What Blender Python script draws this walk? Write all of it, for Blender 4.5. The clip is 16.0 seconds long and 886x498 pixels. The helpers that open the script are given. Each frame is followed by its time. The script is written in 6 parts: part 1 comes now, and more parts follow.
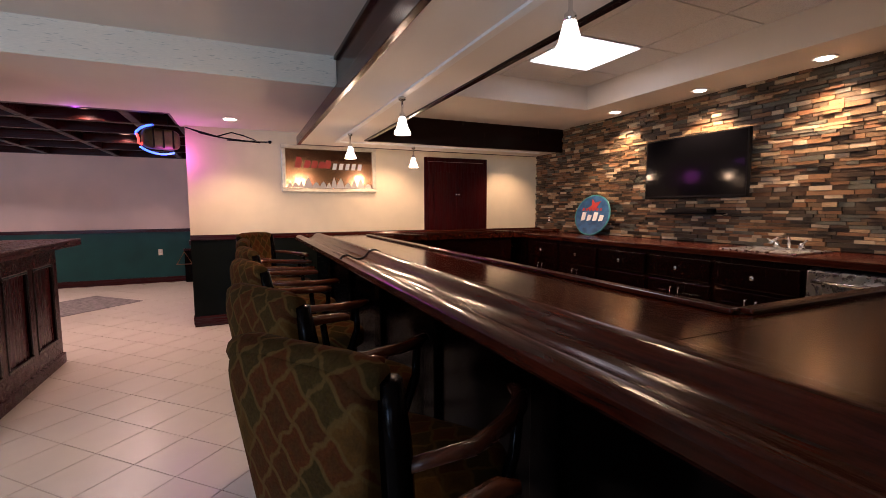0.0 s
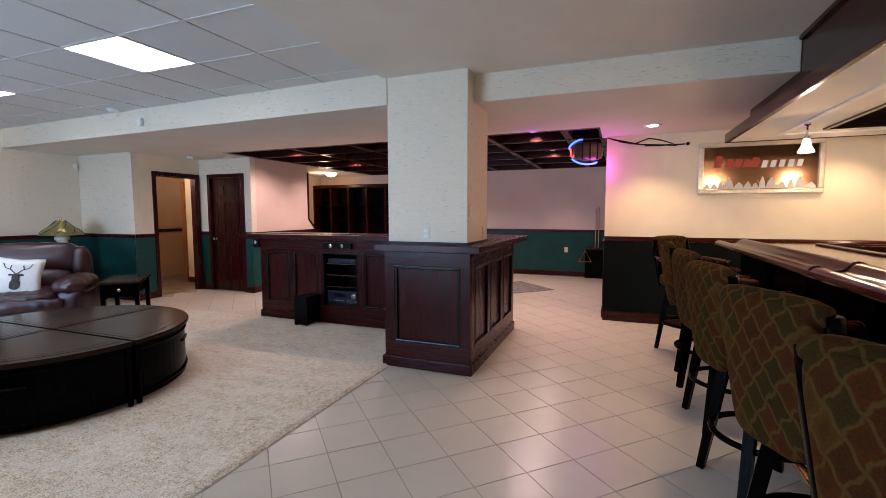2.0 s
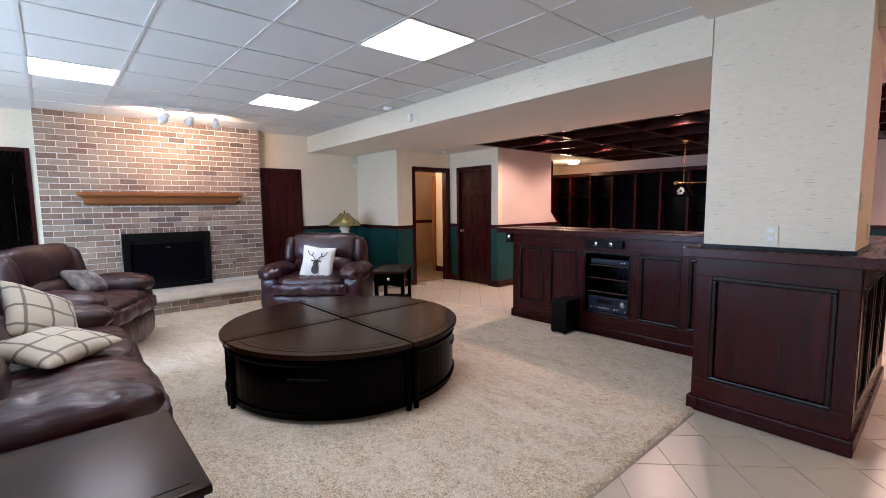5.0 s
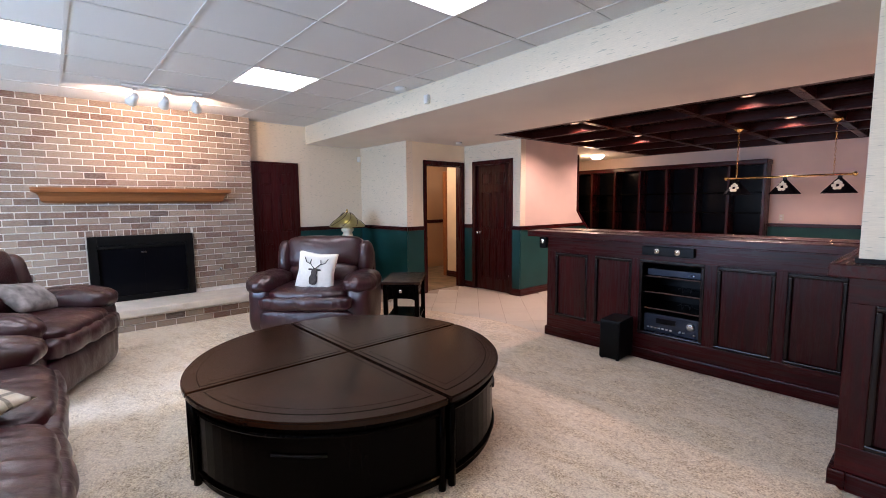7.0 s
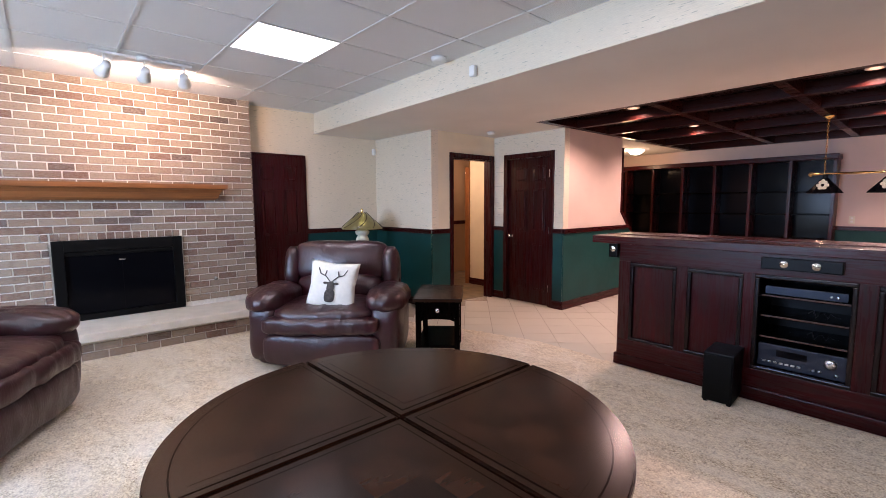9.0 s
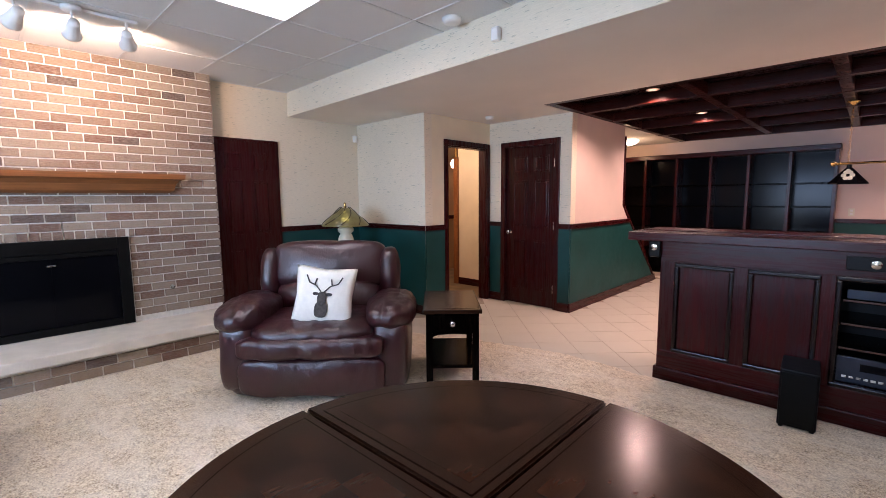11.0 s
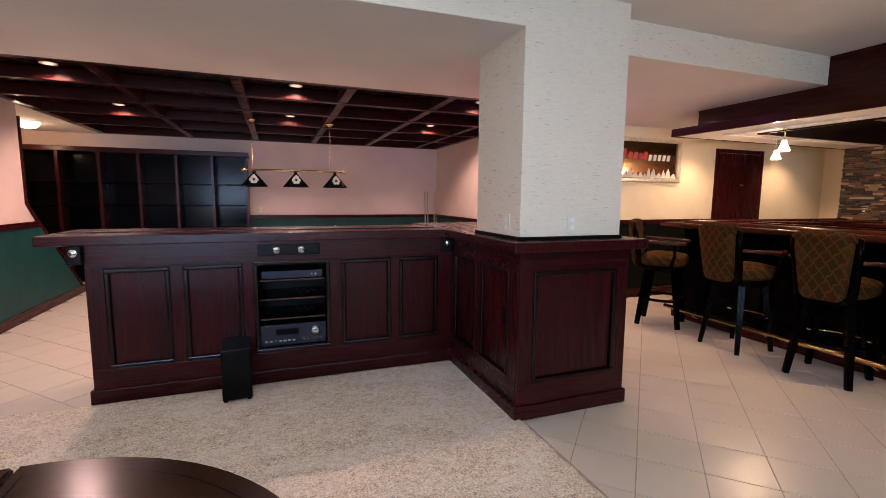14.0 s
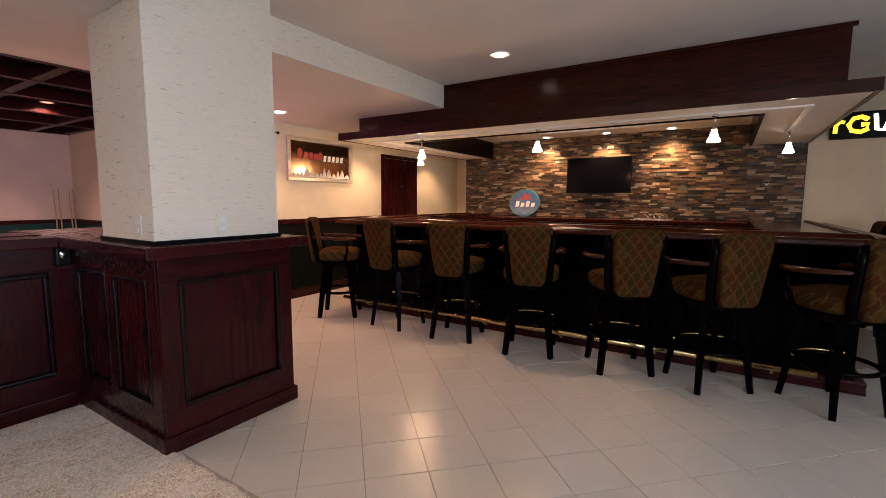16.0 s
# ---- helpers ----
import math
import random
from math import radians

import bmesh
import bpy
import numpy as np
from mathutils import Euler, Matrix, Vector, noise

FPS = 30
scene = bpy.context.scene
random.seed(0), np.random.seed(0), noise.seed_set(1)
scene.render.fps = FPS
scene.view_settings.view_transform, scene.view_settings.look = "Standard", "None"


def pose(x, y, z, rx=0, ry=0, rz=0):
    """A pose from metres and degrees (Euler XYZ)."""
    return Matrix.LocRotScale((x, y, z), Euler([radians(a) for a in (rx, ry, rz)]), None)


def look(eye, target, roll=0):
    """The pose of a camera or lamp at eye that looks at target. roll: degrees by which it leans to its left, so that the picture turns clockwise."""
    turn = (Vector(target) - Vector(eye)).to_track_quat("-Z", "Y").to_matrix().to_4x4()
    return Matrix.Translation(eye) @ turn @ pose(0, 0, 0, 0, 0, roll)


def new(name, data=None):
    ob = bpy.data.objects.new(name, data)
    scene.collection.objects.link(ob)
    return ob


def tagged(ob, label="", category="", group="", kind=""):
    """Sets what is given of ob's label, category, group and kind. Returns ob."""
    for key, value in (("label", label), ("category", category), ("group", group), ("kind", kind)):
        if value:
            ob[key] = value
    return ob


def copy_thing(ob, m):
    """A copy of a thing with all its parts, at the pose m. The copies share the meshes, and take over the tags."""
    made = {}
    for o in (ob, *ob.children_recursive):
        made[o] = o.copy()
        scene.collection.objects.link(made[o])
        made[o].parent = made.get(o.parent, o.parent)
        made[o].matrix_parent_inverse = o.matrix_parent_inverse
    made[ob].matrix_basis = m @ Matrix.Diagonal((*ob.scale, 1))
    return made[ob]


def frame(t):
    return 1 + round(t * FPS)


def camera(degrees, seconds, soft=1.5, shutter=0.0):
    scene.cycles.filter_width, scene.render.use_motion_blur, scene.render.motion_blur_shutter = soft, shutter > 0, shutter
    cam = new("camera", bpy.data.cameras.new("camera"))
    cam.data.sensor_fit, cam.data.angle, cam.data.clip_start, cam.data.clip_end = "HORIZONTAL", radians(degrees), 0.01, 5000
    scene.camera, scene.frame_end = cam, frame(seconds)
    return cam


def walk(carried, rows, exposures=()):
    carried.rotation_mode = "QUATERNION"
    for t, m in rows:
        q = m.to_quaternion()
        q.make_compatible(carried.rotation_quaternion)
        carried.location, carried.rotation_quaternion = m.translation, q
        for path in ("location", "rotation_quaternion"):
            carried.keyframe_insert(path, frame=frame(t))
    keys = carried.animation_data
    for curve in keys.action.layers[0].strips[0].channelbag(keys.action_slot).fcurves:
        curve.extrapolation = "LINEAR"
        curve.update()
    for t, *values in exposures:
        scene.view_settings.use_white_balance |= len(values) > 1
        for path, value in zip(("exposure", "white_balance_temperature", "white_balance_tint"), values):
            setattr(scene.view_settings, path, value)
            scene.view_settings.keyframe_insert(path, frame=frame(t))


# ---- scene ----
EXPOSURE = 0.35
cam = camera(89.7, 16.0, 0.7)
PATH = [
    (0, (0.627, -0.031, 1.421), (1.444, 1.786, 1.238), -0.2),
    (0.5, (0.511, 0.017, 1.454), (0.987, 1.95, 1.263), 0.4),
    (1, (0.38, -0.04, 1.458), (0.464, 1.949, 1.272), 0.0),
    (1.5, (0.257, -0.124, 1.442), (-0.065, 1.843, 1.274), -0.4),
    (2, (0.219, -0.18, 1.419), (-0.509, 1.676, 1.256), -0.1),
    (2.5, (0.128, -0.1, 1.438), (-0.937, 1.584, 1.263), -0.1),
    (3, (0.0, -0.067, 1.456), (-1.295, 1.447, 1.277), -0.6),
    (3.5, (-0.14, -0.065, 1.449), (-1.566, 1.325, 1.268), -0.7),
    (4, (-0.306, -0.016, 1.434), (-1.793, 1.308, 1.248), -0.8),
    (6.5, (-1.236, 0.43, 1.445), (-2.732, 1.741, 1.241), -0.5),
    (7, (-1.467, 0.546, 1.44), (-2.962, 1.859, 1.235), -0.5),
    (7.5, (-1.695, 0.664, 1.431), (-3.19, 1.976, 1.228), -0.4),
    (8, (-1.927, 0.758, 1.426), (-3.421, 2.072, 1.223), -0.4),
    (8.5, (-2.177, 0.806, 1.42), (-3.665, 2.128, 1.22), -0.4),
    (9, (-2.441, 0.839, 1.422), (-3.931, 2.158, 1.219), -0.3),
    (11.5, (-3.277, 1.017, 1.401), (-4.543, 2.547, 1.165), -0.5),
    (12, (-3.335, 0.95, 1.412), (-4.282, 2.699, 1.201), 1.2),
    (12.5, (-3.363, 1.126, 1.368), (-3.85, 3.054, 1.161), 0.2),
    (13, (-3.32, 1.178, 1.361), (-3.376, 3.165, 1.149), 0.4),
    (13.5, (-3.242, 1.13, 1.387), (-2.9, 3.087, 1.162), 0.6),
    (14, (-3.136, 1.083, 1.395), (-2.439, 2.943, 1.165), 0.5),
    (14.5, (-3.051, 1.06, 1.41), (-2.022, 2.76, 1.177), 0.5),
    (15, (-3.0, 1.016, 1.407), (-1.691, 2.51, 1.178), 0.5),
    (15.5, (-2.936, 0.978, 1.394), (-1.411, 2.253, 1.172), 0.5),
    (16, (-2.885, 0.945, 1.381), (-1.21, 2.015, 1.162), 0.3),
]
walk(cam, [(t, look(eye, target, roll)) for t, eye, target, roll in PATH], [(t, EXPOSURE + e, k, g) for t, e, k, g in ((0.0, -0.2, 5980, 25), (0.5, -0.18, 5950, 24), (1.5, -0.13, 5900, 20), (2.5, -0.04, 5800, 17), (4.0, 0.06, 6050, 19), (9.0, 0.25, 6300, 25), (12.5, 0.11, 6250, 23), (14.0, 0.04, 6350, 24), (16.0, -0.14, 6850, 28))])

# ---- light ----
world = bpy.data.worlds.new("world")
scene.world = world
world.use_nodes = True
wn = world.node_tree
sky = wn.nodes.new("ShaderNodeTexSky")
sky.sky_type, sky.sun_disc, sky.sun_elevation, sky.sun_rotation = "NISHITA", False, radians(40), radians(200)
wn.nodes["Background"].inputs["Strength"].default_value = 0.1
wn.links.new(sky.outputs["Color"], wn.nodes["Background"].inputs["Color"])

WARM, ROSE, COOL = (1.0, 0.66, 0.36), (1.0, 0.68, 0.55), (0.43, 0.67, 1.0)
LAWN = (0.86, 1.0, 0.50)


def lamp(name, kind, m, power, colour, size=0.1, size_y=None, angle=100, blend=0.6):
    data = bpy.data.lights.new(name, kind)
    data.energy, data.color = power, colour
    if kind == "AREA":
        data.size = size
        if size_y:
            data.shape, data.size_y = "RECTANGLE", size_y
    else:
        data.shadow_soft_size = size
    if kind == "SPOT":
        data.spot_size, data.spot_blend = radians(angle), blend
    ob = new(name, data)
    ob.matrix_world = m
    return ob


DAY = 138.0       # each south window
PANEL = 9.6      # ceiling panels
CAN = 26.0       # recessed cans
# each window: blue sky light falling in, and green-tinted light thrown up from the lawn outside
for wx, ww, share in ((-4.7, 2.4, 1.5), (-1.6, 2.0, 0.14)):
    lamp("window_light", "AREA", look((wx, -2.98, 1.45), (wx, 2, -0.9)), DAY * share, COOL, ww, 1.3)
    lamp("lawn_light", "AREA", look((wx, -2.98, 0.95), (wx, 2, 2.9)), DAY * share * 0.13, LAWN, ww, 1.1)

# ---- materials ----


def shader(name):
    m = bpy.data.materials.new(name)
    m.use_nodes = True
    return m, m.node_tree, m.node_tree.nodes["Principled BSDF"]


def node(tree, kind, **values):
    n = tree.nodes.new("ShaderNode" + kind)
    for key, value in values.items():
        n.inputs[key.replace("_", " ")].default_value = value
    return n


def ramp(tree, source, stops):
    r = tree.nodes.new("ShaderNodeValToRGB")
    while len(r.color_ramp.elements) < len(stops):
        r.color_ramp.elements.new(0.5)
    for e, (at, c) in zip(r.color_ramp.elements, stops):
        e.position, e.color = at, (*c, 1)
    tree.links.new(source, r.inputs["Fac"])
    return r.outputs["Color"]


def coords(tree, scale=(1, 1, 1), kind="Object"):
    t, m = tree.nodes.new("ShaderNodeTexCoord"), tree.nodes.new("ShaderNodeMapping")
    m.inputs["Scale"].default_value = scale
    tree.links.new(t.outputs[kind], m.inputs["Vector"])
    return m.outputs["Vector"]


def placed(tree, scale=(1, 1, 1)):
    """Coordinates of the place itself, so that alike pieces differ."""
    g, m = tree.nodes.new("ShaderNodeNewGeometry"), tree.nodes.new("ShaderNodeMapping")
    m.inputs["Scale"].default_value = scale
    tree.links.new(g.outputs["Position"], m.inputs["Vector"])
    return m.outputs["Vector"]


def noisy(tree, vector, scale, detail=4.0, rough=0.55, distortion=0.0):
    n = node(tree, "TexNoise", Scale=scale, Detail=detail, Roughness=rough, Distortion=distortion)
    tree.links.new(vector, n.inputs["Vector"])
    return n.outputs["Fac"]


def bump(tree, bsdf, height, strength, distance):
    b = node(tree, "Bump", Strength=strength, Distance=distance)
    tree.links.new(height, b.inputs["Height"])
    tree.links.new(b.outputs["Normal"], bsdf.inputs["Normal"])


def mix(tree, fac, a, b, mode="MIX"):
    m = tree.nodes.new("ShaderNodeMixRGB")
    m.blend_type = mode
    for socket, value in ((m.inputs[0], fac), (m.inputs[1], a), (m.inputs[2], b)):
        if isinstance(value, (int, float)):
            socket.default_value = value
        elif isinstance(value, tuple):
            socket.default_value = (*value, 1)
        else:
            tree.links.new(value, socket)
    return m.outputs[0]


def calc(tree, op, a, b=None):
    m = tree.nodes.new("ShaderNodeMath")
    m.operation = op
    for socket, value in ((m.inputs[0], a), (m.inputs[1], b)):
        if isinstance(value, (int, float)):
            socket.default_value = value
        elif value is not None:
            tree.links.new(value, socket)
    return m.outputs[0]


def plain(name, colour, rough=0.5, metal=0.0, vary=0.12, scale=6.0, relief=0.0, relief_scale=120.0, coat=0.0, spec=0.5):
    """Paint, plaster, metal, plastic: a base colour with soft blotches and a fine grain."""
    m, t, b = shader(name)
    v = coords(t)
    dark = tuple(c * (1 - vary) for c in colour)
    lite = tuple(min(1, c * (1 + vary * 0.6)) for c in colour)
    t.links.new(ramp(t, noisy(t, v, scale), [(0.3, dark), (0.7, lite)]), b.inputs["Base Color"])
    r = ramp(t, noisy(t, v, scale * 4), [(0.2, (rough * 0.85,) * 3), (0.8, (min(1, rough * 1.15),) * 3)])
    t.links.new(r, b.inputs["Roughness"])
    b.inputs["Metallic"].default_value = metal
    b.inputs["Coat Weight"].default_value = coat
    b.inputs["Specular IOR Level"].default_value = spec
    if relief:
        bump(t, b, noisy(t, v, relief_scale, 3), relief, 0.004)
    return m


def wood(name, dark, lite, rough=0.35, grain=(30, 30, 1.5), coat=0.0, relief=0.25, spec=0.10, squares=None):
    """Stained timber: long fibres along the axis with the small scale, and broad tone changes."""
    m, t, b = shader(name)
    fibre = noisy(t, coords(t, grain), 2.2, 8, 0.62, 0.6)
    broad = noisy(t, coords(t, tuple(g * 0.12 for g in grain)), 2.0, 3, 0.5, 1.2)
    c = ramp(t, fibre, [(0.28, dark), (0.72, lite)])
    c = mix(t, ramp(t, broad, [(0.35, (0, 0, 0)), (0.7, (0.55,) * 3)]), c, tuple((a + d) * 0.42 for a, d in zip(dark, lite)))
    info = t.nodes.new("ShaderNodeObjectInfo")
    c = mix(t, calc(t, "MULTIPLY", info.outputs["Random"], 0.22), c, tuple(d * 0.8 for d in dark))
    if squares:             # parquetry of alternating veneer squares
        k = t.nodes.new("ShaderNodeTexChecker")
        k.inputs["Scale"].default_value = 5.2
        t.links.new(coords(t, (1, 1, 0.01)), k.inputs["Vector"])
        c = mix(t, calc(t, "MULTIPLY", k.outputs["Fac"], squares), c, tuple(x * 1.9 for x in lite))
    t.links.new(c, b.inputs["Base Color"])
    if squares is None:
        t.links.new(ramp(t, fibre, [(0.2, (rough * 1.25,) * 3), (0.8, (rough * 0.8,) * 3)]), b.inputs["Roughness"])
    else:
        b.inputs["Roughness"].default_value = rough
    b.inputs["Specular IOR Level"].default_value = spec
    b.inputs["Coat Weight"].default_value = coat
    b.inputs["Coat Roughness"].default_value = 0.10
    if relief:
        bump(t, b, fibre, relief, 0.0015)
    return m


def glow(name, colour, strength):
    m, t, b = shader(name)
    b.inputs["Base Color"].default_value = (*colour, 1)
    b.inputs["Emission Color"].default_value = (*colour, 1)
    b.inputs["Emission Strength"].default_value = strength
    return m


def wallpaper(name, base, fleck):
    """Grasscloth: horizontal fibres with short dark slubs."""
    m, t, b = shader(name)
    v = coords(t)
    fine = noisy(t, coords(t, (14, 14, 170)), 1.6, 5, 0.6)
    slub = noisy(t, coords(t, (13, 13, 120)), 1.0, 1.5, 0.5)
    broad = noisy(t, v, 1.3, 3)
    c = ramp(t, fine, [(0.3, tuple(x * 0.86 for x in base)), (0.7, base)])
    c = mix(t, ramp(t, slub, [(0.655, (0, 0, 0)), (0.71, (0.72,) * 3)]), c, fleck)
    c = mix(t, ramp(t, broad, [(0.3, (0, 0, 0)), (0.75, (0.22,) * 3)]), c, tuple(x * 0.82 for x in base))
    t.links.new(c, b.inputs["Base Color"])
    b.inputs["Roughness"].default_value = 0.75
    bump(t, b, fine, 0.3, 0.002)
    return m


def leather(name, dark, lite):
    m, t, b = shader(name)
    v = coords(t)
    broad = noisy(t, v, 3.5, 4)
    t.links.new(ramp(t, broad, [(0.3, dark), (0.72, lite)]), b.inputs["Base Color"])
    crease = node(t, "TexVoronoi", Scale=210.0)
    crease.feature = "DISTANCE_TO_EDGE"
    t.links.new(v, crease.inputs["Vector"])
    fold = noisy(t, coords(t, (1, 0.20, 0.24)), 62, 3, 0.55, 0.8)
    fine = noisy(t, coords(t, (1, 0.5, 0.5)), 60, 3, 0.6, 0.8)
    ridge = calc(t, "ABSOLUTE", calc(t, "SUBTRACT", fold, 0.5))
    h = calc(t, "ADD", calc(t, "MULTIPLY", crease.outputs["Distance"], 0.3), calc(t, "ADD", calc(t, "MULTIPLY", ridge, 1.5), calc(t, "MULTIPLY", fine, 0.5)))
    t.links.new(ramp(t, noisy(t, v, 9, 4), [(0.3, (0.29,) * 3), (0.75, (0.36,) * 3)]), b.inputs["Roughness"])
    b.inputs["Specular IOR Level"].default_value = 0.55
    b.inputs["Coat Weight"].default_value = 0.25
    b.inputs["Coat Roughness"].default_value = 0.22
    bump(t, b, h, 0.32, 0.008)
    return m


def brickwork(name, tones):
    """One tone a piece, picked by chance, with a rough dragged face."""
    m, t, b = shader(name)
    info = t.nodes.new("ShaderNodeObjectInfo")
    isle = t.nodes.new("ShaderNodeNewGeometry")
    pick = calc(t, "FRACT", calc(t, "ADD", info.outputs["Random"], isle.outputs["Random Per Island"]))
    r = t.nodes.new("ShaderNodeValToRGB")
    r.color_ramp.interpolation = "CONSTANT"
    while len(r.color_ramp.elements) < len(tones):
        r.color_ramp.elements.new(0.5)
    for e, (at, c) in zip(r.color_ramp.elements, tones):
        e.position, e.color = at, (*c, 1)
    t.links.new(pick, r.inputs["Fac"])
    v = placed(t, (1, 1, 1))
    grain = noisy(t, placed(t, (40, 25, 130)), 1.0, 6, 0.7)
    spot = noisy(t, v, 55, 4)
    c = mix(t, ramp(t, grain, [(0.4, (0.0,) * 3), (0.72, (0.5,) * 3)]), r.outputs["Color"], (0.38, 0.335, 0.295))
    c = mix(t, ramp(t, spot, [(0.55, (0,) * 3), (0.75, (0.35,) * 3)]), c, (0.06, 0.045, 0.04))
    t.links.new(c, b.inputs["Base Color"])
    b.inputs["Roughness"].default_value = 0.85
    bump(t, b, grain, 1.0, 0.008)
    return m


def slate(name):
    m, t, b = shader(name)
    info = t.nodes.new("ShaderNodeObjectInfo")
    isle = t.nodes.new("ShaderNodeNewGeometry")
    pick = calc(t, "FRACT", calc(t, "ADD", info.outputs["Random"], isle.outputs["Random Per Island"]))
    r = t.nodes.new("ShaderNodeValToRGB")
    r.color_ramp.interpolation = "CONSTANT"
    tones = [(0.0, (0.022, 0.015, 0.009)), (0.12, (0.20, 0.110, 0.052)), (0.26, (0.040, 0.030, 0.018)), (0.38, (0.34, 0.23, 0.125)), (0.48, (0.100, 0.064, 0.034)),
             (0.58, (0.055, 0.032, 0.017)), (0.70, (0.46, 0.36, 0.235)), (0.78, (0.085, 0.088, 0.068)), (0.88, (0.16, 0.078, 0.034))]
    while len(r.color_ramp.elements) < len(tones):
        r.color_ramp.elements.new(0.5)
    for e, (at, c) in zip(r.color_ramp.elements, tones):
        e.position, e.color = at, (*c, 1)
    t.links.new(pick, r.inputs["Fac"])
    n = noisy(t, placed(t, (1, 1, 2.5)), 22, 6, 0.65, 0.8)
    c = mix(t, ramp(t, n, [(0.35, (0,) * 3), (0.75, (0.5,) * 3)]), r.outputs["Color"], (0.05, 0.036, 0.024))
    t.links.new(c, b.inputs["Base Color"])
    b.inputs["Roughness"].default_value = 0.40
    b.inputs["Specular IOR Level"].default_value = 0.25
    bump(t, b, n, 0.6, 0.006)
    return m


def tapestry(name):
    """Upholstery with rows of fan-shaped lozenges in moss, rust and ochre, outlined in straw."""
    m, t, b = shader(name)
    sep = t.nodes.new("ShaderNodeSeparateXYZ")
    tc = t.nodes.new("ShaderNodeTexCoord")
    t.links.new(tc.outputs["Object"], sep.inputs[0])
    wob = noisy(t, tc.outputs["Object"], 26, 3)
    wobble = calc(t, "MULTIPLY", calc(t, "SUBTRACT", wob, 0.5), 0.22)
    u = calc(t, "ADD", calc(t, "MULTIPLY", sep.outputs["Y"], 13.0), wobble)
    v = calc(t, "ADD", calc(t, "MULTIPLY", calc(t, "ADD", sep.outputs["Z"], calc(t, "MULTIPLY", sep.outputs["X"], 0.9)), 10.2), wobble)
    a, d = calc(t, "ADD", u, v), calc(t, "SUBTRACT", u, v)
    sa, sd = (calc(t, "MULTIPLY", calc(t, "SINE", calc(t, "MULTIPLY", q, 6.2832)), 0.055) for q in (a, d))
    a, d = calc(t, "ADD", a, sd), calc(t, "SUBTRACT", d, sa)
    fa, fd = calc(t, "FRACT", a), calc(t, "FRACT", d)

    def edge(f):
        return calc(t, "ABSOLUTE", calc(t, "SUBTRACT", f, 0.5))
    rim = calc(t, "MAXIMUM", edge(fa), edge(fd))
    cell = t.nodes.new("ShaderNodeCombineXYZ")
    t.links.new(calc(t, "FLOOR", a), cell.inputs[0])
    t.links.new(calc(t, "FLOOR", d), cell.inputs[1])
    rnd = t.nodes.new("ShaderNodeTexWhiteNoise")
    t.links.new(cell.outputs[0], rnd.inputs["Vector"])
    r = t.nodes.new("ShaderNodeValToRGB")
    r.color_ramp.interpolation = "CONSTANT"
    tones = [(0, (0.034, 0.0195, 0.0052)), (0.22, (0.062, 0.0150, 0.0042)), (0.46, (0.070, 0.0290, 0.0064)), (0.66, (0.030, 0.0175, 0.0050)), (0.82, (0.050, 0.0135, 0.0042))]
    while len(r.color_ramp.elements) < len(tones):
        r.color_ramp.elements.new(0.5)
    for e, (at, c) in zip(r.color_ramp.elements, tones):
        e.position, e.color = at, (*c, 1)
    t.links.new(rnd.outputs["Value"], r.inputs["Fac"])
    inner = ramp(t, rim, [(0.12, (0.6,) * 3), (0.34, (0.0,) * 3)])
    c = mix(t, inner, r.outputs["Color"], (0.034, 0.016, 0.005))
    c = mix(t, ramp(t, rim, [(0.40, (0,) * 3), (0.46, (0.85,) * 3)]), c, (0.085, 0.046, 0.013))
    pile = noisy(t, tc.outputs["Object"], 160, 3)
    c = mix(t, 0.25, c, ramp(t, pile, [(0.3, (0.005, 0.003, 0.0015)), (0.7, (0.050, 0.027, 0.009))]), "MIX")
    t.links.new(c, b.inputs["Base Color"])
    b.inputs["Roughness"].default_value = 0.9
    b.inputs["Specular IOR Level"].default_value = 0.03
    bump(t, b, calc(t, "ADD", calc(t, "MULTIPLY", rim, -0.8), calc(t, "MULTIPLY", pile, 0.4)), 0.5, 0.005)
    return m


def plaid(name):
    m, t, b = shader(name)
    tc = t.nodes.new("ShaderNodeTexCoord")
    sep = t.nodes.new("ShaderNodeSeparateXYZ")
    t.links.new(tc.outputs["Object"], sep.inputs[0])
    c = (0.62, 0.56, 0.44)
    lines = []
    for axis in ("X", "Z"):
        f = calc(t, "ABSOLUTE", calc(t, "SUBTRACT", calc(t, "FRACT", calc(t, "ADD", calc(t, "MULTIPLY", sep.outputs[axis], 6.4), 0.5)), 0.5))
        lines.append(ramp(t, f, [(0.045, (0.85,) * 3), (0.075, (0,) * 3)]))
    c = mix(t, lines[0], c, (0.05, 0.035, 0.025))
    c = mix(t, lines[1], c, (0.05, 0.035, 0.025))
    weave = noisy(t, tc.outputs["Object"], 190, 2)
    c = mix(t, 0.25, c, ramp(t, weave, [(0.3, (0.2, 0.17, 0.12)), (0.7, (0.75, 0.7, 0.6))]))
    t.links.new(c, b.inputs["Base Color"])
    b.inputs["Roughness"].default_value = 0.92
    bump(t, b, weave, 0.3, 0.003)
    return m


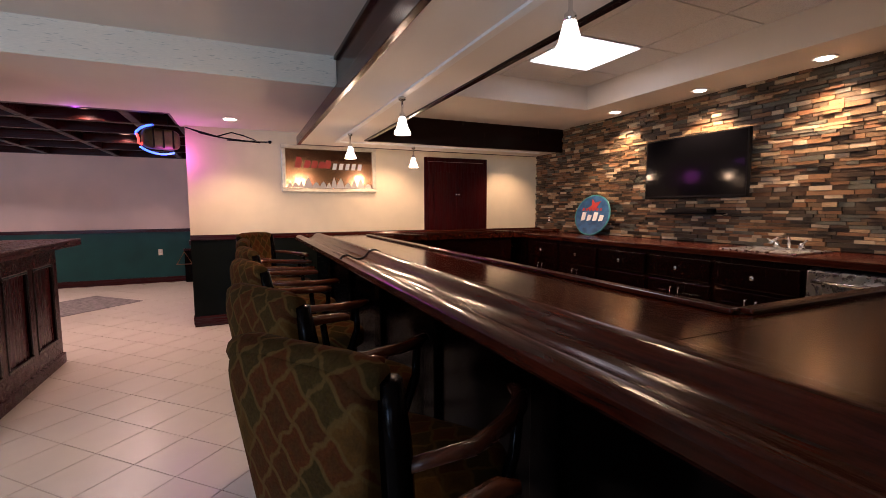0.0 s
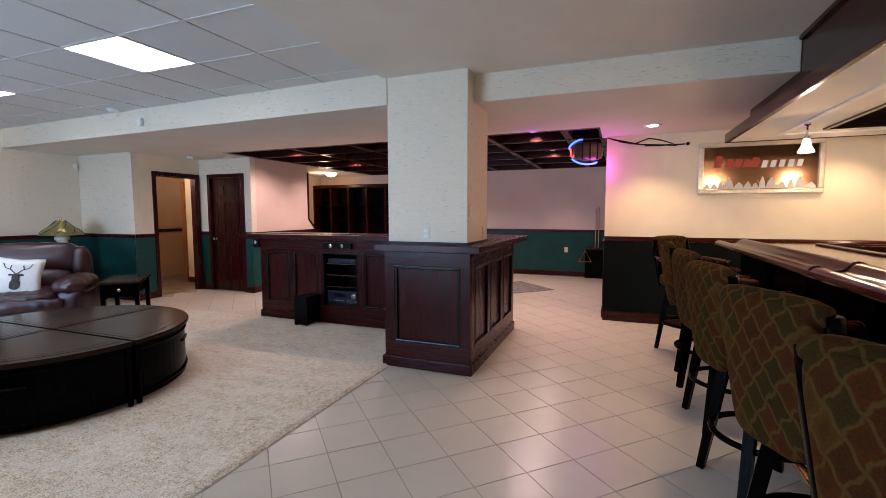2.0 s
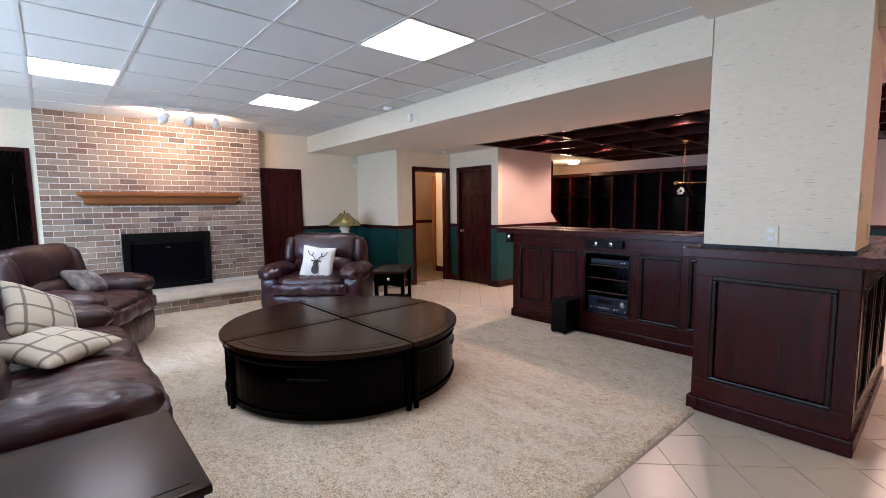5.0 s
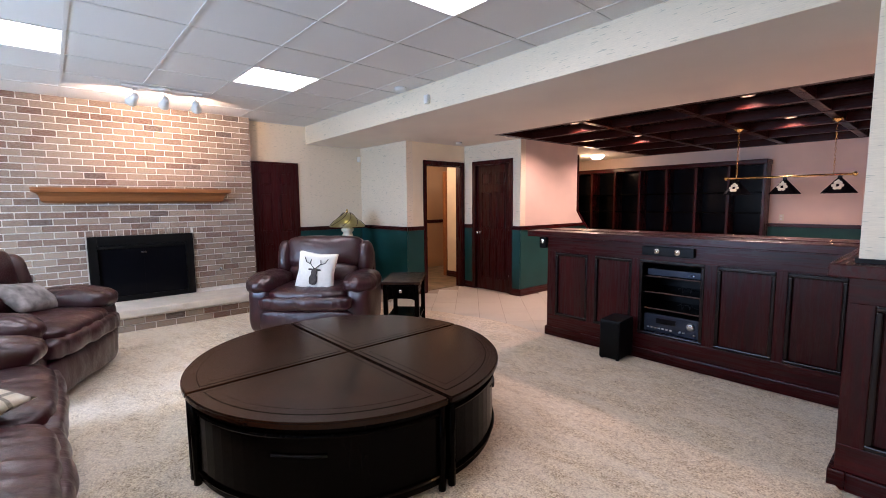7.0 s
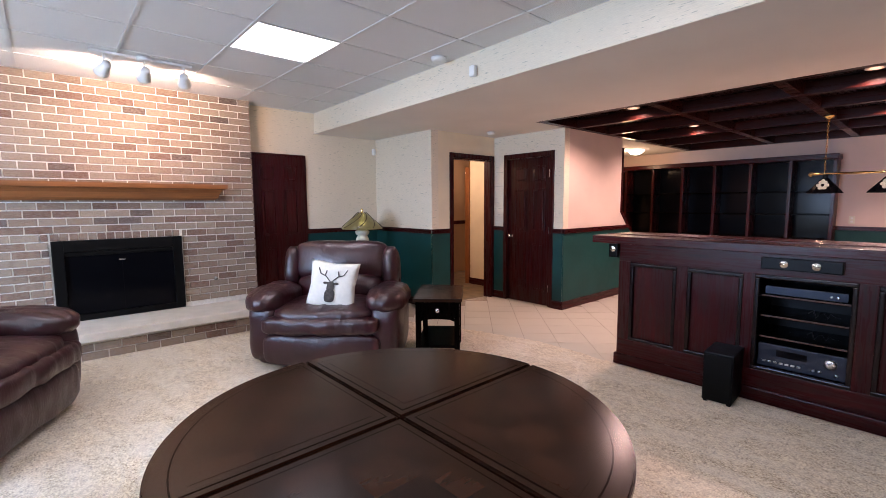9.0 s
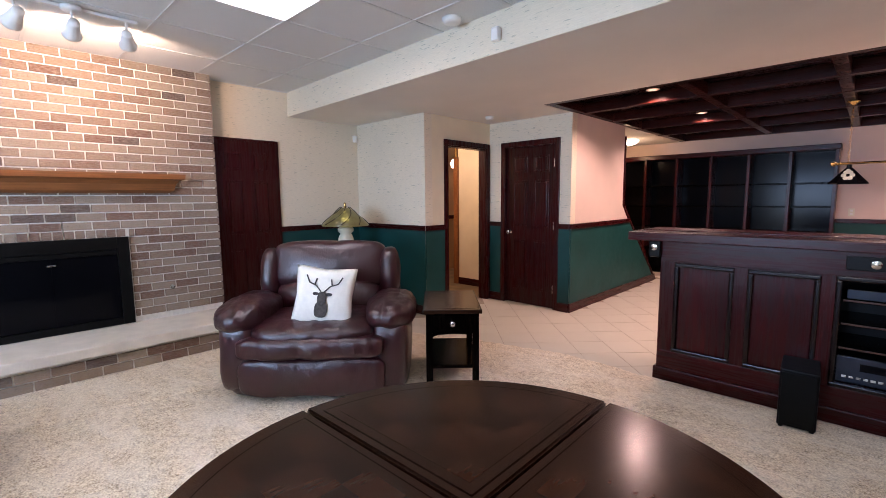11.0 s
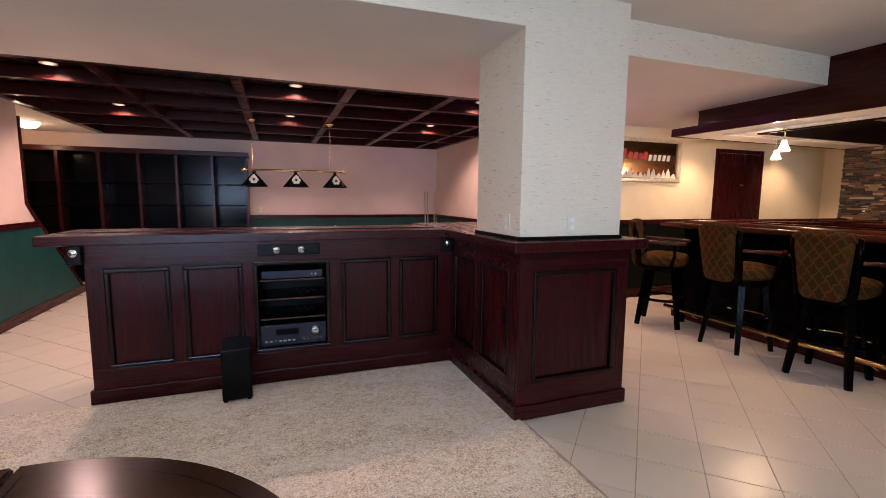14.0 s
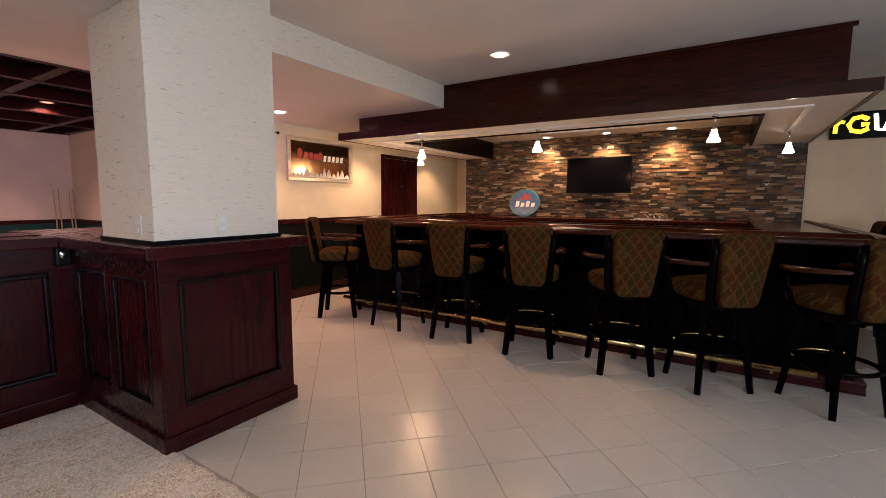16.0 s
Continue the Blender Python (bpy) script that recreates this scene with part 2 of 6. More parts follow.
def shag(name):
    """Cut pile: fine tufts with dark gaps, and brushed patches where the nap leans another way."""
    m, t, b = shader(name)
    v = coords(t)
    tuft = noisy(t, v, 105, 3, 0.65)
    clump = noisy(t, v, 34, 4, 0.6)
    nap = noisy(t, coords(t, (1.0, 2.2, 1)), 2.4, 5, 0.62, 1.0)
    pile = calc(t, "ADD", calc(t, "MULTIPLY", tuft, 0.68), calc(t, "MULTIPLY", clump, 0.32))
    c = ramp(t, pile, [(0.32, (0.085, 0.052, 0.028)), (0.45, (0.53, 0.42, 0.28)), (0.60, (0.89, 0.785, 0.605))])
    c = mix(t, ramp(t, nap, [(0.42, (0,) * 3), (0.62, (0.38,) * 3)]), c, (0.86, 0.80, 0.70))
    t.links.new(c, b.inputs["Base Color"])
    b.inputs["Roughness"].default_value = 0.97
    b.inputs["Sheen Weight"].default_value = 0.25
    bump(t, b, pile, 1.0, 0.010)
    return m


def ceramic(name):
    m, t, b = shader(name)
    info = t.nodes.new("ShaderNodeObjectInfo")
    isle = t.nodes.new("ShaderNodeNewGeometry")
    pick = calc(t, "FRACT", calc(t, "ADD", info.outputs["Random"], isle.outputs["Random Per Island"]))
    cloud = noisy(t, placed(t, (1, 1, 1)), 9, 2, 0.4, 0.0)
    c = ramp(t, cloud, [(0.1, (0.53, 0.48, 0.395)), (0.9, (0.57, 0.52, 0.43))])
    c = mix(t, calc(t, "MULTIPLY", pick, 0.3), c, (0.62, 0.57, 0.475))
    t.links.new(c, b.inputs["Base Color"])
    t.links.new(ramp(t, cloud, [(0.2, (0.28,) * 3), (0.8, (0.32,) * 3)]), b.inputs["Roughness"])
    return m


def acoustic(name):
    m, t, b = shader(name)
    v = coords(t)
    pit = noisy(t, v, 130, 3, 0.6)
    c = ramp(t, pit, [(0.3, (0.60, 0.60, 0.59)), (0.55, (0.74, 0.74, 0.73))])
    c = mix(t, ramp(t, noisy(t, v, 1.4, 3), [(0.3, (0,) * 3), (0.7, (0.15,) * 3)]), c, (0.66, 0.65, 0.62))
    t.links.new(c, b.inputs["Base Color"])
    b.inputs["Roughness"].default_value = 0.9
    bump(t, b, pit, 0.5, 0.003)
    return m


MAHOGANY = wood("mahogany", (0.0010, 0.0002, 0.0002), (0.071, 0.0070, 0.0078), 0.27, (20, 20, 1.1), 0.0, 0.2, 0.22)
MAHOGANY_X = wood("mahogany_long", (0.0010, 0.0002, 0.0002), (0.071, 0.0070, 0.0078), 0.27, (1.1, 20, 20), 0.0, 0.2, 0.22)
MAHOGANY_Y = wood("mahogany_deep", (0.0010, 0.0002, 0.0002), (0.071, 0.0070, 0.0078), 0.27, (20, 1.1, 20), 0.0, 0.2, 0.22)
# mahogany darkened for the unlit inside of the bar; the shade is in the colour
SHADED_CABINET_WOOD = wood("shaded_cabinet_wood", (0.0008, 0.0002, 0.0002), (0.013, 0.0020, 0.0015), 0.24, (26, 26, 1.5), 0.0, 0.1, 0.16)
# dark mahogany variant: colour carries the shadow lines round the counter panels
SHADE_MOULDING = wood("shaded_mahogany_moulding", (0.0012, 0.0004, 0.0004), (0.010, 0.0019, 0.0017), 0.24, (30, 30, 30), 0.0, 0.05, 0.35)
BAR_TOP = wood("varnished_oak", (0.003, 0.0007, 0.0004), (0.074, 0.0125, 0.0040), 0.11, (11, 1.3, 11), 0.0, 0.6, 0.45)
RED_WOOD = wood("red_stained_panel", (0.006, 0.0010, 0.0005), (0.066, 0.0100, 0.0034), 0.2, (24, 2.0, 24), 0.0, 0.2, 0.22)
# espresso taken far below the table tops: shade on upright faces is in the colour
SHADED_ESPRESSO = wood("shaded_espresso_wood", (0.0006, 0.0004, 0.0003), (0.0026, 0.0012, 0.0009), 0.20, (14, 14, 2.0), 0.0, 0.2, 0.035)
TABLE_TOP = wood("espresso_top", (0.013, 0.0046, 0.0022), (0.026, 0.0094, 0.0044), 0.22, (4, 30, 30), 0.0, 0.0, 0.20, 0.0)
TABLE_FIELD = wood("espresso_field", (0.010, 0.0036, 0.0018), (0.021, 0.0078, 0.0038), 0.22, (30, 4, 30), 0.0, 0.0, 0.20, 0.55)
OAK = wood("oak", (0.15, 0.050, 0.014), (0.34, 0.125, 0.038), 0.42, (30, 1.4, 30), 0.0, 0.25, 0.4)
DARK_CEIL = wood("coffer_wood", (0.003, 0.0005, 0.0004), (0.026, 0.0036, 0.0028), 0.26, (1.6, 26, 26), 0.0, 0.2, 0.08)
# coffer wood again, lighter: light reflected by the beam undersides is in the colour
LIT_BEAM_WOOD = wood("lit_coffer_beam_wood", (0.012, 0.0026, 0.0020), (0.046, 0.0092, 0.0066), 0.28, (1.6, 26, 26), 0.0, 0.2, 0.12)
PAPER = wallpaper("cream_grasscloth", (0.78, 0.69, 0.54), (0.36, 0.345, 0.26))
CREAM = plain("cream_paint", (0.75, 0.65, 0.47), 0.7, vary=0.08, scale=2.5, relief=0.12, relief_scale=60)
TAN = plain("tan_paint", (0.42, 0.25, 0.13), 0.7, vary=0.1, scale=2.0)
PINK = plain("rose_beige_paint", (0.68, 0.53, 0.455), 0.7, vary=0.07, scale=2.0, relief=0.1, relief_scale=60)
WHITE = plain("white_ceiling_paint", (0.74, 0.695, 0.63), 0.8, vary=0.05, scale=2.0, relief=0.25, relief_scale=70)
TRIM_WHITE = plain("white_enamel", (0.78, 0.77, 0.74), 0.4, vary=0.05)
GREEN = plain("deep_green_paint", (0.006, 0.052, 0.050), 0.5, vary=0.2, scale=3.0, relief=0.15, relief_scale=40, spec=0.25)
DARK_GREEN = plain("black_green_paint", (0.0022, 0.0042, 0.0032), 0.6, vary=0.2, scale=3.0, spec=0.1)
TILE = ceramic("beige_ceramic")
GROUT = plain("grout", (0.38, 0.32, 0.255), 0.9, vary=0.2, scale=30, relief=0.3)
CARPET = shag("shag_carpet")
ACOUSTIC = acoustic("acoustic_tile")
GRID = plain("ceiling_grid_metal", (0.62, 0.62, 0.61), 0.4, vary=0.05)
BRICK = brickwork("brick", [(0.0, (0.240, 0.155, 0.105)), (0.22, (0.285, 0.204, 0.146)), (0.42, (0.190, 0.108, 0.068)), (0.55, (0.300, 0.222, 0.160)), (0.72, (0.215, 0.146, 0.104)), (0.86, (0.140, 0.062, 0.034)), (0.95, (0.085, 0.048, 0.034))])
MORTAR = plain("mortar", (0.82, 0.78, 0.71), 0.95, vary=0.12, scale=25, relief=0.5, relief_scale=90)
LIMESTONE = plain("limestone", (0.66, 0.62, 0.55), 0.7, vary=0.1, scale=8, relief=0.3, relief_scale=50)
SLATE = slate("stacked_slate")
SLATE_BED = plain("slate_bed", (0.018, 0.016, 0.014), 0.9, spec=0.1)
LEATHER = leather("oxblood_leather", (0.020, 0.0024, 0.0044), (0.034, 0.0042, 0.0074))
FABRIC = tapestry("tapestry")
PLAID = plaid("plaid_linen")
LINEN = plain("white_linen", (0.74, 0.71, 0.64), 0.9, vary=0.06, scale=30, relief=0.3, relief_scale=250)
INK = plain("dark_print", (0.07, 0.06, 0.055), 0.9, vary=0.4, scale=60, spec=0.2)
BLUE_GREY = plain("blue_grey_fleece", (0.27, 0.255, 0.25), 0.95, vary=0.6, scale=11, relief=0.4, relief_scale=120)
BLACK = plain("black_plastic", (0.003, 0.003, 0.0034), 0.35, vary=0.2, spec=0.12)
BLACK_GLASS = plain("black_glass", (0.003, 0.003, 0.004), 0.08, vary=0.1, spec=0.06)
BOOK_BACK = plain("glossy_black_panel", (0.004, 0.004, 0.006), 0.16, vary=0.2, spec=0.09)
BLACK_IRON = plain("black_iron", (0.004, 0.004, 0.004), 0.4, metal=0.0, vary=0.2, spec=0.1)
FIREBOX = plain("sooty_firebrick", (0.018, 0.016, 0.015), 0.9, vary=0.4, scale=12, relief=0.5, spec=0.1)
CHROME = plain("brushed_chrome", (0.72, 0.72, 0.72), 0.18, metal=1.0, vary=0.05)
STEEL = plain("stainless_steel", (0.55, 0.55, 0.54), 0.28, metal=1.0, vary=0.08)
BRASS = plain("brass", (0.72, 0.50, 0.20), 0.22, metal=1.0, vary=0.1)
SILVER = plain("silver_leaf_frame", (0.62, 0.57, 0.46), 0.38, metal=0.6, vary=0.2, scale=20)
MIRROR = plain("mirror", (0.36, 0.21, 0.12), 0.16, metal=1.0, vary=0.03)
IVORY = plain("ivory_plastic", (0.70, 0.66, 0.52), 0.45, vary=0.05)
RED = plain("red_print", (0.42, 0.03, 0.02), 0.4)
BLUE = plain("blue_print", (0.02, 0.09, 0.22), 0.3, vary=0.5, scale=14)
TEAL = plain("teal_rim", (0.03, 0.20, 0.22), 0.3, vary=0.3, scale=14)
STONEWARE = plain("cream_stoneware", (0.66, 0.64, 0.50), 0.35, vary=0.08)
RUG = plain("grey_rug", (0.20, 0.18, 0.17), 0.95, vary=0.6, scale=16, relief=0.5)
HALL_FLOOR = plain("hall_slate_floor", (0.20, 0.15, 0.09), 0.45, vary=0.5, scale=5)
CUE_WOOD = plain("maple", (0.50, 0.36, 0.20), 0.35)
PANEL_GLOW = glow("light_panel", (1.0, 0.99, 1.0), PANEL)
BAR_PANEL_GLOW = glow("bar_light_panel", (1.0, 0.97, 0.94), 3.6)
BULB = glow("warm_bulb", (1.0, 0.80, 0.55), 14.0)
FROST = glow("frosted_shade", (1.0, 0.88, 0.72), 5.0)
CAN_GLOW = glow("can_lens", (1.0, 0.88, 0.68), 12.0)
SOFT_LENS = glow("dim_can_lens", (1.0, 0.62, 0.42), 1.0)
LED_BLUE = glow("blue_neon", (0.06, 0.14, 1.0), 3.2)
LED_RED = glow("red_neon", (1.0, 0.06, 0.04), 2.4)
SIGN_YELLOW = glow("yellow_sign", (1.0, 0.80, 0.05), 1.3)
SIGN_WHITE = glow("white_sign", (1.0, 1.0, 1.0), 1.3)


def shade_glass(name, colour, strength):
    m, t, b = shader(name)
    v = coords(t)
    c = ramp(t, noisy(t, v, 18, 3), [(0.3, tuple(x * 0.6 for x in colour)), (0.7, colour)])
    t.links.new(c, b.inputs["Base Color"])
    b.inputs["Roughness"].default_value = 0.3
    b.inputs["Transmission Weight"].default_value = 0.35
    b.inputs["Emission Color"].default_value = (1.0, 0.75, 0.25, 1)
    b.inputs["Emission Strength"].default_value = strength
    return m


OLIVE_GLASS = shade_glass("olive_glass", (0.085, 0.10, 0.045), 0.05)

# ---- mesh tools ----


def box(bm, x0, x1, y0, y1, z0, z1, bevel=0.0):
    vs = [bm.verts.new((x, y, z)) for z in (z0, z1) for y in (y0, y1) for x in (x0, x1)]
    fs = [bm.faces.new([vs[i] for i in q]) for q in ((0, 2, 3, 1), (4, 5, 7, 6), (0, 1, 5, 4), (2, 6, 7, 3), (0, 4, 6, 2), (1, 3, 7, 5))]
    if bevel:
        es = list({e for f in fs for e in f.edges})
        bmesh.ops.bevel(bm, geom=es, offset=bevel, segments=2, affect="EDGES", profile=0.6)
    return vs


def prism(bm, outline, lo, hi, axis="z"):
    """An outline of (a, b) pairs, swept from lo to hi along the axis; a, b are the other two axes in order."""
    def at(a, b, c):
        return {"z": (a, b, c), "x": (c, a, b), "y": (a, c, b)}[axis]
    low = [bm.verts.new(at(a, b, lo)) for a, b in outline]
    top = [bm.verts.new(at(a, b, hi)) for a, b in outline]
    n = len(outline)
    bm.faces.new(low[::-1])
    bm.faces.new(top)
    for i in range(n):
        bm.faces.new((low[i], low[(i + 1) % n], top[(i + 1) % n], top[i]))
    bmesh.ops.recalc_face_normals(bm, faces=bm.faces)


def lathe(bm, profile, cx=0.0, cy=0.0, cz=0.0, seg=32):
    rings = [[bm.verts.new((cx + r * math.cos(2 * math.pi * i / seg), cy + r * math.sin(2 * math.pi * i / seg), cz + z)) for i in range(seg)] for r, z in profile]
    for a, b in zip(rings, rings[1:]):
        for i in range(seg):
            bm.faces.new((a[i], a[(i + 1) % seg], b[(i + 1) % seg], b[i]))
    bm.faces.new(rings[0][::-1])
    bm.faces.new(rings[-1])
    return rings


def tube(bm, points, radius, seg=8, closed=False):
    """A round bar along points; radius a number or one for each point."""
    pts = [Vector(p) for p in points]
    n = len(pts)
    rings = []
    for i, p in enumerate(pts):
        ahead = (pts[(i + 1) % n] if closed or i + 1 < n else p) - (pts[i - 1] if closed or i else p)
        ahead.normalize()
        side = ahead.cross(Vector((0, 0, 1)) if abs(ahead.z) < 0.9 else Vector((1, 0, 0))).normalized()
        up = side.cross(ahead)
        r = radius[i] if isinstance(radius, (list, tuple)) else radius
        rings.append([bm.verts.new(p + r * (math.cos(2 * math.pi * k / seg) * side + math.sin(2 * math.pi * k / seg) * up)) for k in range(seg)])
    for a, b in list(zip(rings, rings[1:])) + ([(rings[-1], rings[0])] if closed else []):
        for k in range(seg):
            bm.faces.new((a[k], a[(k + 1) % seg], b[(k + 1) % seg], b[k]))
    if not closed:
        bm.faces.new(rings[0][::-1])
        bm.faces.new(rings[-1])
    bmesh.ops.recalc_face_normals(bm, faces=bm.faces)


def puff(bm, c, s, power=5.0, bulge=(0, 0, 0), crease=0.0, crease_scale=6.0, seed=0.0, cuts=13, rot=None, pleat=0.0):
    """A stuffed, rounded block: half sizes s about c, faces swelling by bulge, with folds."""
    n, vs, faces = cuts + 1, {}, []

    def corner(*p):
        if p not in vs:
            vs[p] = bm.verts.new([2 * k / n - 1 for k in p])
        return vs[p]
    for axis in range(3):
        for side in (0, n):
            for i in range(n):
                for j in range(n):
                    q = []
                    for a, b in ((i, j), (i + 1, j), (i + 1, j + 1), (i, j + 1)):
                        k = [a, b]
                        k.insert(axis, side)
                        q.append(corner(*k))
                    bm.faces.new(q)
    vs = list(vs.values())
    for v in vs:
        p = v.co.copy()
        n = (abs(p.x) ** power + abs(p.y) ** power + abs(p.z) ** power) ** (1 / power)
        q = p / n
        w = Vector((q.x * s[0] * (1 + bulge[0] * (1 - q.y * q.y) * (1 - q.z * q.z)), q.y * s[1] * (1 + bulge[1] * (1 - q.x * q.x) * (1 - q.z * q.z)),
                    q.z * s[2] * (1 + bulge[2] * (1 - q.x * q.x) * (1 - q.y * q.y))))
        if crease:
            k = noise.noise(Vector((w.x, w.y, w.z)) * crease_scale + Vector((seed, seed * 1.7, seed * 0.3)))
            k += 0.5 * noise.noise(Vector((w.x * 2.6, w.y * 2.6, w.z * 1.3)) * crease_scale + Vector((seed * 2.1, 3.0, seed)))
            w += q.normalized() * crease * k
        if pleat:               # fine gathers running front to back
            w += q.normalized() * pleat * noise.noise(Vector((w.x * 24, w.y * 5, w.z * 5)) + Vector((seed, 2.0, seed)))
        if rot is not None:
            w = rot @ w
        v.co = w + Vector(c)
    return vs


def mesh_of(name, bm, material, smooth=None):
    me = bpy.data.meshes.new(name)
    bmesh.ops.recalc_face_normals(bm, faces=bm.faces) if smooth != "keep" else None
    bm.to_mesh(me)
    bm.free()
    for m in material if isinstance(material, (list, tuple)) else (material,):
        me.materials.append(m)
    if smooth is True:
        me.polygons.foreach_set("use_smooth", [True] * len(me.polygons))
    return me


def part(name, bm, material, parent=None, label="", smooth=None):
    """One mesh object under a thing or a part."""
    ob = new(name, mesh_of(name, bm, material, smooth))
    ob.parent = parent
    return tagged(ob, label) if label else ob


def thing(name, label, category, group="", at=None):
    ob = new(name)
    ob.empty_display_size = 0.1
    if at is not None:
        ob.matrix_world = at
    return tagged(ob, label, category, group)


def setting(name, bm, material, label, category, smooth=None):
    return tagged(new(name, mesh_of(name, bm, material, smooth)), label, category, kind="structure")


def solo(name, bm, material, label, category, group="", smooth=None):
    return tagged(new(name, mesh_of(name, bm, material, smooth)), label, category, group)


def boxes(*rows, bevel=0.0):
    bm = bmesh.new()
    for r in rows:
        box(bm, *r, bevel=bevel)
    return bm


def slab(name, parent, material, *dims, bevel=0.003, label=""):
    return part(name, boxes(dims, bevel=bevel), material, parent, label)

# ---- the building ----
LOW, HIGH = 2.385, 2.66
BAR_HIGH = 2.622      # plaster ceiling by the bar


def wainscot(wall, m, width, colour, z_rail=1.02, label="", base=0.11):
    """A painted dado with chair rail and baseboard on the face of a wall; m: origin on the floor, x along the wall, -y out of it."""
    for name, dims, mat in (("dado", (0, width, -0.012, -0.001, base, z_rail), colour), ("chair_rail", (0, width, -0.032, -0.001, z_rail, z_rail + 0.06), MAHOGANY_X),
                            ("baseboard", (0, width, -0.022, -0.001, 0.001, base), MAHOGANY_X)):
        bm = boxes(dims, bevel=0.004 if name != "dado" else 0)
        bm.transform(m)
        part(name, bm, mat, wall)


setting("floor", boxes((-9.6, 5.8, -3.3, 10.3, -0.2, -0.0035)), GROUT, "grout bed under beige ceramic floor tiles", "floor")
w = setting("wall_fireplace", boxes((-8.42, -8.3, -3.12, 4.78, 0, HIGH)), PAPER, "cream papered wall behind the brick fireplace", "wall")
wainscot(w, pose(-8.3, 3.5, 0, 0, 0, 90), 1.16, GREEN)
w = setting("wall_corner", boxes((-8.3, -6.98, 4.66, 4.78, 0, LOW + 0.1)), PAPER, "cream papered wall with green dado", "wall")
wainscot(w, pose(-8.3, 4.66, 0), 1.32, GREEN)
w = setting("wall_passage", boxes((-7.1, -6.98, 4.78, 5.04, 0, LOW), (-7.1, -6.98, 5.81, 5.89, 0, LOW), (-7.1, -6.98, 5.04, 5.81, 2.05, LOW)), CREAM, "cream wall with passage opening", "wall")
wainscot(w, pose(-6.98, 4.66, 0, 0, 0, 90), 0.33, GREEN)
w = setting("wall_closet", boxes((-6.98, -6.72, 5.89, 6.01, 0, LOW), (-5.97, -5.77, 5.89, 6.01, 0, LOW), (-6.72, -5.97, 5.89, 6.01, 2.05, LOW)), PAPER, "cream papered wall round a panelled door", "wall")
wainscot(w, pose(-6.98, 5.89, 0), 0.21, GREEN)
wainscot(w, pose(-5.915, 5.89, 0), 0.145, GREEN)
bm = bmesh.new()
prism(bm, [(6.01, 0), (8.85, 0), (7.62, 1.08), (7.42, 1.28), (7.42, LOW), (6.01, LOW)], -5.89, -5.77, "x")
w = setting("wall_stair", bm, PINK, "rose beige wall with slanting lower end", "wall")
bm = bmesh.new()
prism(bm, [(5.89, 0.11), (8.70, 0.11), (7.68, 1.02), (5.89, 1.02)], -5.769, -5.757, "x")
part("dado", bm, GREEN, w)
slab("chair_rail", w, MAHOGANY_Y, -5.769, -5.738, 5.88, 7.66, 1.02, 1.08)
slab("baseboard", w, MAHOGANY_Y, -5.769, -5.748, 5.88, 8.82, 0.001, 0.11)
bm = bmesh.new()
prism(bm, [(8.87, 0), (8.91, 0), (7.66, 1.10), (7.45, 1.30), (7.45, LOW - 0.14), (7.425, LOW - 0.14), (7.425, 1.285), (7.63, 1.08)], -5.90, -5.752, "x")
part("edge_trim", bm, MAHOGANY, w, "dark wooden edge trim")
w = setting("wall_pool_back", boxes((-7.5, 0.18, 10.05, 10.17, 0, LOW + 0.3)), PINK, "rose beige wall with green dado", "wall")
wainscot(w, pose(-3.6, 10.05, 0), 3.66, GREEN, 0.98)
w = setting("wall_pool_east", boxes((0.06, 0.18, 6.12, 10.05, 0, LOW + 0.3)), PINK, "rose beige side wall of the pool room", "wall")
wainscot(w, pose(0.06, 10.05, 0, 0, 0, -90), 3.93, GREEN, 0.98)
setting("wall_stair_west", boxes((-7.5, -7.38, 6.6, 10.05, 0, LOW + 0.3)), CREAM, "cream wall beside the bookcase", "wall")
setting("wall_stair_south", boxes((-7.38, -5.89, 6.60, 6.72, 0, LOW + 0.1)), CREAM, "cream wall closing the stair space", "wall")
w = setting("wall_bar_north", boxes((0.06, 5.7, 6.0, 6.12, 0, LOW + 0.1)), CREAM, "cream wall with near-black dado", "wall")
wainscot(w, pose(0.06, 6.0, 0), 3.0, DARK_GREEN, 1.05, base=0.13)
setting("wall_nook", boxes((5.58, 5.7, 0.0, 6.0, 0, HIGH + 0.1)), CREAM, "cream wall beyond the bar", "wall")
setting("wall_bar_east", boxes((4.34, 4.46, -3.12, 0.16, 0, HIGH)), CREAM, "cream wall beside the bar", "wall")
setting("wall_south", boxes((-8.3, -5.95, -3.24, -3.12, 0, HIGH), (-3.45, -2.65, -3.24, -3.12, 0, HIGH), (-0.55, 4.46, -3.24, -3.12, 0, HIGH),
                            (-5.95, -3.45, -3.24, -3.12, 0, 0.35), (-5.95, -3.45, -3.24, -3.12, 2.15, HIGH),
                            (-2.65, -0.55, -3.24, -3.12, 0, 0.35), (-2.65, -0.55, -3.24, -3.12, 2.15, HIGH)), PAPER, "cream papered wall with two windows", "wall")
for i, (a, b) in enumerate(((-5.95, -3.45), (-2.65, -0.55))):
    wi = tagged(thing("window_%d" % (i + 1), "white framed window in the cream wall", "window"), kind="structure")
    for d in ((a, a + 0.06, -3.22, -3.14, 0.35, 2.15), (b - 0.06, b, -3.22, -3.14, 0.35, 2.15), (a + 0.06, b - 0.06, -3.22, -3.14, 0.35, 0.41), (a + 0.06, b - 0.06, -3.22, -3.14, 2.09, 2.15)):
        slab("window_frame", wi, TRIM_WHITE, *d)
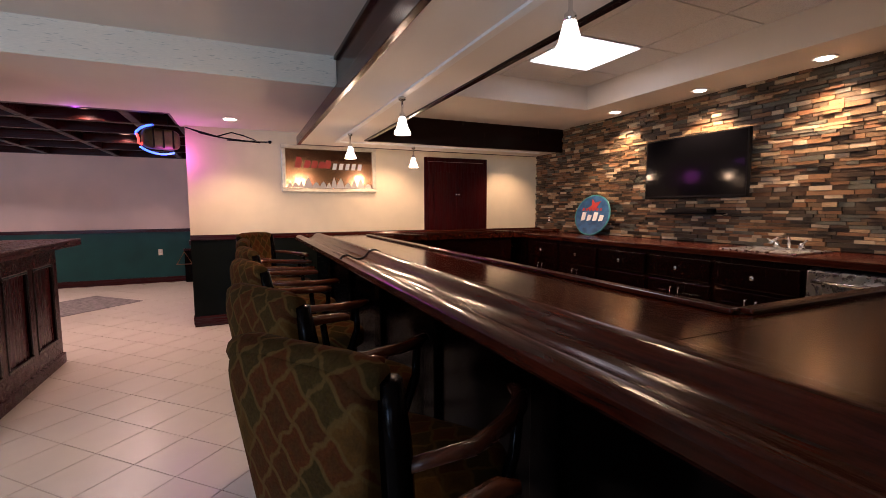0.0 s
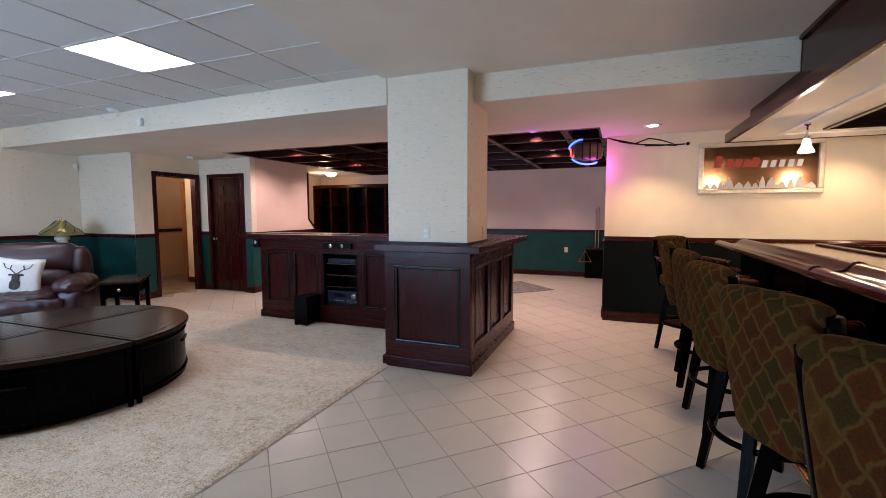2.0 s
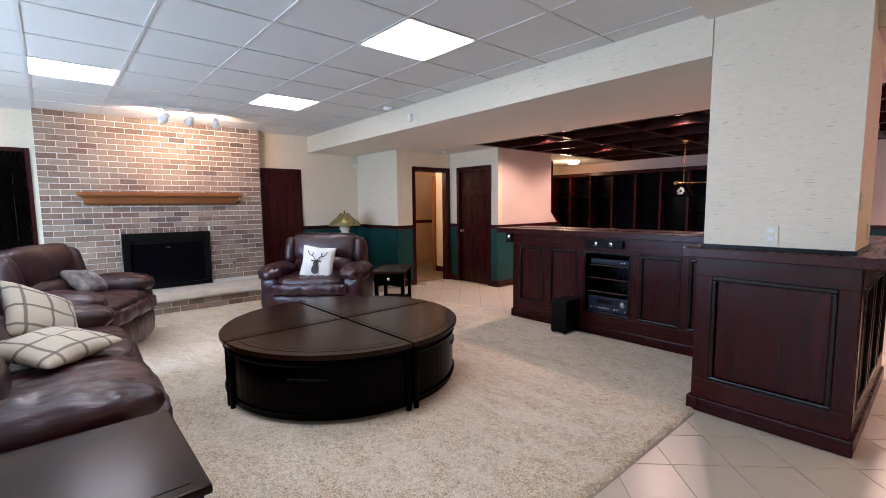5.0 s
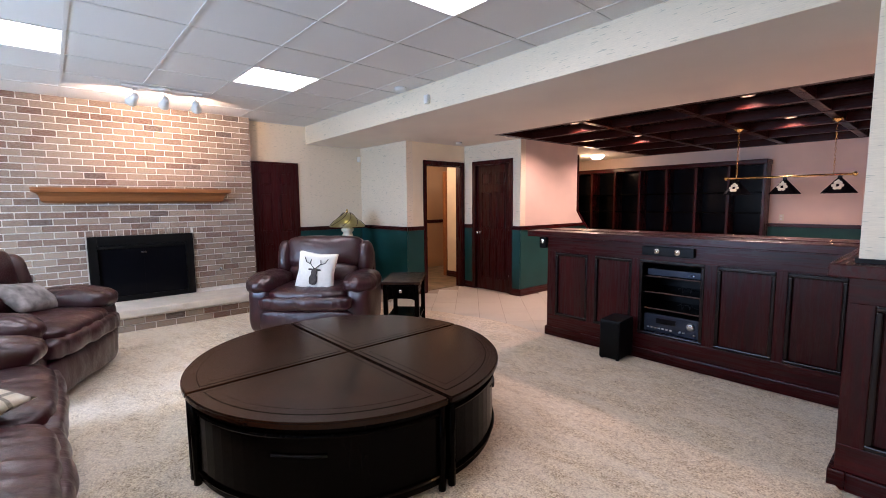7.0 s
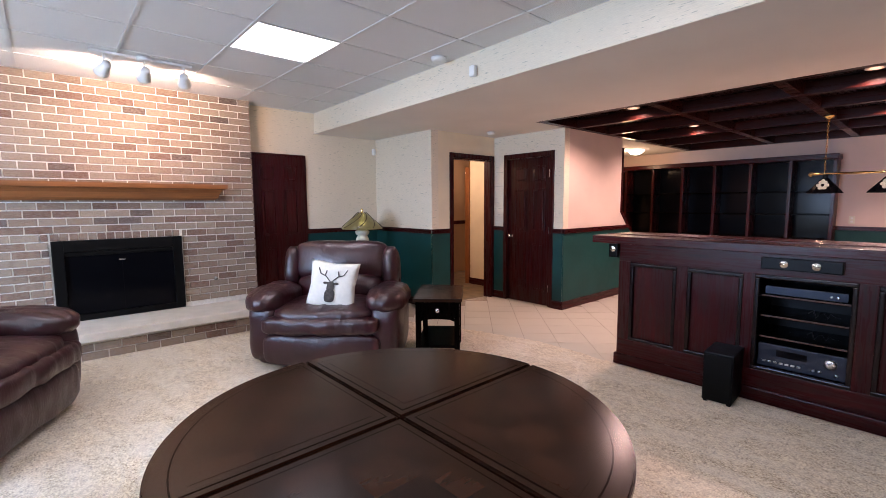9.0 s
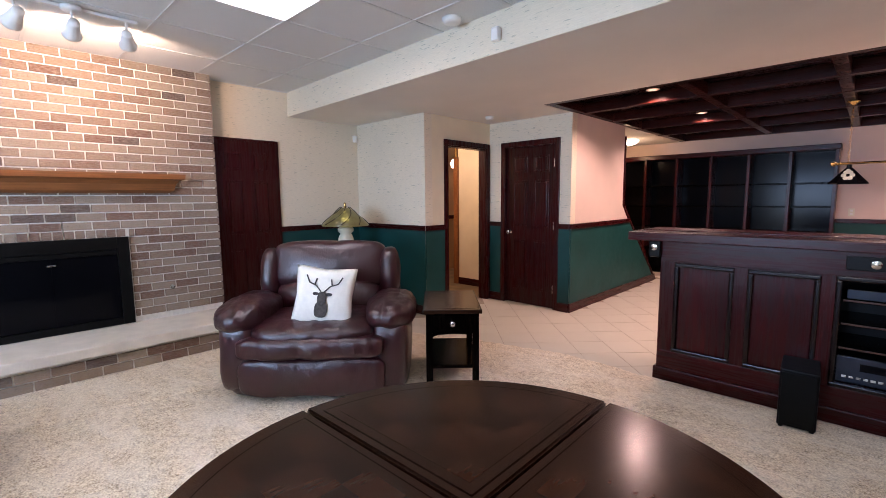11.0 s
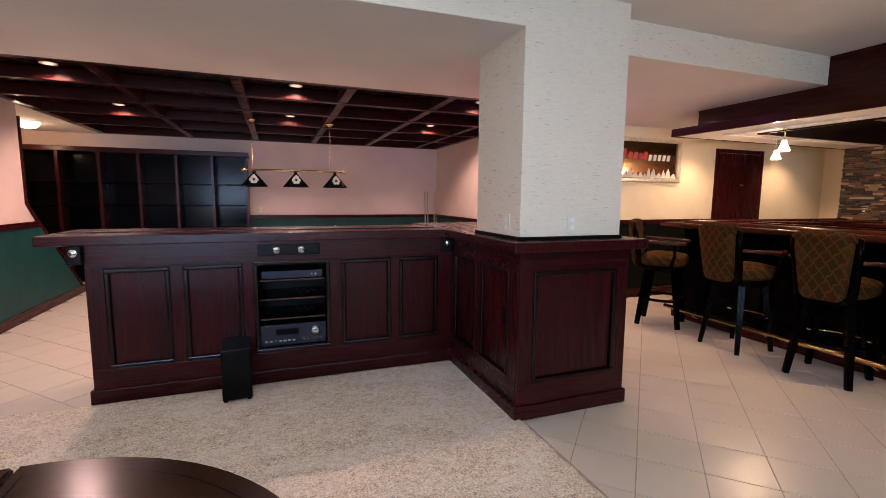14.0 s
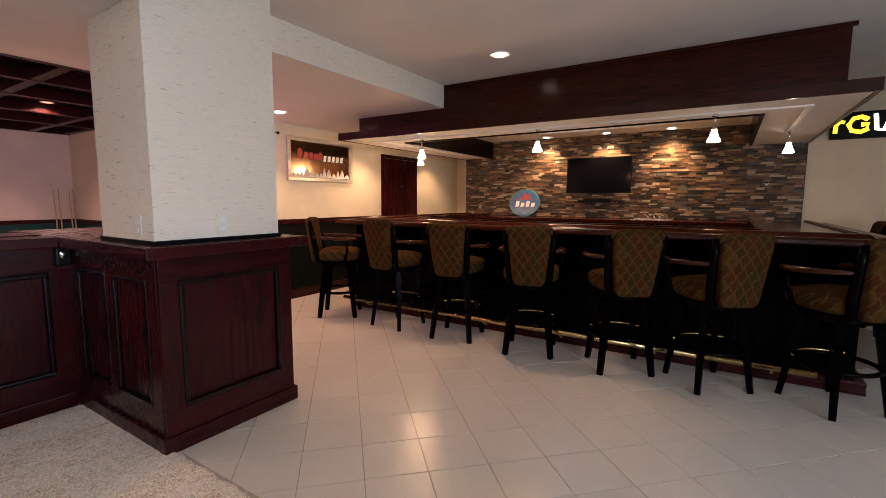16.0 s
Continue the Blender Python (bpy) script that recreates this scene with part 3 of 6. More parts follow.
# hall beyond the passage
setting("wall_hall_north", boxes((-8.02, -7.1, 6.42, 6.54, 0, LOW + 0.1)), CREAM, "cream wall of the hall", "wall")
setting("wall_hall_west", boxes((-9.3, -9.18, 4.66, 8.2, 0, LOW + 0.1)), TAN, "tan far wall of the hall", "wall")
setting("wall_hall_end", boxes((-9.18, -8.02, 8.08, 8.2, 0, LOW + 0.1)), TAN, "tan end wall of the hall", "wall")
setting("wall_hall_side", boxes((-8.14, -8.02, 6.54, 8.08, 0, LOW + 0.1)), CREAM, "cream side wall of the hall", "wall")
setting("wall_hall_south", boxes((-9.18, -8.42, 4.66, 4.78, 0, LOW + 0.1)), CREAM, "cream south wall of the hall", "wall")
setting("hall_floor", boxes((-9.18, -7.1, 4.78, 8.08, -0.006, 0.002)), HALL_FLOOR, "brown slate hall floor", "floor")
setting("hall_baseboard", boxes((-8.02, -7.1, 6.4, 6.42, 0.002, 0.11)), MAHOGANY_X, "dark wooden baseboard in the hall", "baseboard")
setting("hall_casing", boxes((-8.10, -8.02, 6.38, 6.44, 0.002, 2.05)), OAK, "reddish door casing at the hall corner", "trim")
setting("hall_chair_rail", boxes((-9.18, -9.15, 4.9, 8.08, 1.0, 1.07), (-9.18, -8.02, 8.05, 8.08, 1.0, 1.07)), MAHOGANY, "dark chair rail in the hall", "trim")
globe = thing("ceiling_globe", "small frosted globe lamp in the hall", "ceiling lamp")
bm = bmesh.new()
lathe(bm, [(0.07, 0), (0.07, -0.02), (0.02, -0.03), (0.02, -0.25), (0.05, -0.27)], -8.7, 7.1, LOW, 20)
part("stem", bm, BRASS, globe)
bm = bmesh.new()
lathe(bm, [(0.03, -0.27), (0.08, -0.30), (0.10, -0.36), (0.08, -0.43), (0.02, -0.46)], -8.7, 7.1, LOW, 20)
part("shade", bm, FROST, globe, "frosted glass globe", True)
# fill lamp without a fixture, added to brighten the near hall only
lamp("hall_light", "POINT", pose(-7.75, 5.5, 2.1), 20, (1.0, 0.72, 0.50), 0.15)
lamp("stair_light", "POINT", pose(-6.5, 9.0, 2.2), 12, WARM, 0.12)

# ---- ceilings ----
setting("ceiling_slab", boxes((-9.6, 5.8, -3.3, 10.3, 2.78, 2.9)), WHITE, "structural ceiling above the rooms", "ceiling")
setting("ceiling_bar", boxes((-1.78, 4.46, -3.2, 3.66, BAR_HIGH, BAR_HIGH + 0.06)), WHITE, "white textured plaster ceiling", "ceiling")
bm = bmesh.new()
prism(bm, [(-8.42, 3.684), (-1.75, 3.46), (-1.75, 5.29), (-8.42, 5.29)], LOW, 2.76, "z")
setting("ceiling_soffit", bm, WHITE, "dropped white plaster ceiling along the lounge", "ceiling")
setting("ceiling_low", boxes((-1.75, -1.0, 4.05, 5.29, LOW, 2.76), (-1.0, 1.36, 3.66, 5.29, LOW, 2.76), (-9.3, -5.80, 5.29, 8.2, LOW, 2.76), (-7.5, -5.8, 8.2, 10.1, LOW, 2.76),
                             (0.0, 5.7, 5.29, 6.1, LOW, 2.76), (1.36, 5.7, 4.92, 5.29, LOW, 2.76)), WHITE, "lower white plaster ceiling", "ceiling")
bm = boxes((-0.985, 1.355, 3.652, 3.659, LOW, BAR_HIGH))
prism(bm, [(-8.3, 3.669), (-1.745, 3.449), (-1.745, 3.456), (-8.3, 3.676)], LOW, HIGH, "z")
setting("soffit_face", bm, PAPER, "papered face of the dropped ceiling", "trim")
# tiled ceiling of the lounge, with its metal grid
PITCH, GX, GY = 0.64, -3.72, 0.075
xs = [-8.3] + [GX + PITCH * k for k in range(-7, 4) if -8.2 < GX + PITCH * k < -1.85] + [-1.78]
ys = [-3.12] + [GY + PITCH * k for k in range(-4, 6) if -3.0 < GY + PITCH * k < 3.6] + [3.72]
LIGHTS = [(-3.72, 1.995), (-6.28, 1.995), (-3.72, 0.075), (-6.28, 0.075), (-3.72, -1.845), (-6.28, -1.845)]
bm = bmesh.new()
for a, b in zip(xs, xs[1:]):
    for c, d in zip(ys, ys[1:]):
        if not any(abs(a - lx) < 0.05 and abs(c - ly) < 0.05 for lx, ly in LIGHTS):
            z = HIGH + random.uniform(0, 0.003)
            box(bm, a + 0.011, b - 0.011, c + 0.011, d - 0.011, z, HIGH + 0.03)
setting("ceiling_lounge", bm, ACOUSTIC, "white acoustic tiles in a metal grid", "ceiling")
bm = bmesh.new()
for x in xs:
    box(bm, x - 0.012, x + 0.012, -3.12, 3.72, HIGH - 0.004, HIGH + 0.004)
for y in ys:
    box(bm, -8.3, -1.78, y - 0.012, y + 0.012, HIGH - 0.0035, HIGH + 0.0035)
setting("ceiling_grid", bm, GRID, "white metal ceiling grid", "ceiling")
for lx, ly in LIGHTS:
    li = thing("ceiling_light", "square white fluorescent panel in the tiled ceiling", "ceiling light", "ceiling panels")
    slab("frame", li, GRID, lx + 0.012, lx + PITCH - 0.012, ly + 0.012, ly + PITCH - 0.012, HIGH + 0.012, HIGH + 0.05, bevel=0)
    slab("diffuser", li, PANEL_GLOW, lx + 0.02, lx + PITCH - 0.02, ly + 0.02, ly + PITCH - 0.02, HIGH + 0.004, HIGH + 0.0115, bevel=0, label="glowing white diffuser")
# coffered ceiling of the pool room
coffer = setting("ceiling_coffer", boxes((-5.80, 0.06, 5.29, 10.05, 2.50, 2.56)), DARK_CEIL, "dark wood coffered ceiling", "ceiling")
bm = bmesh.new()
for y in (5.335, 6.11, 6.94, 7.93, 8.87, 9.99):
    box(bm, -5.80, 0.06, y - 0.045, y + 0.045, LOW + 0.001, 2.499, bevel=0.006)
for x in (-5.755, -4.47, -3.43, -2.43, -1.42, -0.42, 0.015):
    box(bm, x - 0.045, x + 0.045, 5.29, 10.05, LOW + 0.006, 2.498, bevel=0.006)
setting("ceiling_beams", bm, LIT_BEAM_WOOD, "dark wooden coffer beams", "ceiling")


def can(x, y, z, power, group, colour=WARM, size=0.075, angle=110, lens=CAN_GLOW):
    c = thing("recessed_light", "round recessed ceiling light with white trim", "ceiling light", group)
    bm = bmesh.new()
    lathe(bm, [(size * 0.72, -0.002), (size * 1.05, -0.004), (size * 1.18, -0.008), (size * 1.2, -0.0005)], x, y, z, 28)
    part("trim_ring", bm, TRIM_WHITE, c, "", True)
    bm = bmesh.new()
    lathe(bm, [(size * 0.7, -0.010), (size * 0.72, -0.0085)], x, y, z, 24)
    part("lens", bm, lens, c)
    lamp("can_light", "SPOT", look((x, y, z - 0.03), (x, y, 0)), power, colour, 0.04, angle=angle)


can(0.72, 2.68, BAR_HIGH, CAN * 1.8, "bar cans", angle=86)
can(0.55, 5.39, LOW, CAN * 2.2, "bar cans")
for x in (2.45, 4.35):      # unseen cans, added behind the canopy to brighten the north wall
    can(x, 5.52, LOW, CAN * 1.9, "bar cans")
POOL = [(x, y) for y in (5.93, 7.76, 9.38) for x in (-4.90, -2.91, -0.86)]
for x, y in POOL:
    can(x, y, 2.498, CAN * (0.9 if y > 9 else 3.4), "pool room cans", ROSE, 0.055, 76 if y > 9 else 150, SOFT_LENS)

# ---- doors ----


def casing(parent, m, width, height, wide=0.065):
    for name, dims in (("casing", (-wide, 0, -0.02, 0.0, 0.002, height + wide)), ("casing", (width, width + wide, -0.02, 0.0, 0.002, height + wide)), ("casing", (0, width, -0.02, 0.0, height, height + wide))):
        bm = boxes(dims, bevel=0.005)
        bm.transform(m)
        part(name, bm, MAHOGANY, parent)


def six_panel_door(name, m, width, height, label, knob=True, knob_u=0.07, hinge_u=None, timber=MAHOGANY):
    """m: floor at the hinge side, x along the leaf, -y out of the face."""
    d = tagged(thing(name, label, "door"), kind="structure")
    bm = boxes((0.003, width - 0.003, 0.02, 0.055, 0.006, height - 0.003))
    bm.transform(m)
    leaf = part("leaf", bm, timber, d)
    mid = width / 2
    for u0, u1 in ((0.11, mid - 0.05), (mid + 0.05, width - 0.11)):
        for z0, z1 in ((0.2, 0.86), (1.02, 1.62), (1.72, 1.93)):
            bm = boxes((u0 + 0.03, u1 - 0.03, 0.010, 0.019, z0 + 0.03, z1 - 0.03), bevel=0.006)
            bm.transform(m)
            part("raised_panel", bm, timber, leaf)
            bm = boxes((u0, u1, 0.012, 0.0195, z0, z0 + 0.022), (u0, u1, 0.012, 0.0195, z1 - 0.022, z1), (u0, u0 + 0.022, 0.0125, 0.0195, z0 + 0.022, z1 - 0.022), (u1 - 0.022, u1, 0.0125, 0.0195, z0 + 0.022, z1 - 0.022), bevel=0.004)
            bm.transform(m)
            part("moulding", bm, timber, leaf)
    if knob:
        bm = bmesh.new()
        lathe(bm, [(0.028, 0), (0.028, 0.006), (0.010, 0.012), (0.010, 0.035), (0.024, 0.042), (0.029, 0.055), (0.020, 0.068), (0.006, 0.072)], seg=20)
        bm.transform(m @ pose(knob_u, 0.02, 0.95, 90, 0, 0))
        part("door_knob", bm, CHROME, d, "polished chrome knob", True)
        if hinge_u is not None:
            for z in (0.25, 1.05, 1.82):
                bm = boxes((hinge_u - 0.012, hinge_u + 0.012, -0.004, 0.019, z - 0.05, z + 0.05), bevel=0.003)
                bm.transform(m)
                part("hinge", bm, STEEL, d)
    return d


d = six_panel_door("door_1", pose(-6.72, 5.905, 0), 0.75, 2.045, "closed dark mahogany six-panel door with chrome knob", True, 0.06, 0.725)
casing(d, pose(-6.715, 5.89, 0), 0.735, 2.05)
for dims in ((-6.719, -6.69, 5.962, 6.0, 0.004, 2.048), (-6.0, -5.971, 5.962, 6.0, 0.004, 2.048), (-6.69, -6.0, 5.962, 6.0, 2.02, 2.048)):
    slab("door_stop", d, MAHOGANY, *dims)
for dims in ((-6.719, -6.710, 5.8905, 5.9245, 0.004, 2.048), (-5.980, -5.971, 5.8905, 5.9245, 0.004, 2.048), (-6.710, -5.980, 5.8905, 5.9245, 2.04, 2.049)):
    slab("jamb", d, MAHOGANY, *dims, bevel=0.001)
o = tagged(thing("door_2", "open passage framed in dark mahogany casing", "doorway"), kind="structure")
casing(o, pose(-6.98, 5.045, 0, 0, 0, 90), 0.76, 2.05)
for dims in ((-7.1, -6.98, 5.04, 5.055, 0.002, 2.05), (-7.1, -6.98, 5.795, 5.81, 0.002, 2.05), (-7.1, -6.98, 5.055, 5.795, 2.035, 2.05)):
    slab("jamb", o, MAHOGANY, *dims)
d = six_panel_door("door_3", pose(-8.30, 2.79, 0, 0, 0, 90) @ pose(0, -0.06, 0), 0.70, 2.05, "closed dark mahogany door beside the brick fireplace", False)
casing(d, pose(-8.298, 2.79, 0, 0, 0, 90), 0.70, 2.05, 0.03)
d = six_panel_door("door_4", pose(-8.30, -0.95, 0, 0, 0, 90) @ pose(0, -0.06, 0), 0.90, 2.14, "closed near-black wooden door beside the brick fireplace", False, timber=SHADED_ESPRESSO)
casing(d, pose(-8.298, -0.95, 0, 0, 0, 90), 0.90, 2.14, 0.05)
d = tagged(thing("door_5", "closed dark mahogany double cupboard door", "door"), kind="structure")
for u in (0, 1):
    x0 = 3.10 + 0.455 * u
    leaf = slab("leaf", d, MAHOGANY, x0 + 0.002, x0 + 0.453, 5.972, 5.998, 0.02, 2.09)
    for z0, z1 in ((0.15, 0.95), (1.08, 1.95)):
        slab("raised_panel", leaf, MAHOGANY, x0 + 0.08, x0 + 0.375, 5.963, 5.971, z0, z1, bevel=0.006)
    bm = bmesh.new()
    lathe(bm, [(0.006, 0), (0.006, 0.02), (0.014, 0.028), (0.010, 0.038)], seg=14)
    bm.transform(pose(3.535 + 0.04 * u, 5.972, 1.62, 90, 0, 0))
    part("knob", bm, CHROME, leaf, "", True)
casing(d, pose(3.10, 5.999, 0), 0.91, 2.095, 0.06)

# ---- fireplace ----
FX, FY0, FY1 = -8.10, 0.05, 2.745
OY0, OY1, OZ0, OZ1 = 0.86, 1.92, 0.28, 1.06
fp = thing("fireplace", "brown brick fireplace with black steel doors", "fireplace")
for dims in ((-8.3, FX - 0.012, FY0, OY0, 0, HIGH), (-8.3, FX - 0.012, OY1, FY1 - 0.012, 0, HIGH), (-8.3, FX - 0.012, OY0, OY1, OZ1, HIGH), (-8.3, FX - 0.012, OY0, OY1, 0, OZ0)):
    part("breast", boxes(dims), MORTAR, fp, "pale mortar core")
part("firebox", boxes((-8.298, -8.29, OY0, OY1, OZ0, OZ1)), FIREBOX, fp, "soot-dark firebox lining")
surround = part("surround", boxes((FX + 0.002, FX + 0.035, OY0 - 0.02, OY0 + 0.07, OZ0, OZ1 + 0.02), (FX + 0.002, FX + 0.035, OY1 - 0.07, OY1 + 0.02, OZ0, OZ1 + 0.02), (FX + 0.002, FX + 0.035, OY0 + 0.07, OY1 - 0.07, OZ1 - 0.09, OZ1 + 0.02), (FX + 0.002, FX + 0.035, OY0 + 0.07, OY1 - 0.07, OZ0, OZ0 + 0.06), bevel=0.004), BLACK_IRON, fp, "black steel surround")
for a, b in ((OY0 + 0.072, 1.388), (1.392, OY1 - 0.072)):
    part("glass_door", boxes((FX - 0.01, FX - 0.002, a, b, OZ0 + 0.062, OZ1 - 0.14)), BLACK_GLASS, surround)
part("louvre", boxes((FX - 0.005, FX + 0.02, OY0 + 0.072, OY1 - 0.072, OZ1 - 0.135, OZ1 - 0.095), bevel=0.004), BLACK_IRON, surround)
part("handle", boxes((FX + 0.0, FX + 0.02, 1.36, 1.42, OZ1 - 0.20, OZ1 - 0.185), bevel=0.003), CHROME, surround)
bm = bmesh.new()
prism(bm, [(FX + 0.002, 1.475), (FX + 0.06, 1.475), (FX + 0.10, 1.50), (FX + 0.12, 1.555), (FX + 0.15, 1.585), (FX + 0.20, 1.60), (FX + 0.205, 1.645), (FX + 0.002, 1.645)], 0.40, 2.40, "y")
for v in bm.verts:
    inset = (FX + 0.205 - v.co.x) * 0.75
    v.co.y += inset if v.co.y < 1 else -inset
solo("mantel", bm, OAK, "honey oak mantel shelf with moulded front", "mantel shelf")
hearth = thing("hearth", "raised brick hearth with pale limestone slab", "hearth")
part("core", boxes((-8.086, -7.532, FY0 - 0.3, FY1 + 0.02, 0, 0.19)), MORTAR, hearth)
slab("slab", hearth, LIMESTONE, -8.086, -7.475, FY0 - 0.32, FY1 + 0.05, 0.19, 0.275, bevel=0.012, label="pale limestone slab")
bm = bmesh.new()
lathe(bm, [(0.022, 0), (0.022, 0.012), (0.012, 0.016), (0.012, 0.03)], seg=14)
bm.transform(pose(FX + 0.0, 2.27, 0.56, 0, 90, 0))
solo("gas_valve", bm, STEEL, "small round gas key valve in the brick", "valve", smooth=True)

# ---- column and media counter ----
setting("column", boxes((-1.745, -0.985, 3.46, 4.08, 1.137, HIGH - 0.001)), PAPER, "square papered column standing in the counter", "column")
setting("column_trim", boxes((-1.757, -0.973, 3.448, 3.459, 1.136, 1.158), (-1.757, -1.746, 3.46, 4.09, 1.136, 1.158), (-0.984, -0.973, 3.46, 4.09, 1.136, 1.158)), BLACK, "thin black moulding at the column foot", "trim")


def panelled(parent, m, width, z0, z1, openings, board=0.026):
    """Frame-and-panel front: boards round the openings (u0, u1, za, zb, filled)."""
    za, zb = min(o[2] for o in openings), max(o[3] for o in openings)

    def put(name, dims, under, bevel=0.003, label=""):
        bm = boxes(dims, bevel=bevel)
        bm.transform(m)
        return part(name, bm, MAHOGANY if name in ("stile", "panel") else MAHOGANY_X, under, label)
    put("bottom_rail", (0, width, -board, 0, z0, za), parent)
    put("top_rail", (0, width, -board, 0, zb, z1), parent)
    edges = [0.0] + [e for o in openings for e in o[:2]] + [width]
    for a, b in zip(edges[::2], edges[1::2]):
        if b - a > 0.004:
            put("stile", (a, b, -board, 0, za, zb), parent)
    for u0, u1, p0, p1, filled in openings:
        if filled:
            pan = put("panel", (u0 + 0.03, u1 - 0.03, -0.009, -0.001, p0 + 0.03, p1 - 0.03), parent, 0.004)
        else:
            pan = parent
        bm = bmesh.new()
        k = 0.028
        for dims in ((u0, u1, -board - 0.006, -0.001, p0, p0 + k), (u0, u1, -board - 0.006, -0.001, p1 - k, p1), (u0, u0 + k, -board - 0.0055, -0.001, p0 + k, p1 - k), (u1 - k, u1, -board - 0.0055, -0.001, p0 + k, p1 - k)):
            box(bm, *dims, bevel=0.008)
        bm.transform(m)
        part("moulding", bm, SHADE_MOULDING, pan, "glossy mahogany moulding with shadow lines in its colour")


counter = thing("media_counter", "dark mahogany panelled counter wrapping the column", "counter")
RX0, RX1, RZ0, RZ1 = -3.30, -2.77, 0.245, 0.91
part("carcass", boxes((-1.743, -0.962, 3.432, 5.09, 0.1, 1.07)), MAHOGANY, counter)
part("carcass", boxes((-4.283, RX0 - 0.012, 4.567, 5.09, 0.1, 1.07), (RX1 + 0.012, -1.765, 4.567, 5.09, 0.1, 1.07), (RX0 - 0.012, RX1 + 0.012, 4.567, 5.09, 0.1, RZ0 - 0.01), (RX0 - 0.012, RX1 + 0.012, 4.567, 5.09, RZ1 + 0.01, 1.07), (RX0 - 0.012, RX1 + 0.012, 5.0, 5.09, RZ0 - 0.01, RZ1 + 0.01)), MAHOGANY, counter)
panelled(counter, pose(-4.305, 4.567, 0), 2.54, 0.1, 1.07, [(0.10, 0.475, 0.235, 0.91, True), (0.555, 0.93, 0.235, 0.91, True), (1.0, 1.54, 0.235, 0.92, False), (1.63, 2.02, 0.235, 0.91, True), (2.09, 2.42, 0.235, 0.91, True)])
panelled(counter, pose(-1.765, 3.432, 0), 0.825, 0.1, 1.07, [(0.10, 0.735, 0.235, 0.945, True)])
panelled(counter, pose(-0.962, 3.432, 0, 0, 0, 90), 1.658, 0.1, 1.07, [(0.10, 0.53, 0.235, 0.945, True), (0.62, 1.05, 0.235, 0.945, True), (1.14, 1.56, 0.235, 0.945, True)])
panelled(counter, pose(-1.743, 4.567, 0, 0, 0, -90), 1.135, 0.1, 1.07, [(0.12, 0.53, 0.235, 0.945, True), (0.62, 1.03, 0.235, 0.945, True)])
slab("end_panel", counter, MAHOGANY, -4.305, -4.284, 4.568, 5.09, 0.1, 1.07)
for dims in ((-4.325, -1.79, 4.527, 4.60, 0.004, 0.1), (-4.325, -4.25, 4.60, 5.10, 0.004, 0.1), (-1.79, -1.72, 3.39, 4.527, 0.004, 0.1), (-1.72, -0.92, 3.39, 3.47, 0.004, 0.1), (-0.995, -0.92, 3.47, 5.11, 0.004, 0.1)):
    slab("plinth", counter, MAHOGANY_X, *dims, bevel=0.008)
top = part("worktop", boxes((-1.84, -0.84, 3.345, 5.46, 1.072, 1.135), bevel=0.006), MAHOGANY_Y, counter, "glossy mahogany worktop")
part("worktop", boxes((-4.53, -1.842, 4.475, 5.16, 1.072, 1.135), bevel=0.006), MAHOGANY_X, counter, "glossy mahogany worktop")
part("edge_lip", boxes((-4.50, -1.86, 4.70, 4.715, 1.136, 1.143), bevel=0.002), MAHOGANY_X, counter)
SHELF_EDGE = wood("shelf_edge_wood", (0.05, 0.022, 0.014), (0.12, 0.055, 0.036), 0.3, (2, 30, 30), 0.0, 0.1, 0.3)
part("rack_lining", boxes((RX0 - 0.01, RX0, 4.57, 5.0, RZ0, RZ1), (RX1, RX1 + 0.01, 4.57, 5.0, RZ0, RZ1), (RX0, RX1, 4.99, 4.999, RZ0, RZ1)), BLACK, counter, "black equipment bay")
for z in (0.47, 0.62, 0.765):
    slab("rack_shelf", counter, SHADED_ESPRESSO, RX0 + 0.002, RX1 - 0.002, 4.60, 4.985, z - 0.009, z + 0.009, bevel=0.002)
    slab("shelf_edge", counter, SHELF_EDGE, RX0 + 0.03, RX1 - 0.03, 4.594, 4.6, z - 0.004, z + 0.006, bevel=0.001)


def gear(name, x0, x1, y0, y1, z0, z1, label, knobs, display):
    g = thing(name, label, "audio device")
    slab("case", g, BLACK, x0, x1, y0 + 0.012, y1, z0, z1, bevel=0.003)
    slab("faceplate", g, BLUE_STEEL, x0 - 0.004, x1 + 0.004, y0, y0 + 0.012, z0 + 0.004, z1 - 0.002, bevel=0.002)
    for u, zf, r in knobs:
        bm = bmesh.new()
        lathe(bm, [(r, 0), (r, 0.006), (r * 0.9, 0.016), (r * 0.5, 0.018)], seg=18)
        bm.transform(pose(x0 + u * (x1 - x0), y0 + 0.001, z0 + zf * (z1 - z0), 90, 0, 0))
        part("knob", bm, STEEL, g, "", True)
    if display:
        slab("display", g, BLACK_GLASS, x0 + 0.22 * (x1 - x0), x0 + 0.58 * (x1 - x0), y0 - 0.002, y0 - 0.0005, z0 + 0.52 * (z1 - z0), z0 + 0.80 * (z1 - z0), bevel=0)
        for k in range(7):
            u = x0 + (0.05 + 0.07 * k) * (x1 - x0)
            slab("button", g, STEEL, u, u + 0.022, y0 - 0.004, y0, z0 + 0.2 * (z1 - z0), z0 + 0.28 * (z1 - z0), bevel=0.001)
    return g


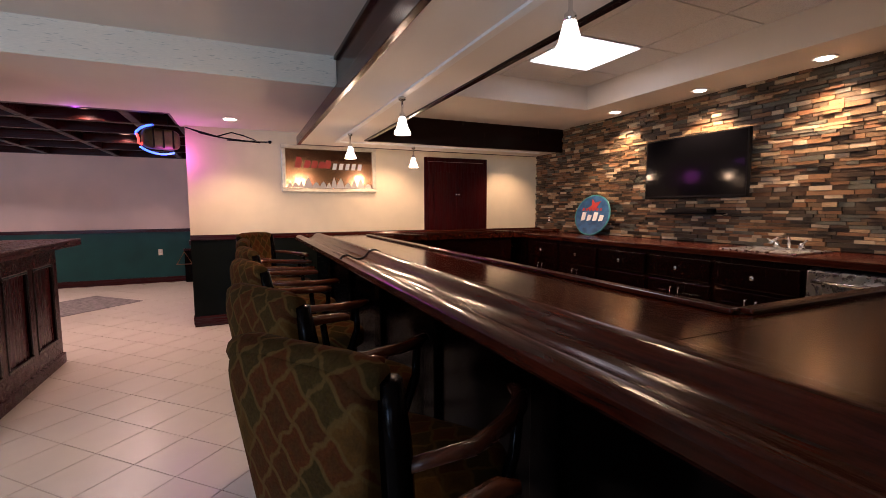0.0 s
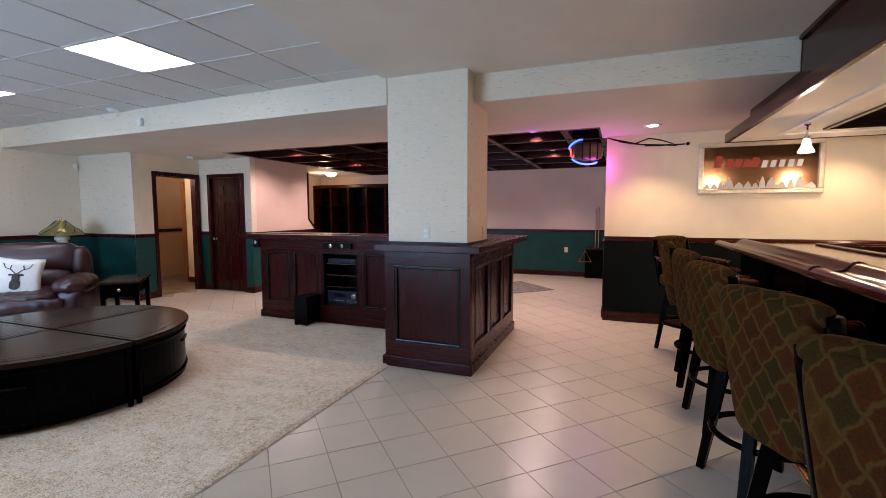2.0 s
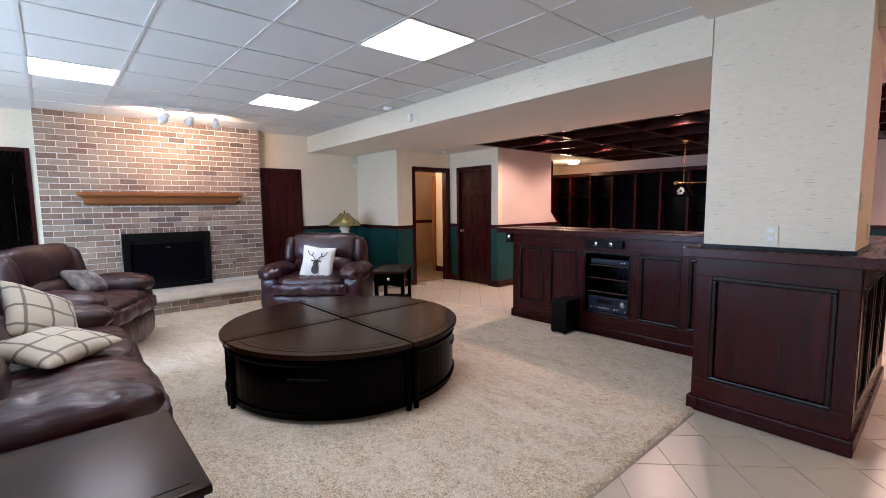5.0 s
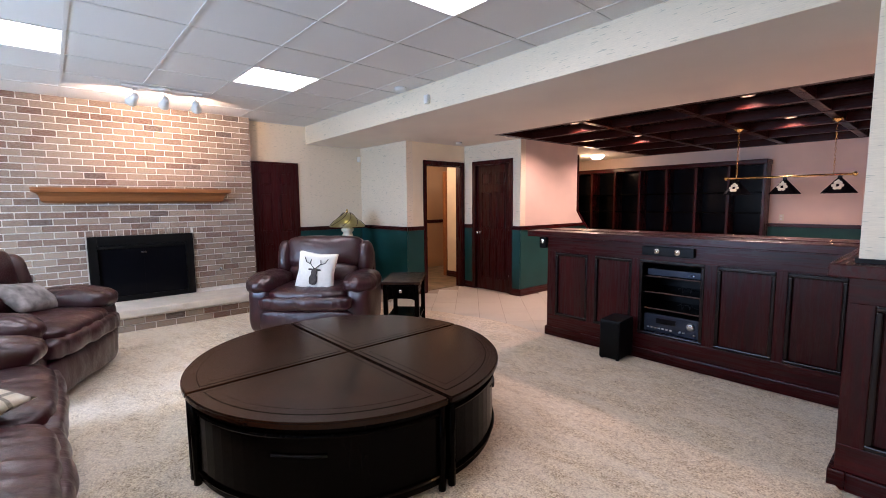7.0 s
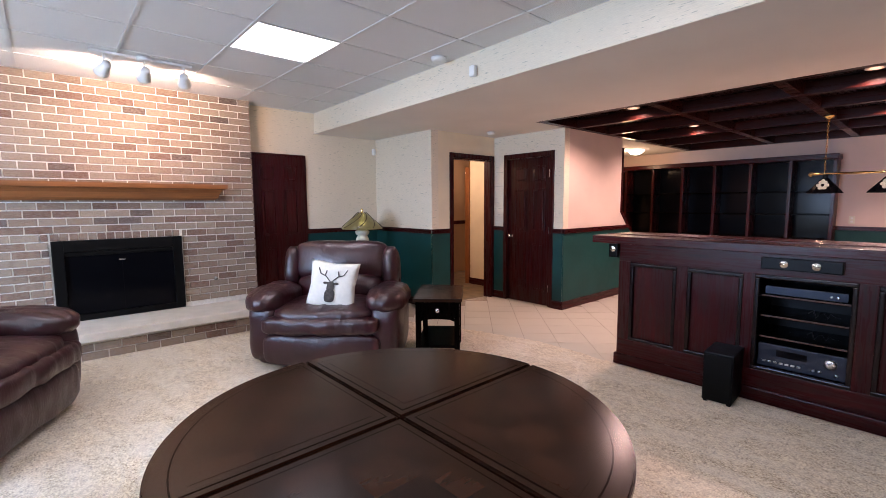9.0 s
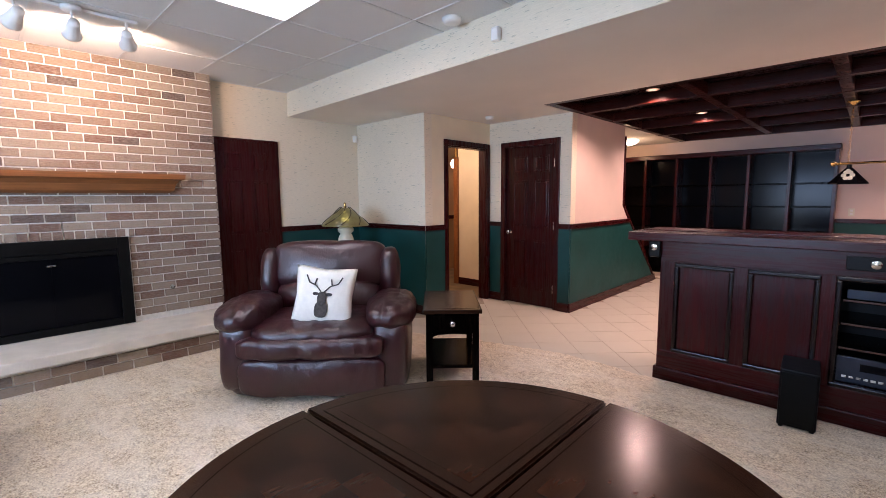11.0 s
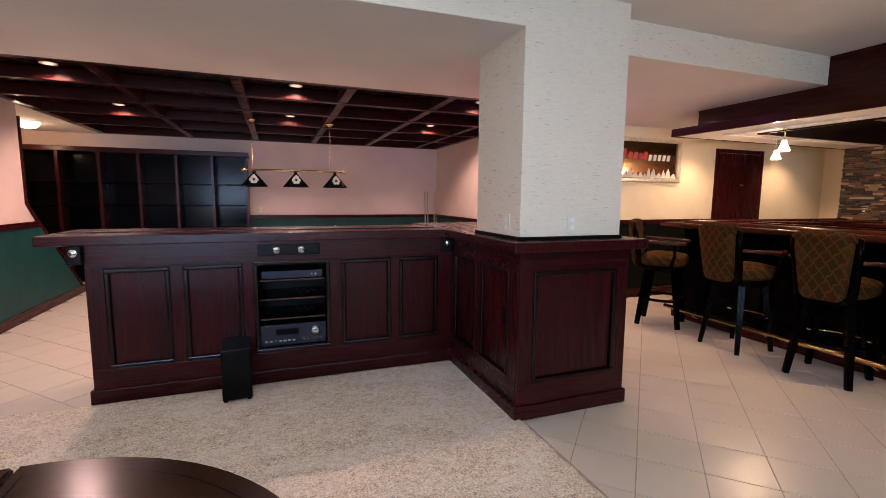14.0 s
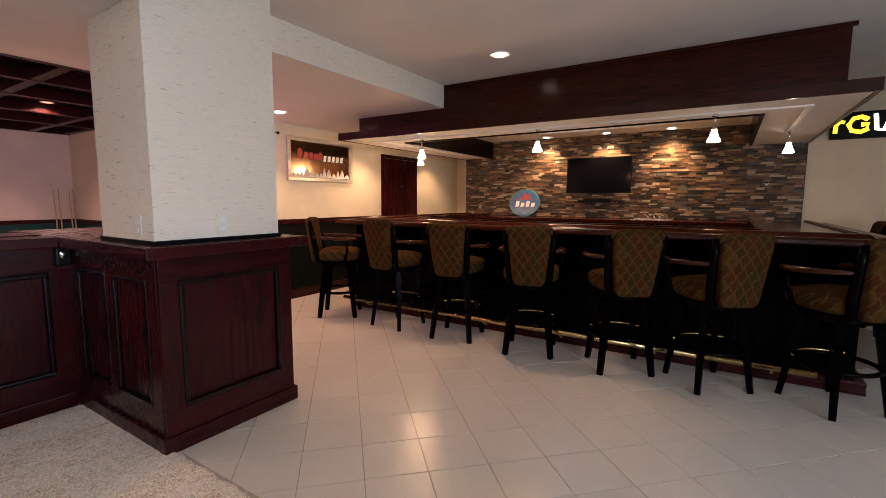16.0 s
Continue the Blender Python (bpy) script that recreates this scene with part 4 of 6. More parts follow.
BLUE_STEEL = plain("blued_faceplate", (0.03, 0.04, 0.062), 0.25, metal=0.5)
gear("receiver", RX0 + 0.03, RX1 - 0.03, 4.605, 4.95, 0.256, 0.42, "dark audio receiver with display and volume dial", [(0.84, 0.62, 0.035), (0.66, 0.25, 0.010), (0.73, 0.25, 0.010), (0.91, 0.22, 0.010)], True)
gear("disc_player", RX0 + 0.05, RX1 - 0.05, 4.605, 4.92, 0.775, 0.835, "slim silver-fronted disc player on the rack shelf", [(0.90, 0.5, 0.010), (0.82, 0.5, 0.007)], False)
for z in (0.63, 0.48):
    bm = bmesh.new()
    tube(bm, [(-3.02 + 0.02 * k, 4.70 + 0.03 * math.sin(k * 1.9), z + 0.03 + 0.022 * math.sin(k * 2.3)) for k in range(9)], 0.004, 6)
    solo("cable_bundle", bm, BLACK, "loose black cables lying on the rack shelf", "cable", smooth=True)
sp = thing("center_speaker", "low black centre speaker with two pale cones", "speaker")
slab("cabinet", sp, BLACK, -3.27, -2.84, 4.50, 4.544, 0.965, 1.045, bevel=0.006)
for x in (-3.14, -2.97):
    bm = bmesh.new()
    lathe(bm, [(0.026, 0), (0.024, 0.006), (0.012, 0.002), (0.010, 0.007), (0.003, 0.009)], seg=18)
    bm.transform(pose(x, 4.499, 1.005, 90, 0, 0))
    part("cone", bm, CHROME, sp, "", True)
for x in (-4.34, -1.815):
    sp = thing("satellite_speaker", "small black satellite speaker under the counter top", "speaker", "satellite speakers")
    slab("cabinet", sp, BLACK, x - 0.04, x + 0.04, 4.49, 4.5395, 0.95, 1.07, bevel=0.01)
    slab("bracket", sp, BLACK, x - 0.02, x + 0.02, 4.5396, 4.5405, 0.97, 1.05, bevel=0)
    bm = bmesh.new()
    lathe(bm, [(0.026, 0), (0.024, 0.006), (0.012, 0.002), (0.008, 0.007)], seg=18)
    bm.transform(pose(x, 4.489, 1.025, 90, 0, 0))
    part("cone", bm, CHROME, sp, "", True)
sp = thing("subwoofer", "black floor subwoofer standing on the carpet", "speaker", at=pose(-3.42, 4.40, 0.02, 0, 0, 4))
bm = boxes((-0.10, 0.085, -0.16, 0.14, 0.012, 0.36), bevel=0.008)
part("cabinet", bm, BLACK, sp)
part("grille", boxes((-0.09, 0.075, -0.168, -0.161, 0.03, 0.345), bevel=0.003), BLACK_IRON, sp)
for x, y in ((-0.08, -0.14), (0.065, -0.14), (-0.08, 0.12), (0.065, 0.12)):
    part("foot", boxes((x - 0.012, x + 0.012, y - 0.012, y + 0.012, 0, 0.011)), BLACK, sp)


def plate(name, m, label, kind="outlet", w=0.072, h=0.115, ink=None):
    p = thing(name, label, kind)
    bm = boxes((-w / 2, w / 2, -0.007, -0.0005, -h / 2, h / 2), bevel=0.002)
    bm.transform(m)
    part("plate", bm, ink or IVORY, p)
    for z in (-0.025, 0.025):
        bm = boxes((-0.015, 0.015, -0.011, -0.007, z - 0.014, z + 0.014), bevel=0.002)
        bm.transform(m)
        part("socket", bm, ink or TRIM_WHITE, p)


plate("wall_outlet", pose(-1.37, 3.46, 1.235), "ivory outlet plate on the papered column")
plate("wall_outlet", pose(-1.745, 3.62, 1.235, 0, 0, -90), "ivory outlet plate on the papered column")
plate("wall_outlet", pose(-0.985, 3.95, 1.235, 0, 0, 90), "ivory outlet plate on the papered column")
plate("wall_outlet", pose(-1.752, 3.60, 0.636, 0, 0, -90), "small dark outlet set in the counter panel", ink=BLACK)
plate("thermostat", pose(-0.985, 3.55, 1.43, 0, 0, 90), "ivory wall thermostat on the papered column", "thermostat", 0.08, 0.10)
plate("wall_outlet", pose(-0.84, 10.035, 0.59), "white outlet plate on the green dado")
plate("wall_outlet", pose(-3.40, 10.05, 1.14), "ivory switch plate on the rose wall", "switch")

# ---- bar ----
BX, BY0, BY1 = 1.16, -0.10, 5.16     # outer edge of the rail, south and north ends
bar = thing("bar", "U-shaped mahogany bar with moulded arm rail", "bar")
# front and pilasters coloured near-black to stand for the shade under the rail
part("front_panel", boxes((1.36, 1.40, 0.10, 4.98, 0.10, 1.06)), SHADED_ESPRESSO, bar)
part("front_panel", boxes((1.40, 4.33, 0.10, 0.14, 0.10, 1.06)), SHADED_ESPRESSO, bar)
part("front_panel", boxes((1.40, 4.33, 4.94, 4.98, 0.10, 1.06)), SHADED_ESPRESSO, bar)
part("inner_panel", boxes((1.74, 1.78, 0.70, 4.56, 0.0, 1.06), (1.78, 3.6, 0.66, 0.70, 0.0, 1.06), (1.78, 3.6, 4.56, 4.60, 0.0, 1.06)), SHADED_CABINET_WOOD, bar)
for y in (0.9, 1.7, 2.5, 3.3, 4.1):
    slab("pilaster", bar, SHADED_ESPRESSO, 1.335, 1.359, y - 0.06, y + 0.06, 0.10, 1.05, bevel=0.006)
slab("plinth", bar, MAHOGANY_Y, 1.29, 1.36, 0.04, 5.04, 0.003, 0.10, bevel=0.008)
slab("plinth", bar, MAHOGANY_X, 1.36, 4.33, 0.04, 0.10, 0.003, 0.10, bevel=0.008)
slab("plinth", bar, MAHOGANY_X, 1.36, 4.33, 4.98, 5.04, 0.003, 0.10, bevel=0.008)
part("top", boxes((1.40, 1.84, 0.62, 4.64, 1.07, 1.135)), BAR_TOP, bar, "glossy varnished bar top")
part("top", boxes((1.40, 4.33, 0.15, 0.619, 1.07, 1.1345), (1.841, 4.33, 0.619, 0.72, 1.07, 1.134)), BAR_TOP, bar, "glossy varnished bar top")
part("top", boxes((1.40, 4.33, 4.641, 4.93, 1.07, 1.1345), (1.841, 4.33, 4.53, 4.64, 1.07, 1.134)), BAR_TOP, bar, "glossy varnished bar top")
RAIL = [(0.0, 1.085), (0.004, 1.108), (0.020, 1.124), (0.045, 1.130), (0.066, 1.122), (0.082, 1.110), (0.105, 1.104), (0.135, 1.106), (0.160, 1.117), (0.176, 1.136),
        (0.194, 1.152), (0.214, 1.158), (0.232, 1.154), (0.242, 1.140), (0.242, 1.060), (0.08, 1.060), (0.03, 1.066), (0.008, 1.074)]


def rounded(pts, n=4):
    """A closed outline smoothed through its points."""
    out = []
    for i in range(len(pts)):
        p = [Vector(pts[(i + k) % len(pts)]) for k in (-1, 0, 1, 2)]
        for k in range(n):
            u = k / n
            out.append(tuple(0.5 * (2 * p[1] + (p[2] - p[0]) * u + (2 * p[0] - 5 * p[1] + 4 * p[2] - p[3]) * u * u + (3 * p[1] - p[0] - 3 * p[2] + p[3]) * u ** 3)))
    return out


RAIL_FINE = RAIL[:1] + rounded(RAIL)[4:-24] + RAIL[13:]
bm = bmesh.new()
prism(bm, [(BX + a, b) for a, b in RAIL_FINE], BY0, BY1, "y")
for v in bm.verts:      # mitred corners
    if v.co.y < 1:
        v.co.y = BY0 + (v.co.x - BX)
    else:
        v.co.y = BY1 - (v.co.x - BX)
part("arm_rail", bm, RED_WOOD, bar, "moulded mahogany arm rail")
for y0, sgn in ((BY0, 1), (BY1, -1)):
    bm = bmesh.new()
    prism(bm, [(y0 + sgn * a, b) for a, b in RAIL_FINE], BX, 4.33, "x")
    for v in bm.verts:
        if v.co.x < 2:
            v.co.x = BX + abs(v.co.y - y0)
    part("arm_rail", bm, RED_WOOD, bar, "moulded mahogany arm rail")
slab("inner_bead", bar, RED_WOOD, 1.80, 1.845, 0.715, 4.535, 1.136, 1.152, bevel=0.007)
slab("inner_bead", bar, RED_WOOD, 1.846, 4.32, 0.69, 0.728, 1.136, 1.152, bevel=0.007)
slab("inner_bead", bar, RED_WOOD, 1.846, 4.32, 4.522, 4.56, 1.136, 1.152, bevel=0.007)
bm = bmesh.new()
tube(bm, [(BX + a, 2.70 + 0.10 * a + 0.012 * math.sin(a * 26), b + 0.004) for a, b in RAIL[1:13]] + [(1.43, 2.735, 1.141)], 0.006, 6)
part("rail_joint", bm, BLACK, bar, "dark joint across the rail")
foot = thing("foot_rail", "brass foot rail along the bar", "rail")
bm = bmesh.new()
tube(bm, [(1.09, 0.35, 0.165), (1.09, 4.95, 0.165)], 0.024, 12)
part("tube", bm, BRASS, foot, "", True)
for y in (0.6, 1.4, 2.2, 3.0, 3.8, 4.6):
    bm = bmesh.new()
    tube(bm, [(1.09, y, 0.15), (1.15, y, 0.11), (1.288, y, 0.07)], 0.012, 8)
    part("bracket", bm, BRASS, foot, "", True)

# back bar
CZ = 1.07
for i in range(6):
    y0 = 1.52 + 0.58 * i
    u = thing("back_bar_cabinet", "dark mahogany base cabinet with drawer and doors", "cabinet", "back bar cabinets")
    slab("body", u, SHADED_CABINET_WOOD, 3.76, 4.325, y0 + 0.001, y0 + 0.579, 0.08, CZ - 0.001)
    slab("toe_kick", u, BLACK, 3.82, 4.32, y0 + 0.001, y0 + 0.579, 0.003, 0.079, bevel=0)
    rows = [(0.86, 1.03), (0.50, 0.84), (0.12, 0.48)] if i in (2, 5) else [(0.86, 1.03)]
    for z0, z1 in rows:
        dr = slab("drawer_front", u, SHADED_CABINET_WOOD, 3.738, 3.759, y0 + 0.02, y0 + 0.56, z0, z1, bevel=0.006)
        bm = bmesh.new()
        lathe(bm, [(0.008, 0), (0.008, 0.012), (0.018, 0.02), (0.014, 0.03)], seg=14)
        bm.transform(pose(3.738, y0 + 0.29, (z0 + z1) / 2, 0, -90, 0))
        part("knob", bm, CHROME, dr, "chrome knob", True)
    if len(rows) == 1:
        for a, b, h in ((y0 + 0.02, y0 + 0.288, y0 + 0.255), (y0 + 0.292, y0 + 0.56, y0 + 0.325)):
            do = slab("door", u, SHADED_CABINET_WOOD, 3.738, 3.759, a, b, 0.12, 0.84, bevel=0.006)
            slab("raised_panel", do, SHADED_CABINET_WOOD, 3.729, 3.7375, a + 0.06, b - 0.06, 0.2, 0.76, bevel=0.006)
            bm = bmesh.new()
            tube(bm, [(3.738, h, 0.68), (3.712, h, 0.69), (3.708, h, 0.74), (3.712, h, 0.79), (3.738, h, 0.80)], 0.006, 8)
            part("pull", bm, CHROME, do, "chrome pull", True)
fr = thing("bar_fridge", "stainless steel undercounter refrigerator", "refrigerator")
slab("body", fr, BLACK, 3.78, 4.32, 0.93, 1.515, 0.01, 1.05)
slab("door", fr, STEEL, 3.745, 3.779, 0.935, 1.51, 0.10, 1.04, bevel=0.008)
bm = bmesh.new()
tube(bm, [(3.745, 0.98, 0.98), (3.70, 0.98, 0.98), (3.70, 1.46, 0.98), (3.745, 1.46, 0.98)], 0.012, 8)
part("handle", bm, CHROME, fr, "", True)
solo("back_counter", boxes((3.71, 4.328, 0.73, 5.05, CZ, CZ + 0.045), bevel=0.008), RED_WOOD, "long red mahogany back bar worktop", "worktop")
sink = thing("bar_sink", "stainless steel bar sink set in the worktop", "sink")
part("rim", boxes((3.80, 4.22, 1.60, 1.63, CZ + 0.046, CZ + 0.056), (3.80, 4.22, 2.07, 2.10, CZ + 0.046, CZ + 0.056), (3.80, 3.83, 1.63, 2.07, CZ + 0.046, CZ + 0.056), (4.16, 4.22, 1.63, 2.07, CZ + 0.046, CZ + 0.056), bevel=0.003), STEEL, sink)
part("bowl", boxes((3.83, 4.16, 1.63, 2.07, CZ + 0.0455, CZ + 0.047)), STEEL, sink)
fa = thing("faucet", "chrome bar faucet with lever handles", "faucet")
bm = bmesh.new()
tube(bm, [(4.19, 1.85, CZ + 0.056), (4.19, 1.85, CZ + 0.11), (4.16, 1.85, CZ + 0.15), (4.08, 1.87, CZ + 0.13), (4.02, 1.88, CZ + 0.10)], 0.012, 10)
part("spout", bm, CHROME, fa, "", True)
for y in (1.77, 1.93):
    bm = bmesh.new()
    lathe(bm, [(0.022, 0), (0.018, 0.03), (0.012, 0.045)], 4.19, y, CZ + 0.056, 14)
    tube(bm, [(4.19, y, CZ + 0.09), (4.15, y + (y - 1.85) * 0.6, CZ + 0.12)], 0.007, 8)
    part("handle", bm, CHROME, fa, "", True)

tv = thing("television", "black flat television on the stone wall", "television")
slab("bezel", tv, BLACK, 4.225, 4.265, 2.19, 3.155, 1.50, 2.045, bevel=0.006)
slab("screen", tv, BLACK_GLASS, 4.222, 4.2255, 2.205, 3.14, 1.525, 2.03, bevel=0)
slab("wall_bracket", tv, BLACK, 4.265, 4.32, 2.5, 2.85, 1.65, 1.95)
sh = thing("cable_box", "thin black media box on a small wall shelf", "media box")
slab("shelf", sh, BLACK_GLASS, 4.16, 4.315, 2.40, 2.95, 1.36, 1.372)
slab("case", sh, BLACK, 4.18, 4.31, 2.48, 2.86, 1.373, 1.41, bevel=0.004)
bm = bmesh.new()
tube(bm, [(4.30, 2.55, 1.40), (4.30, 2.40, 1.35), (4.305, 2.2, 1.34), (4.31, 2.05, 1.37), (4.312, 2.03, 1.2), (4.312, 2.02, 1.12)], 0.004, 6)
solo("tv_cable", bm, BLACK, "thin dark cable drooping on the stone wall", "cable")
sg = thing("oval_beer_sign", "oval blue tin sign leaning on the stone wall", "sign", at=pose(4.215, 3.85, 1.335, 0, -78, 0) @ Matrix.Diagonal((0.92, 1.08, 1, 1)))
bm = bmesh.new()
lathe(bm, [(0.245, 0.0), (0.252, 0.008), (0.245, 0.018), (0.235, 0.014)], seg=48)
part("rim", bm, TEAL, sg, "teal metal rim", True)
bm = bmesh.new()
lathe(bm, [(0.234, 0.006), (0.234, 0.0155)], seg=48)
part("face", bm, BLUE, sg)
def blade(bm, pts, z0, z1):
    prism(bm, pts, z0, z1, "z")
bm = bmesh.new()
blade(bm, [(0.06, -0.04), (0.17, -0.10), (0.15, -0.02), (0.20, 0.03), (0.12, 0.02), (0.08, 0.08)], 0.016, 0.0185)
part("leaf_mark", bm, RED, sg, "red leaf-shaped mark")
bm = bmesh.new()
for k in range(4):
    y = 0.145 - 0.085 * k
    blade(bm, [(-0.075, y), (-0.075 + 0.01, y - 0.055), (0.03 - 0.035 * (k % 2), y - 0.065), (0.035 - 0.03 * (k % 2), y - 0.01)], 0.016, 0.0195)
part("band_mark", bm, TRIM_WHITE, sg, "white slanted marks")
bm = bmesh.new()
for k in range(6):
    y = 0.15 - 0.05 * k
    blade(bm, [(0.05, y), (0.055, y - 0.032), (0.085, y - 0.035), (0.08, y - 0.005)], 0.016, 0.018)
part("script_mark", bm, RED, sg, "small red marks")

# canopy over the bar
cp = thing("bar_canopy", "red mahogany canopy with white underside over the bar", "canopy")
slab("fascia", cp, RED_WOOD, 1.36, 1.40, 0.30, 4.91, 2.20, BAR_HIGH - 0.002, bevel=0.004)
slab("fascia", cp, MAHOGANY_X, 1.40, 4.33, 0.30, 0.34, 2.20, BAR_HIGH - 0.002, bevel=0.004)
slab("fascia", cp, MAHOGANY_X, 1.40, 5.5, 4.87, 4.91, 2.20, LOW - 0.002, bevel=0.004)
slab("cornice", cp, RED_WOOD, 1.335, 1.359, 0.275, 3.64, BAR_HIGH - 0.035, BAR_HIGH - 0.003, bevel=0.006)
for nm, dims, mat in (("lip", (1.20, 1.235, 0.14, 5.12, 2.112, 2.20), RED_WOOD), ("lip", (1.235, 4.33, 0.14, 0.175, 2.112, 2.20), MAHOGANY_X), ("lip", (1.235, 5.5, 5.085, 5.12, 2.112, 2.20), MAHOGANY_X),
                      ("lip_top", (1.235, 1.36, 0.175, 5.085, 2.17, 2.20), RED_WOOD), ("lip_top", (1.36, 4.33, 0.175, 0.30, 2.17, 2.20), RED_WOOD), ("lip_top", (1.36, 5.5, 4.91, 5.085, 2.17, 2.20), RED_WOOD)):
    slab(nm, cp, mat, *dims, bevel=0.004)
for dims in ((1.235, 1.80, 0.175, 5.085, 2.118, 2.165), (1.80, 4.33, 0.175, 0.74, 2.118, 2.165), (1.80, 5.5, 4.54, 5.085, 2.118, 2.165)):
    part("underside", boxes(dims), WHITE, cp, "white plaster underside")
for dims, mat in (((1.80, 1.835, 0.74, 4.54, 2.105, LOW + 0.02), SHADED_CABINET_WOOD), ((1.835, 4.33, 0.74, 0.775, 2.105, LOW + 0.02), SHADED_CABINET_WOOD), ((1.835, 4.33, 4.505, 4.54, 2.105, LOW + 0.02), SHADED_CABINET_WOOD)):
    slab("inner_board", cp, mat, *dims, bevel=0.004)
part("ring_soffit", boxes((1.835, 2.25, 0.775, 4.505, LOW, 2.43), (3.79, 4.33, 0.775, 4.505, LOW, 2.43), (2.25, 3.79, 0.775, 1.1, LOW, 2.43), (2.25, 3.79, 3.51, 4.505, LOW, 2.43)), WHITE, cp, "white plaster ring")
for dims in ((2.24, 2.25, 1.1, 3.51, 2.43, 2.63), (3.79, 3.80, 1.1, 3.51, 2.43, 2.63), (2.25, 3.79, 1.09, 1.1, 2.43, 2.63), (2.25, 3.79, 3.51, 3.52, 2.43, 2.63)):
    part("tray_side", boxes(dims), WHITE, cp)
bm = bmesh.new()
for a, b in ((2.25, 2.775), (2.775, 3.395), (3.395, 3.79)):
    for c, d in ((1.1, 1.86), (1.86, 2.475), (2.475, 3.085), (3.085, 3.51)):
        if not (abs(a - 2.775) < 0.01 and abs(c - 2.475) < 0.01):
            box(bm, a + 0.008, b - 0.008, c + 0.008, d - 0.008, 2.605, 2.625)
setting("ceiling_tray", bm, ACOUSTIC, "acoustic tiles inside the bar canopy", "ceiling")
setting("ceiling_tray_grid", boxes((2.25, 3.79, 1.1, 3.51, 2.612, 2.63)), GRID, "metal grid of the canopy ceiling", "ceiling")
li = thing("ceiling_light", "square white fluorescent panel over the bar", "ceiling light", "ceiling panels")
slab("frame", li, GRID, 2.785, 3.385, 2.485, 3.075, 2.600, 2.611, bevel=0)
slab("diffuser", li, BAR_PANEL_GLOW, 2.80, 3.37, 2.50, 3.06, 2.592, 2.5995, bevel=0, label="glowing white diffuser")
for y in (3.47, 2.55, 1.68):
    can(4.12, y, LOW, CAN * 4.2, "bar ring cans", WARM, 0.06, 112)
# track and glass pendants
tr = thing("light_track", "slim white light track under the canopy", "light track")
slab("rail", tr, TRIM_WHITE, 1.535, 1.575, 0.45, 4.73, 2.103, 2.117, bevel=0.002)
slab("rail", tr, TRIM_WHITE, 1.576, 3.9, 0.45, 0.49, 2.103, 2.117, bevel=0.002)
slab("rail", tr, TRIM_WHITE, 1.576, 4.1, 4.69, 4.73, 2.103, 2.117, bevel=0.002)


def pendant(x, y, watts):
    p = thing("pendant_light", "small frosted glass cone pendant on a short stem", "pendant light", "bar pendants")
    bm = bmesh.new()
    lathe(bm, [(0.022, 0), (0.022, -0.018), (0.007, -0.025), (0.007, -0.09), (0.018, -0.10), (0.020, -0.125)], x, y, 2.102, 14)
    part("stem", bm, CHROME, p, "", True)
    bm = bmesh.new()
    lathe(bm, [(0.018, -0.115), (0.024, -0.14), (0.036, -0.185), (0.048, -0.205), (0.052, -0.225), (0.044, -0.222), (0.03, -0.20), (0.016, -0.15)], x, y, 2.102, 24)
    part("shade", bm, FROST, p, "frosted glass shade", True)
    lamp("pendant_bulb", "POINT", pose(x, y, 1.86), watts, WARM, 0.03)


for x, y, watts in ((1.555, 1.09, 5), (1.555, 2.64, 10), (1.555, 4.09, 22), (2.40, 4.71, 24), (2.93, 0.47, 3)):
    pendant(x, y, watts)

# beer mirror, cables, signs
bmr = thing("beer_mirror", "silver-framed bar mirror with red script and mountains", "mirror")
MX0, MX1, MZ0, MZ1 = 1.10, 2.325, 1.63, 2.235
for dims in ((MX0, MX1, 5.955, 5.999, MZ0, MZ0 + 0.055), (MX0, MX1, 5.955, 5.999, MZ1 - 0.055, MZ1), (MX0, MX0 + 0.055, 5.956, 5.999, MZ0 + 0.055, MZ1 - 0.055), (MX1 - 0.055, MX1, 5.956, 5.999, MZ0 + 0.055, MZ1 - 0.055)):
    slab("frame", bmr, SILVER, *dims, bevel=0.012)
part("glass", boxes((MX0 + 0.05, MX1 - 0.05, 5.985, 5.992, MZ0 + 0.05, MZ1 - 0.05)), MIRROR, bmr, "tinted mirror glass")
bm = bmesh.new()
for k, (a, h) in enumerate(((1.26, 0.13), (1.37, 0.09), (1.46, 0.09), (1.55, 0.08), (1.63, 0.10))):
    prism(bm, [(a, 1.945), (a + 0.07, 1.94), (a + 0.095, 1.945 + h * 0.6), (a + 0.085, 1.945 + h), (a + 0.03, 1.945 + h * 1.05), (a + 0.012, 1.945 + h * 0.5)], 5.978, 5.984, "y")
part("script_mark", bm, RED, bmr, "red script shape")
bm = bmesh.new()
for k in range(5):
    a = 1.735 + 0.083 * k
    prism(bm, [(a, 1.93), (a + 0.05, 1.93), (a + 0.068, 2.01), (a + 0.018, 2.01)], 5.978, 5.984, "y")
part("bar_mark", bm, TRIM_WHITE, bmr, "white slanted marks")
bm = bmesh.new()
px = MX0 + 0.06
random.seed(4)
while px < MX1 - 0.16:
    wd = random.uniform(0.06, 0.12)
    h = random.uniform(0.06, 0.15)
    prism(bm, [(px, MZ0 + 0.06), (px + wd, MZ0 + 0.06), (px + wd * 0.8, MZ0 + 0.06 + h * 0.6), (px + wd * 0.55, MZ0 + 0.06 + h), (px + wd * 0.2, MZ0 + 0.06 + h * 0.55)], 5.979, 5.984, "y")
    px += wd * 0.92
part("mountain_mark", bm, LIMESTONE, bmr, "pale mountain range print")
cb = thing("wall_cables", "loose black cables tacked along the cream wall", "cable")
